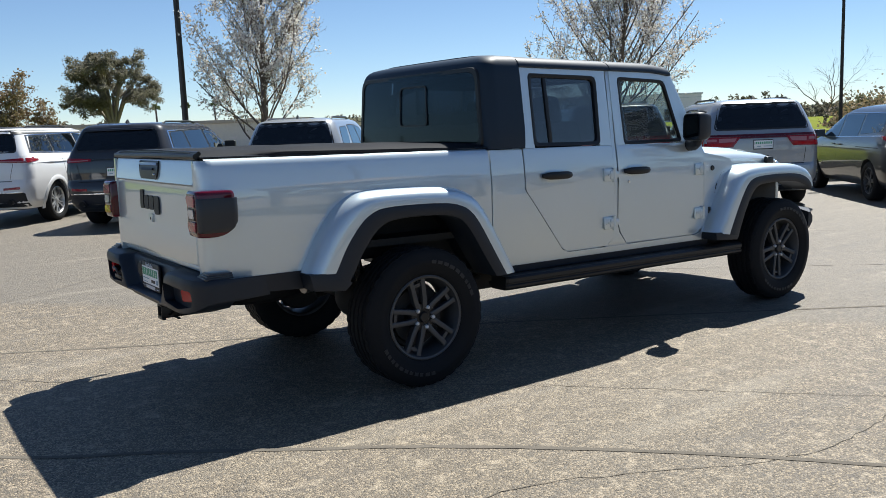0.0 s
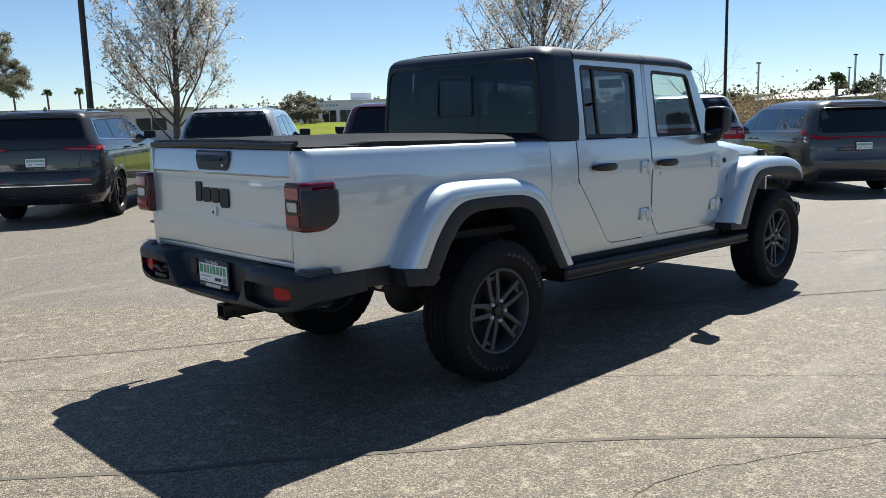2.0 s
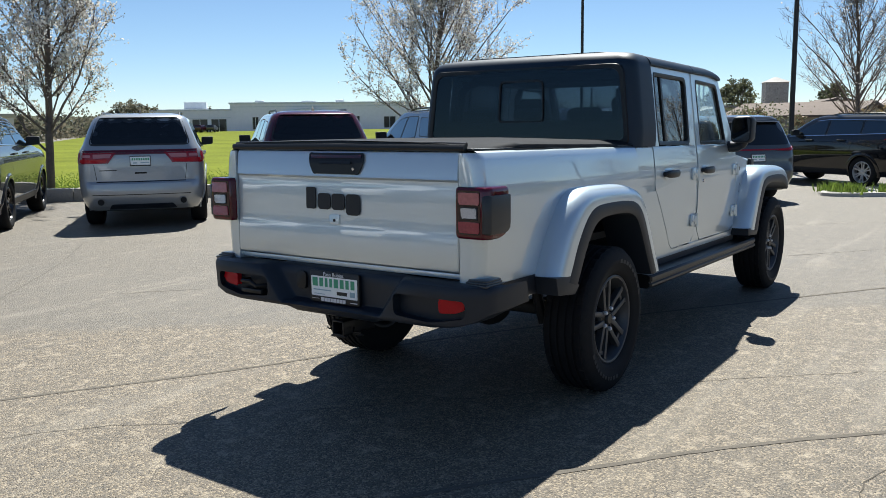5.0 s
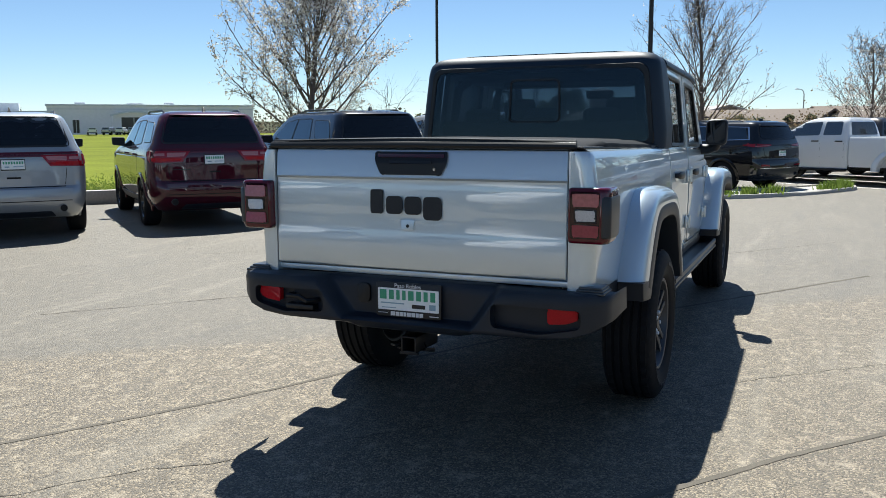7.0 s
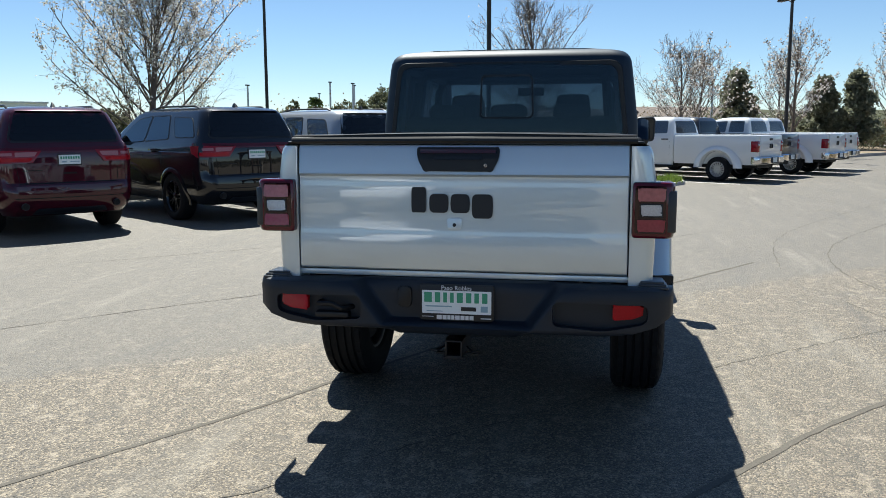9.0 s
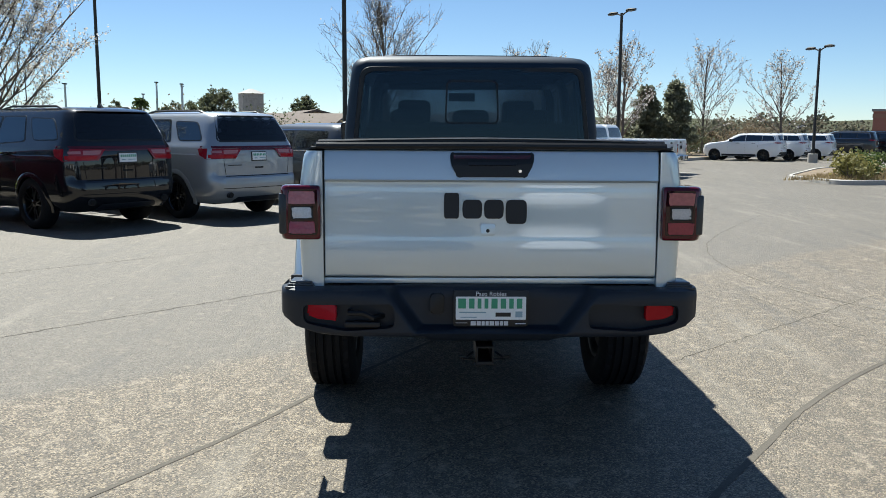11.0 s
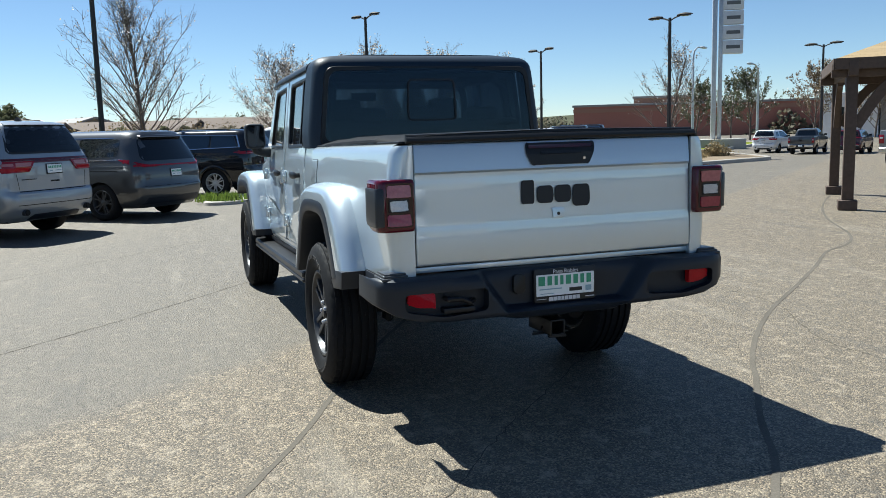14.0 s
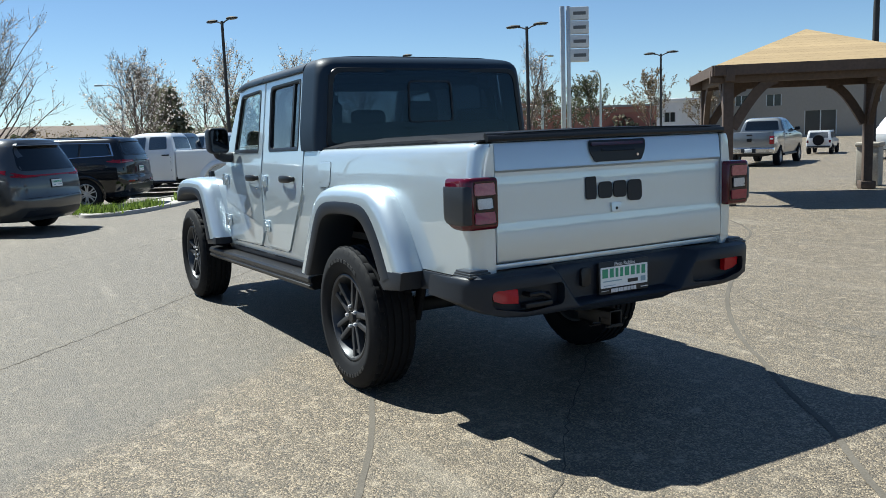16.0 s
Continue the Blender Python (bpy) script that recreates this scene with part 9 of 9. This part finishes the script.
def shrub(x, y, z, w, h, leaf, seed, label, size=0.045, n=900):
    root = thing("shrub", pose(x, y, z), label, "shrub", "shrubs")
    rn = random.Random(seed)
    pts, lines = [], []
    for k in range(16):
        a, r = rn.uniform(0, 6.28), w / 2 * math.sqrt(rn.random())
        tip = Vector((r * math.cos(a), r * math.sin(a), h * rn.uniform(0.45, 1.0) * (1 - 0.4 * (2 * r / w) ** 2)))
        lines.append([(Vector((0, 0, 0)), 0.02), (tip * 0.5, 0.012), (tip, 0.004)])
        for _ in range(n // 16):
            d = Vector((rn.gauss(0, 1), rn.gauss(0, 1), rn.gauss(0, 1))) * 0.13 * w
            q = tip + d
            q.z = max(0.02, q.z)
            pts.append(q)
    tubes_mesh("stems", lines, M_BARK, root)
    quads("leaves", pts, size, leaf, root, seed)


for i, (x, y, w, h, lf, lab) in enumerate((
        (19.6, -11.9, 1.5, 1.05, L_YELLOW, "yellow-green flowering shrub on an island"), (20.4, -12.6, 1.2, 0.9, L_SHRUB, "green shrub on an island"), (21.2, -14.6, 1.4, 0.75, L_OLIVE, "olive shrub on an island"),
        (22.6, -16.0, 1.2, 0.6, L_DRY, "dry tan shrub on an island"), (20.9, -16.6, 1.0, 0.5, L_DRY, "dry tan shrub on an island"), (24.0, -20.0, 1.4, 0.5, L_DRY, "dry tan shrub on an island"),
        (30.0, -17.5, 1.3, 0.8, L_SHRUB, "dark green shrub by a lamp pole"), (32.5, -20.0, 1.3, 0.7, L_SHRUB, "dark green shrub by the road"), (34.5, -26.0, 1.6, 0.6, L_SHRUB, "dark hedge shrub by the road"), (40.0, -28.5, 1.8, 0.7, L_SHRUB, "dark hedge shrub by the road"))):
    shrub(x, y, 0.10, w * 0.75, h * 0.62, lf, 200 + i, lab)
for i, (x, y) in enumerate(((31, 12), (35, 8), (40, 3), (44, -2), (48, -7), (38, 16), (50.9, -20.9), (46, -14))):
    shrub(x, y, 0.0, 4.0, 1.6, (L_BUD, L_OLIVE, L_DRY)[i % 3], 230 + i, "brown thicket behind the car park", 0.045, 3600)


def blades(name, pts, h, leaf, seed, label):
    """Grassy leaves standing in a bed, as one mesh."""
    rg = np.random.default_rng(seed)
    n = len(pts)
    p = np.asarray(pts, float)
    a = rg.uniform(0, 2 * np.pi, n)
    hh = h * rg.uniform(0.5, 1.2, n)
    lean = rg.normal(0, 0.35, (n, 2)) * hh[:, None]
    w = 0.018
    v = np.empty((n, 3, 3))
    dx, dy = np.cos(a) * w, np.sin(a) * w
    v[:, 0] = p + np.stack([dx, dy, np.zeros(n)], 1)
    v[:, 1] = p - np.stack([dx, dy, np.zeros(n)], 1)
    v[:, 2] = p + np.stack([lean[:, 0], lean[:, 1], hh], 1)
    me = bpy.data.meshes.new(name)
    me.from_pydata(v.reshape(-1, 3).tolist(), [], [(3 * i, 3 * i + 1, 3 * i + 2) for i in range(n)])
    me.materials.append(leaf)
    tagged(new(name, me), label, "plants", kind="stuff")


rn = random.Random(9)
pts = []
for cx, cy, sx, sy, n in ((13.70, 0.10, 0.22, 0.24, 620), (14.15, -0.45, 0.14, 0.14, 260), (14.55, -0.90, 0.20, 0.18, 420), (16.2, -2.0, 0.22, 0.18, 500), (16.75, -2.25, 0.25, 0.16, 600), (17.2, -2.3, 0.2, 0.14, 400), (13.95, 0.5, 0.2, 0.2, 380)):
    pts += [(cx + rn.gauss(0, sx * 0.6), cy + rn.gauss(0, sy * 0.6), 0.045) for _ in range(n)]
blades("island_plants", pts[::2], 0.2, L_LIVE, 3, "fresh green strappy plants on a paved island")
pts = [(rn.uniform(18.8, 29.0), 0, 0.1) for _ in range(9000)]
pts = [(x, -11.4 - (x - 18.8) * 0.95 + rn.uniform(-3.6, 1.8), 0.1) for x, _y, _z in pts]
blades("dry_grass", pts, 0.15, L_DRY, 4, "dry tan grass on a planted island")
pts = []
for _ in range(26000):
    s_, n_ = rn.uniform(-14, 13.4), 4.94 + abs(rn.gauss(0, 2.6))
    p = rowpt(s_, n_, 0.235)
    pts.append((p.x, p.y, p.z))
blades("lawn_grass", pts, 0.04, L_LIVE, 5, "bright green grass along the kerb")

# distant woods: a ring of tree crowns round the horizon, and low hills
rn = random.Random(21)
pts = []
for k in range(520):
    a = rn.uniform(0, 2 * math.pi)
    d = rn.uniform(95, 190)
    x, y = d * math.cos(a), d * math.sin(a)
    if 20 < math.degrees(a) < 62 and d < 130:
        continue
    h, w = rn.uniform(2.2, 4.6) * d / 130, rn.uniform(3.5, 9)
    for _ in range(300):
        u, v = rn.gauss(0, 0.22), rn.gauss(0, 0.22)
        pts.append((x + w * u, y + w * v, h * rn.random() * max(0.15, 1 - 5.0 * (u * u + v * v))))
quads("distant_woods", pts, 0.26, L_FAR, None, 8, kind="stuff", label="distant trees along the horizon")
M_HILL = mat("distant_hills", (0.085, 0.088, 0.062), 1.0, spec=0.0, grain=0.6, scale=0.12, var=0.4, vscale=0.02)
q = bmesh.new()
rows_ = []
for k in range(181):
    a = 2 * math.pi * k / 180
    h = 7 + 5 * noise.noise(Vector((math.cos(a) * 3, math.sin(a) * 3, 0))) + 3 * noise.noise(Vector((math.cos(a) * 11, math.sin(a) * 11, 4)))
    rows_.append([Vector((330 * math.cos(a), 330 * math.sin(a), -1)), Vector((420 * math.cos(a), 420 * math.sin(a), max(1, h) * 0.7)), Vector((520 * math.cos(a), 520 * math.sin(a), max(1.5, h)))])
loft(q, rows_)
solo("distant_hills", q, M_HILL, "low olive hills along the horizon", "hills", kind="structure")
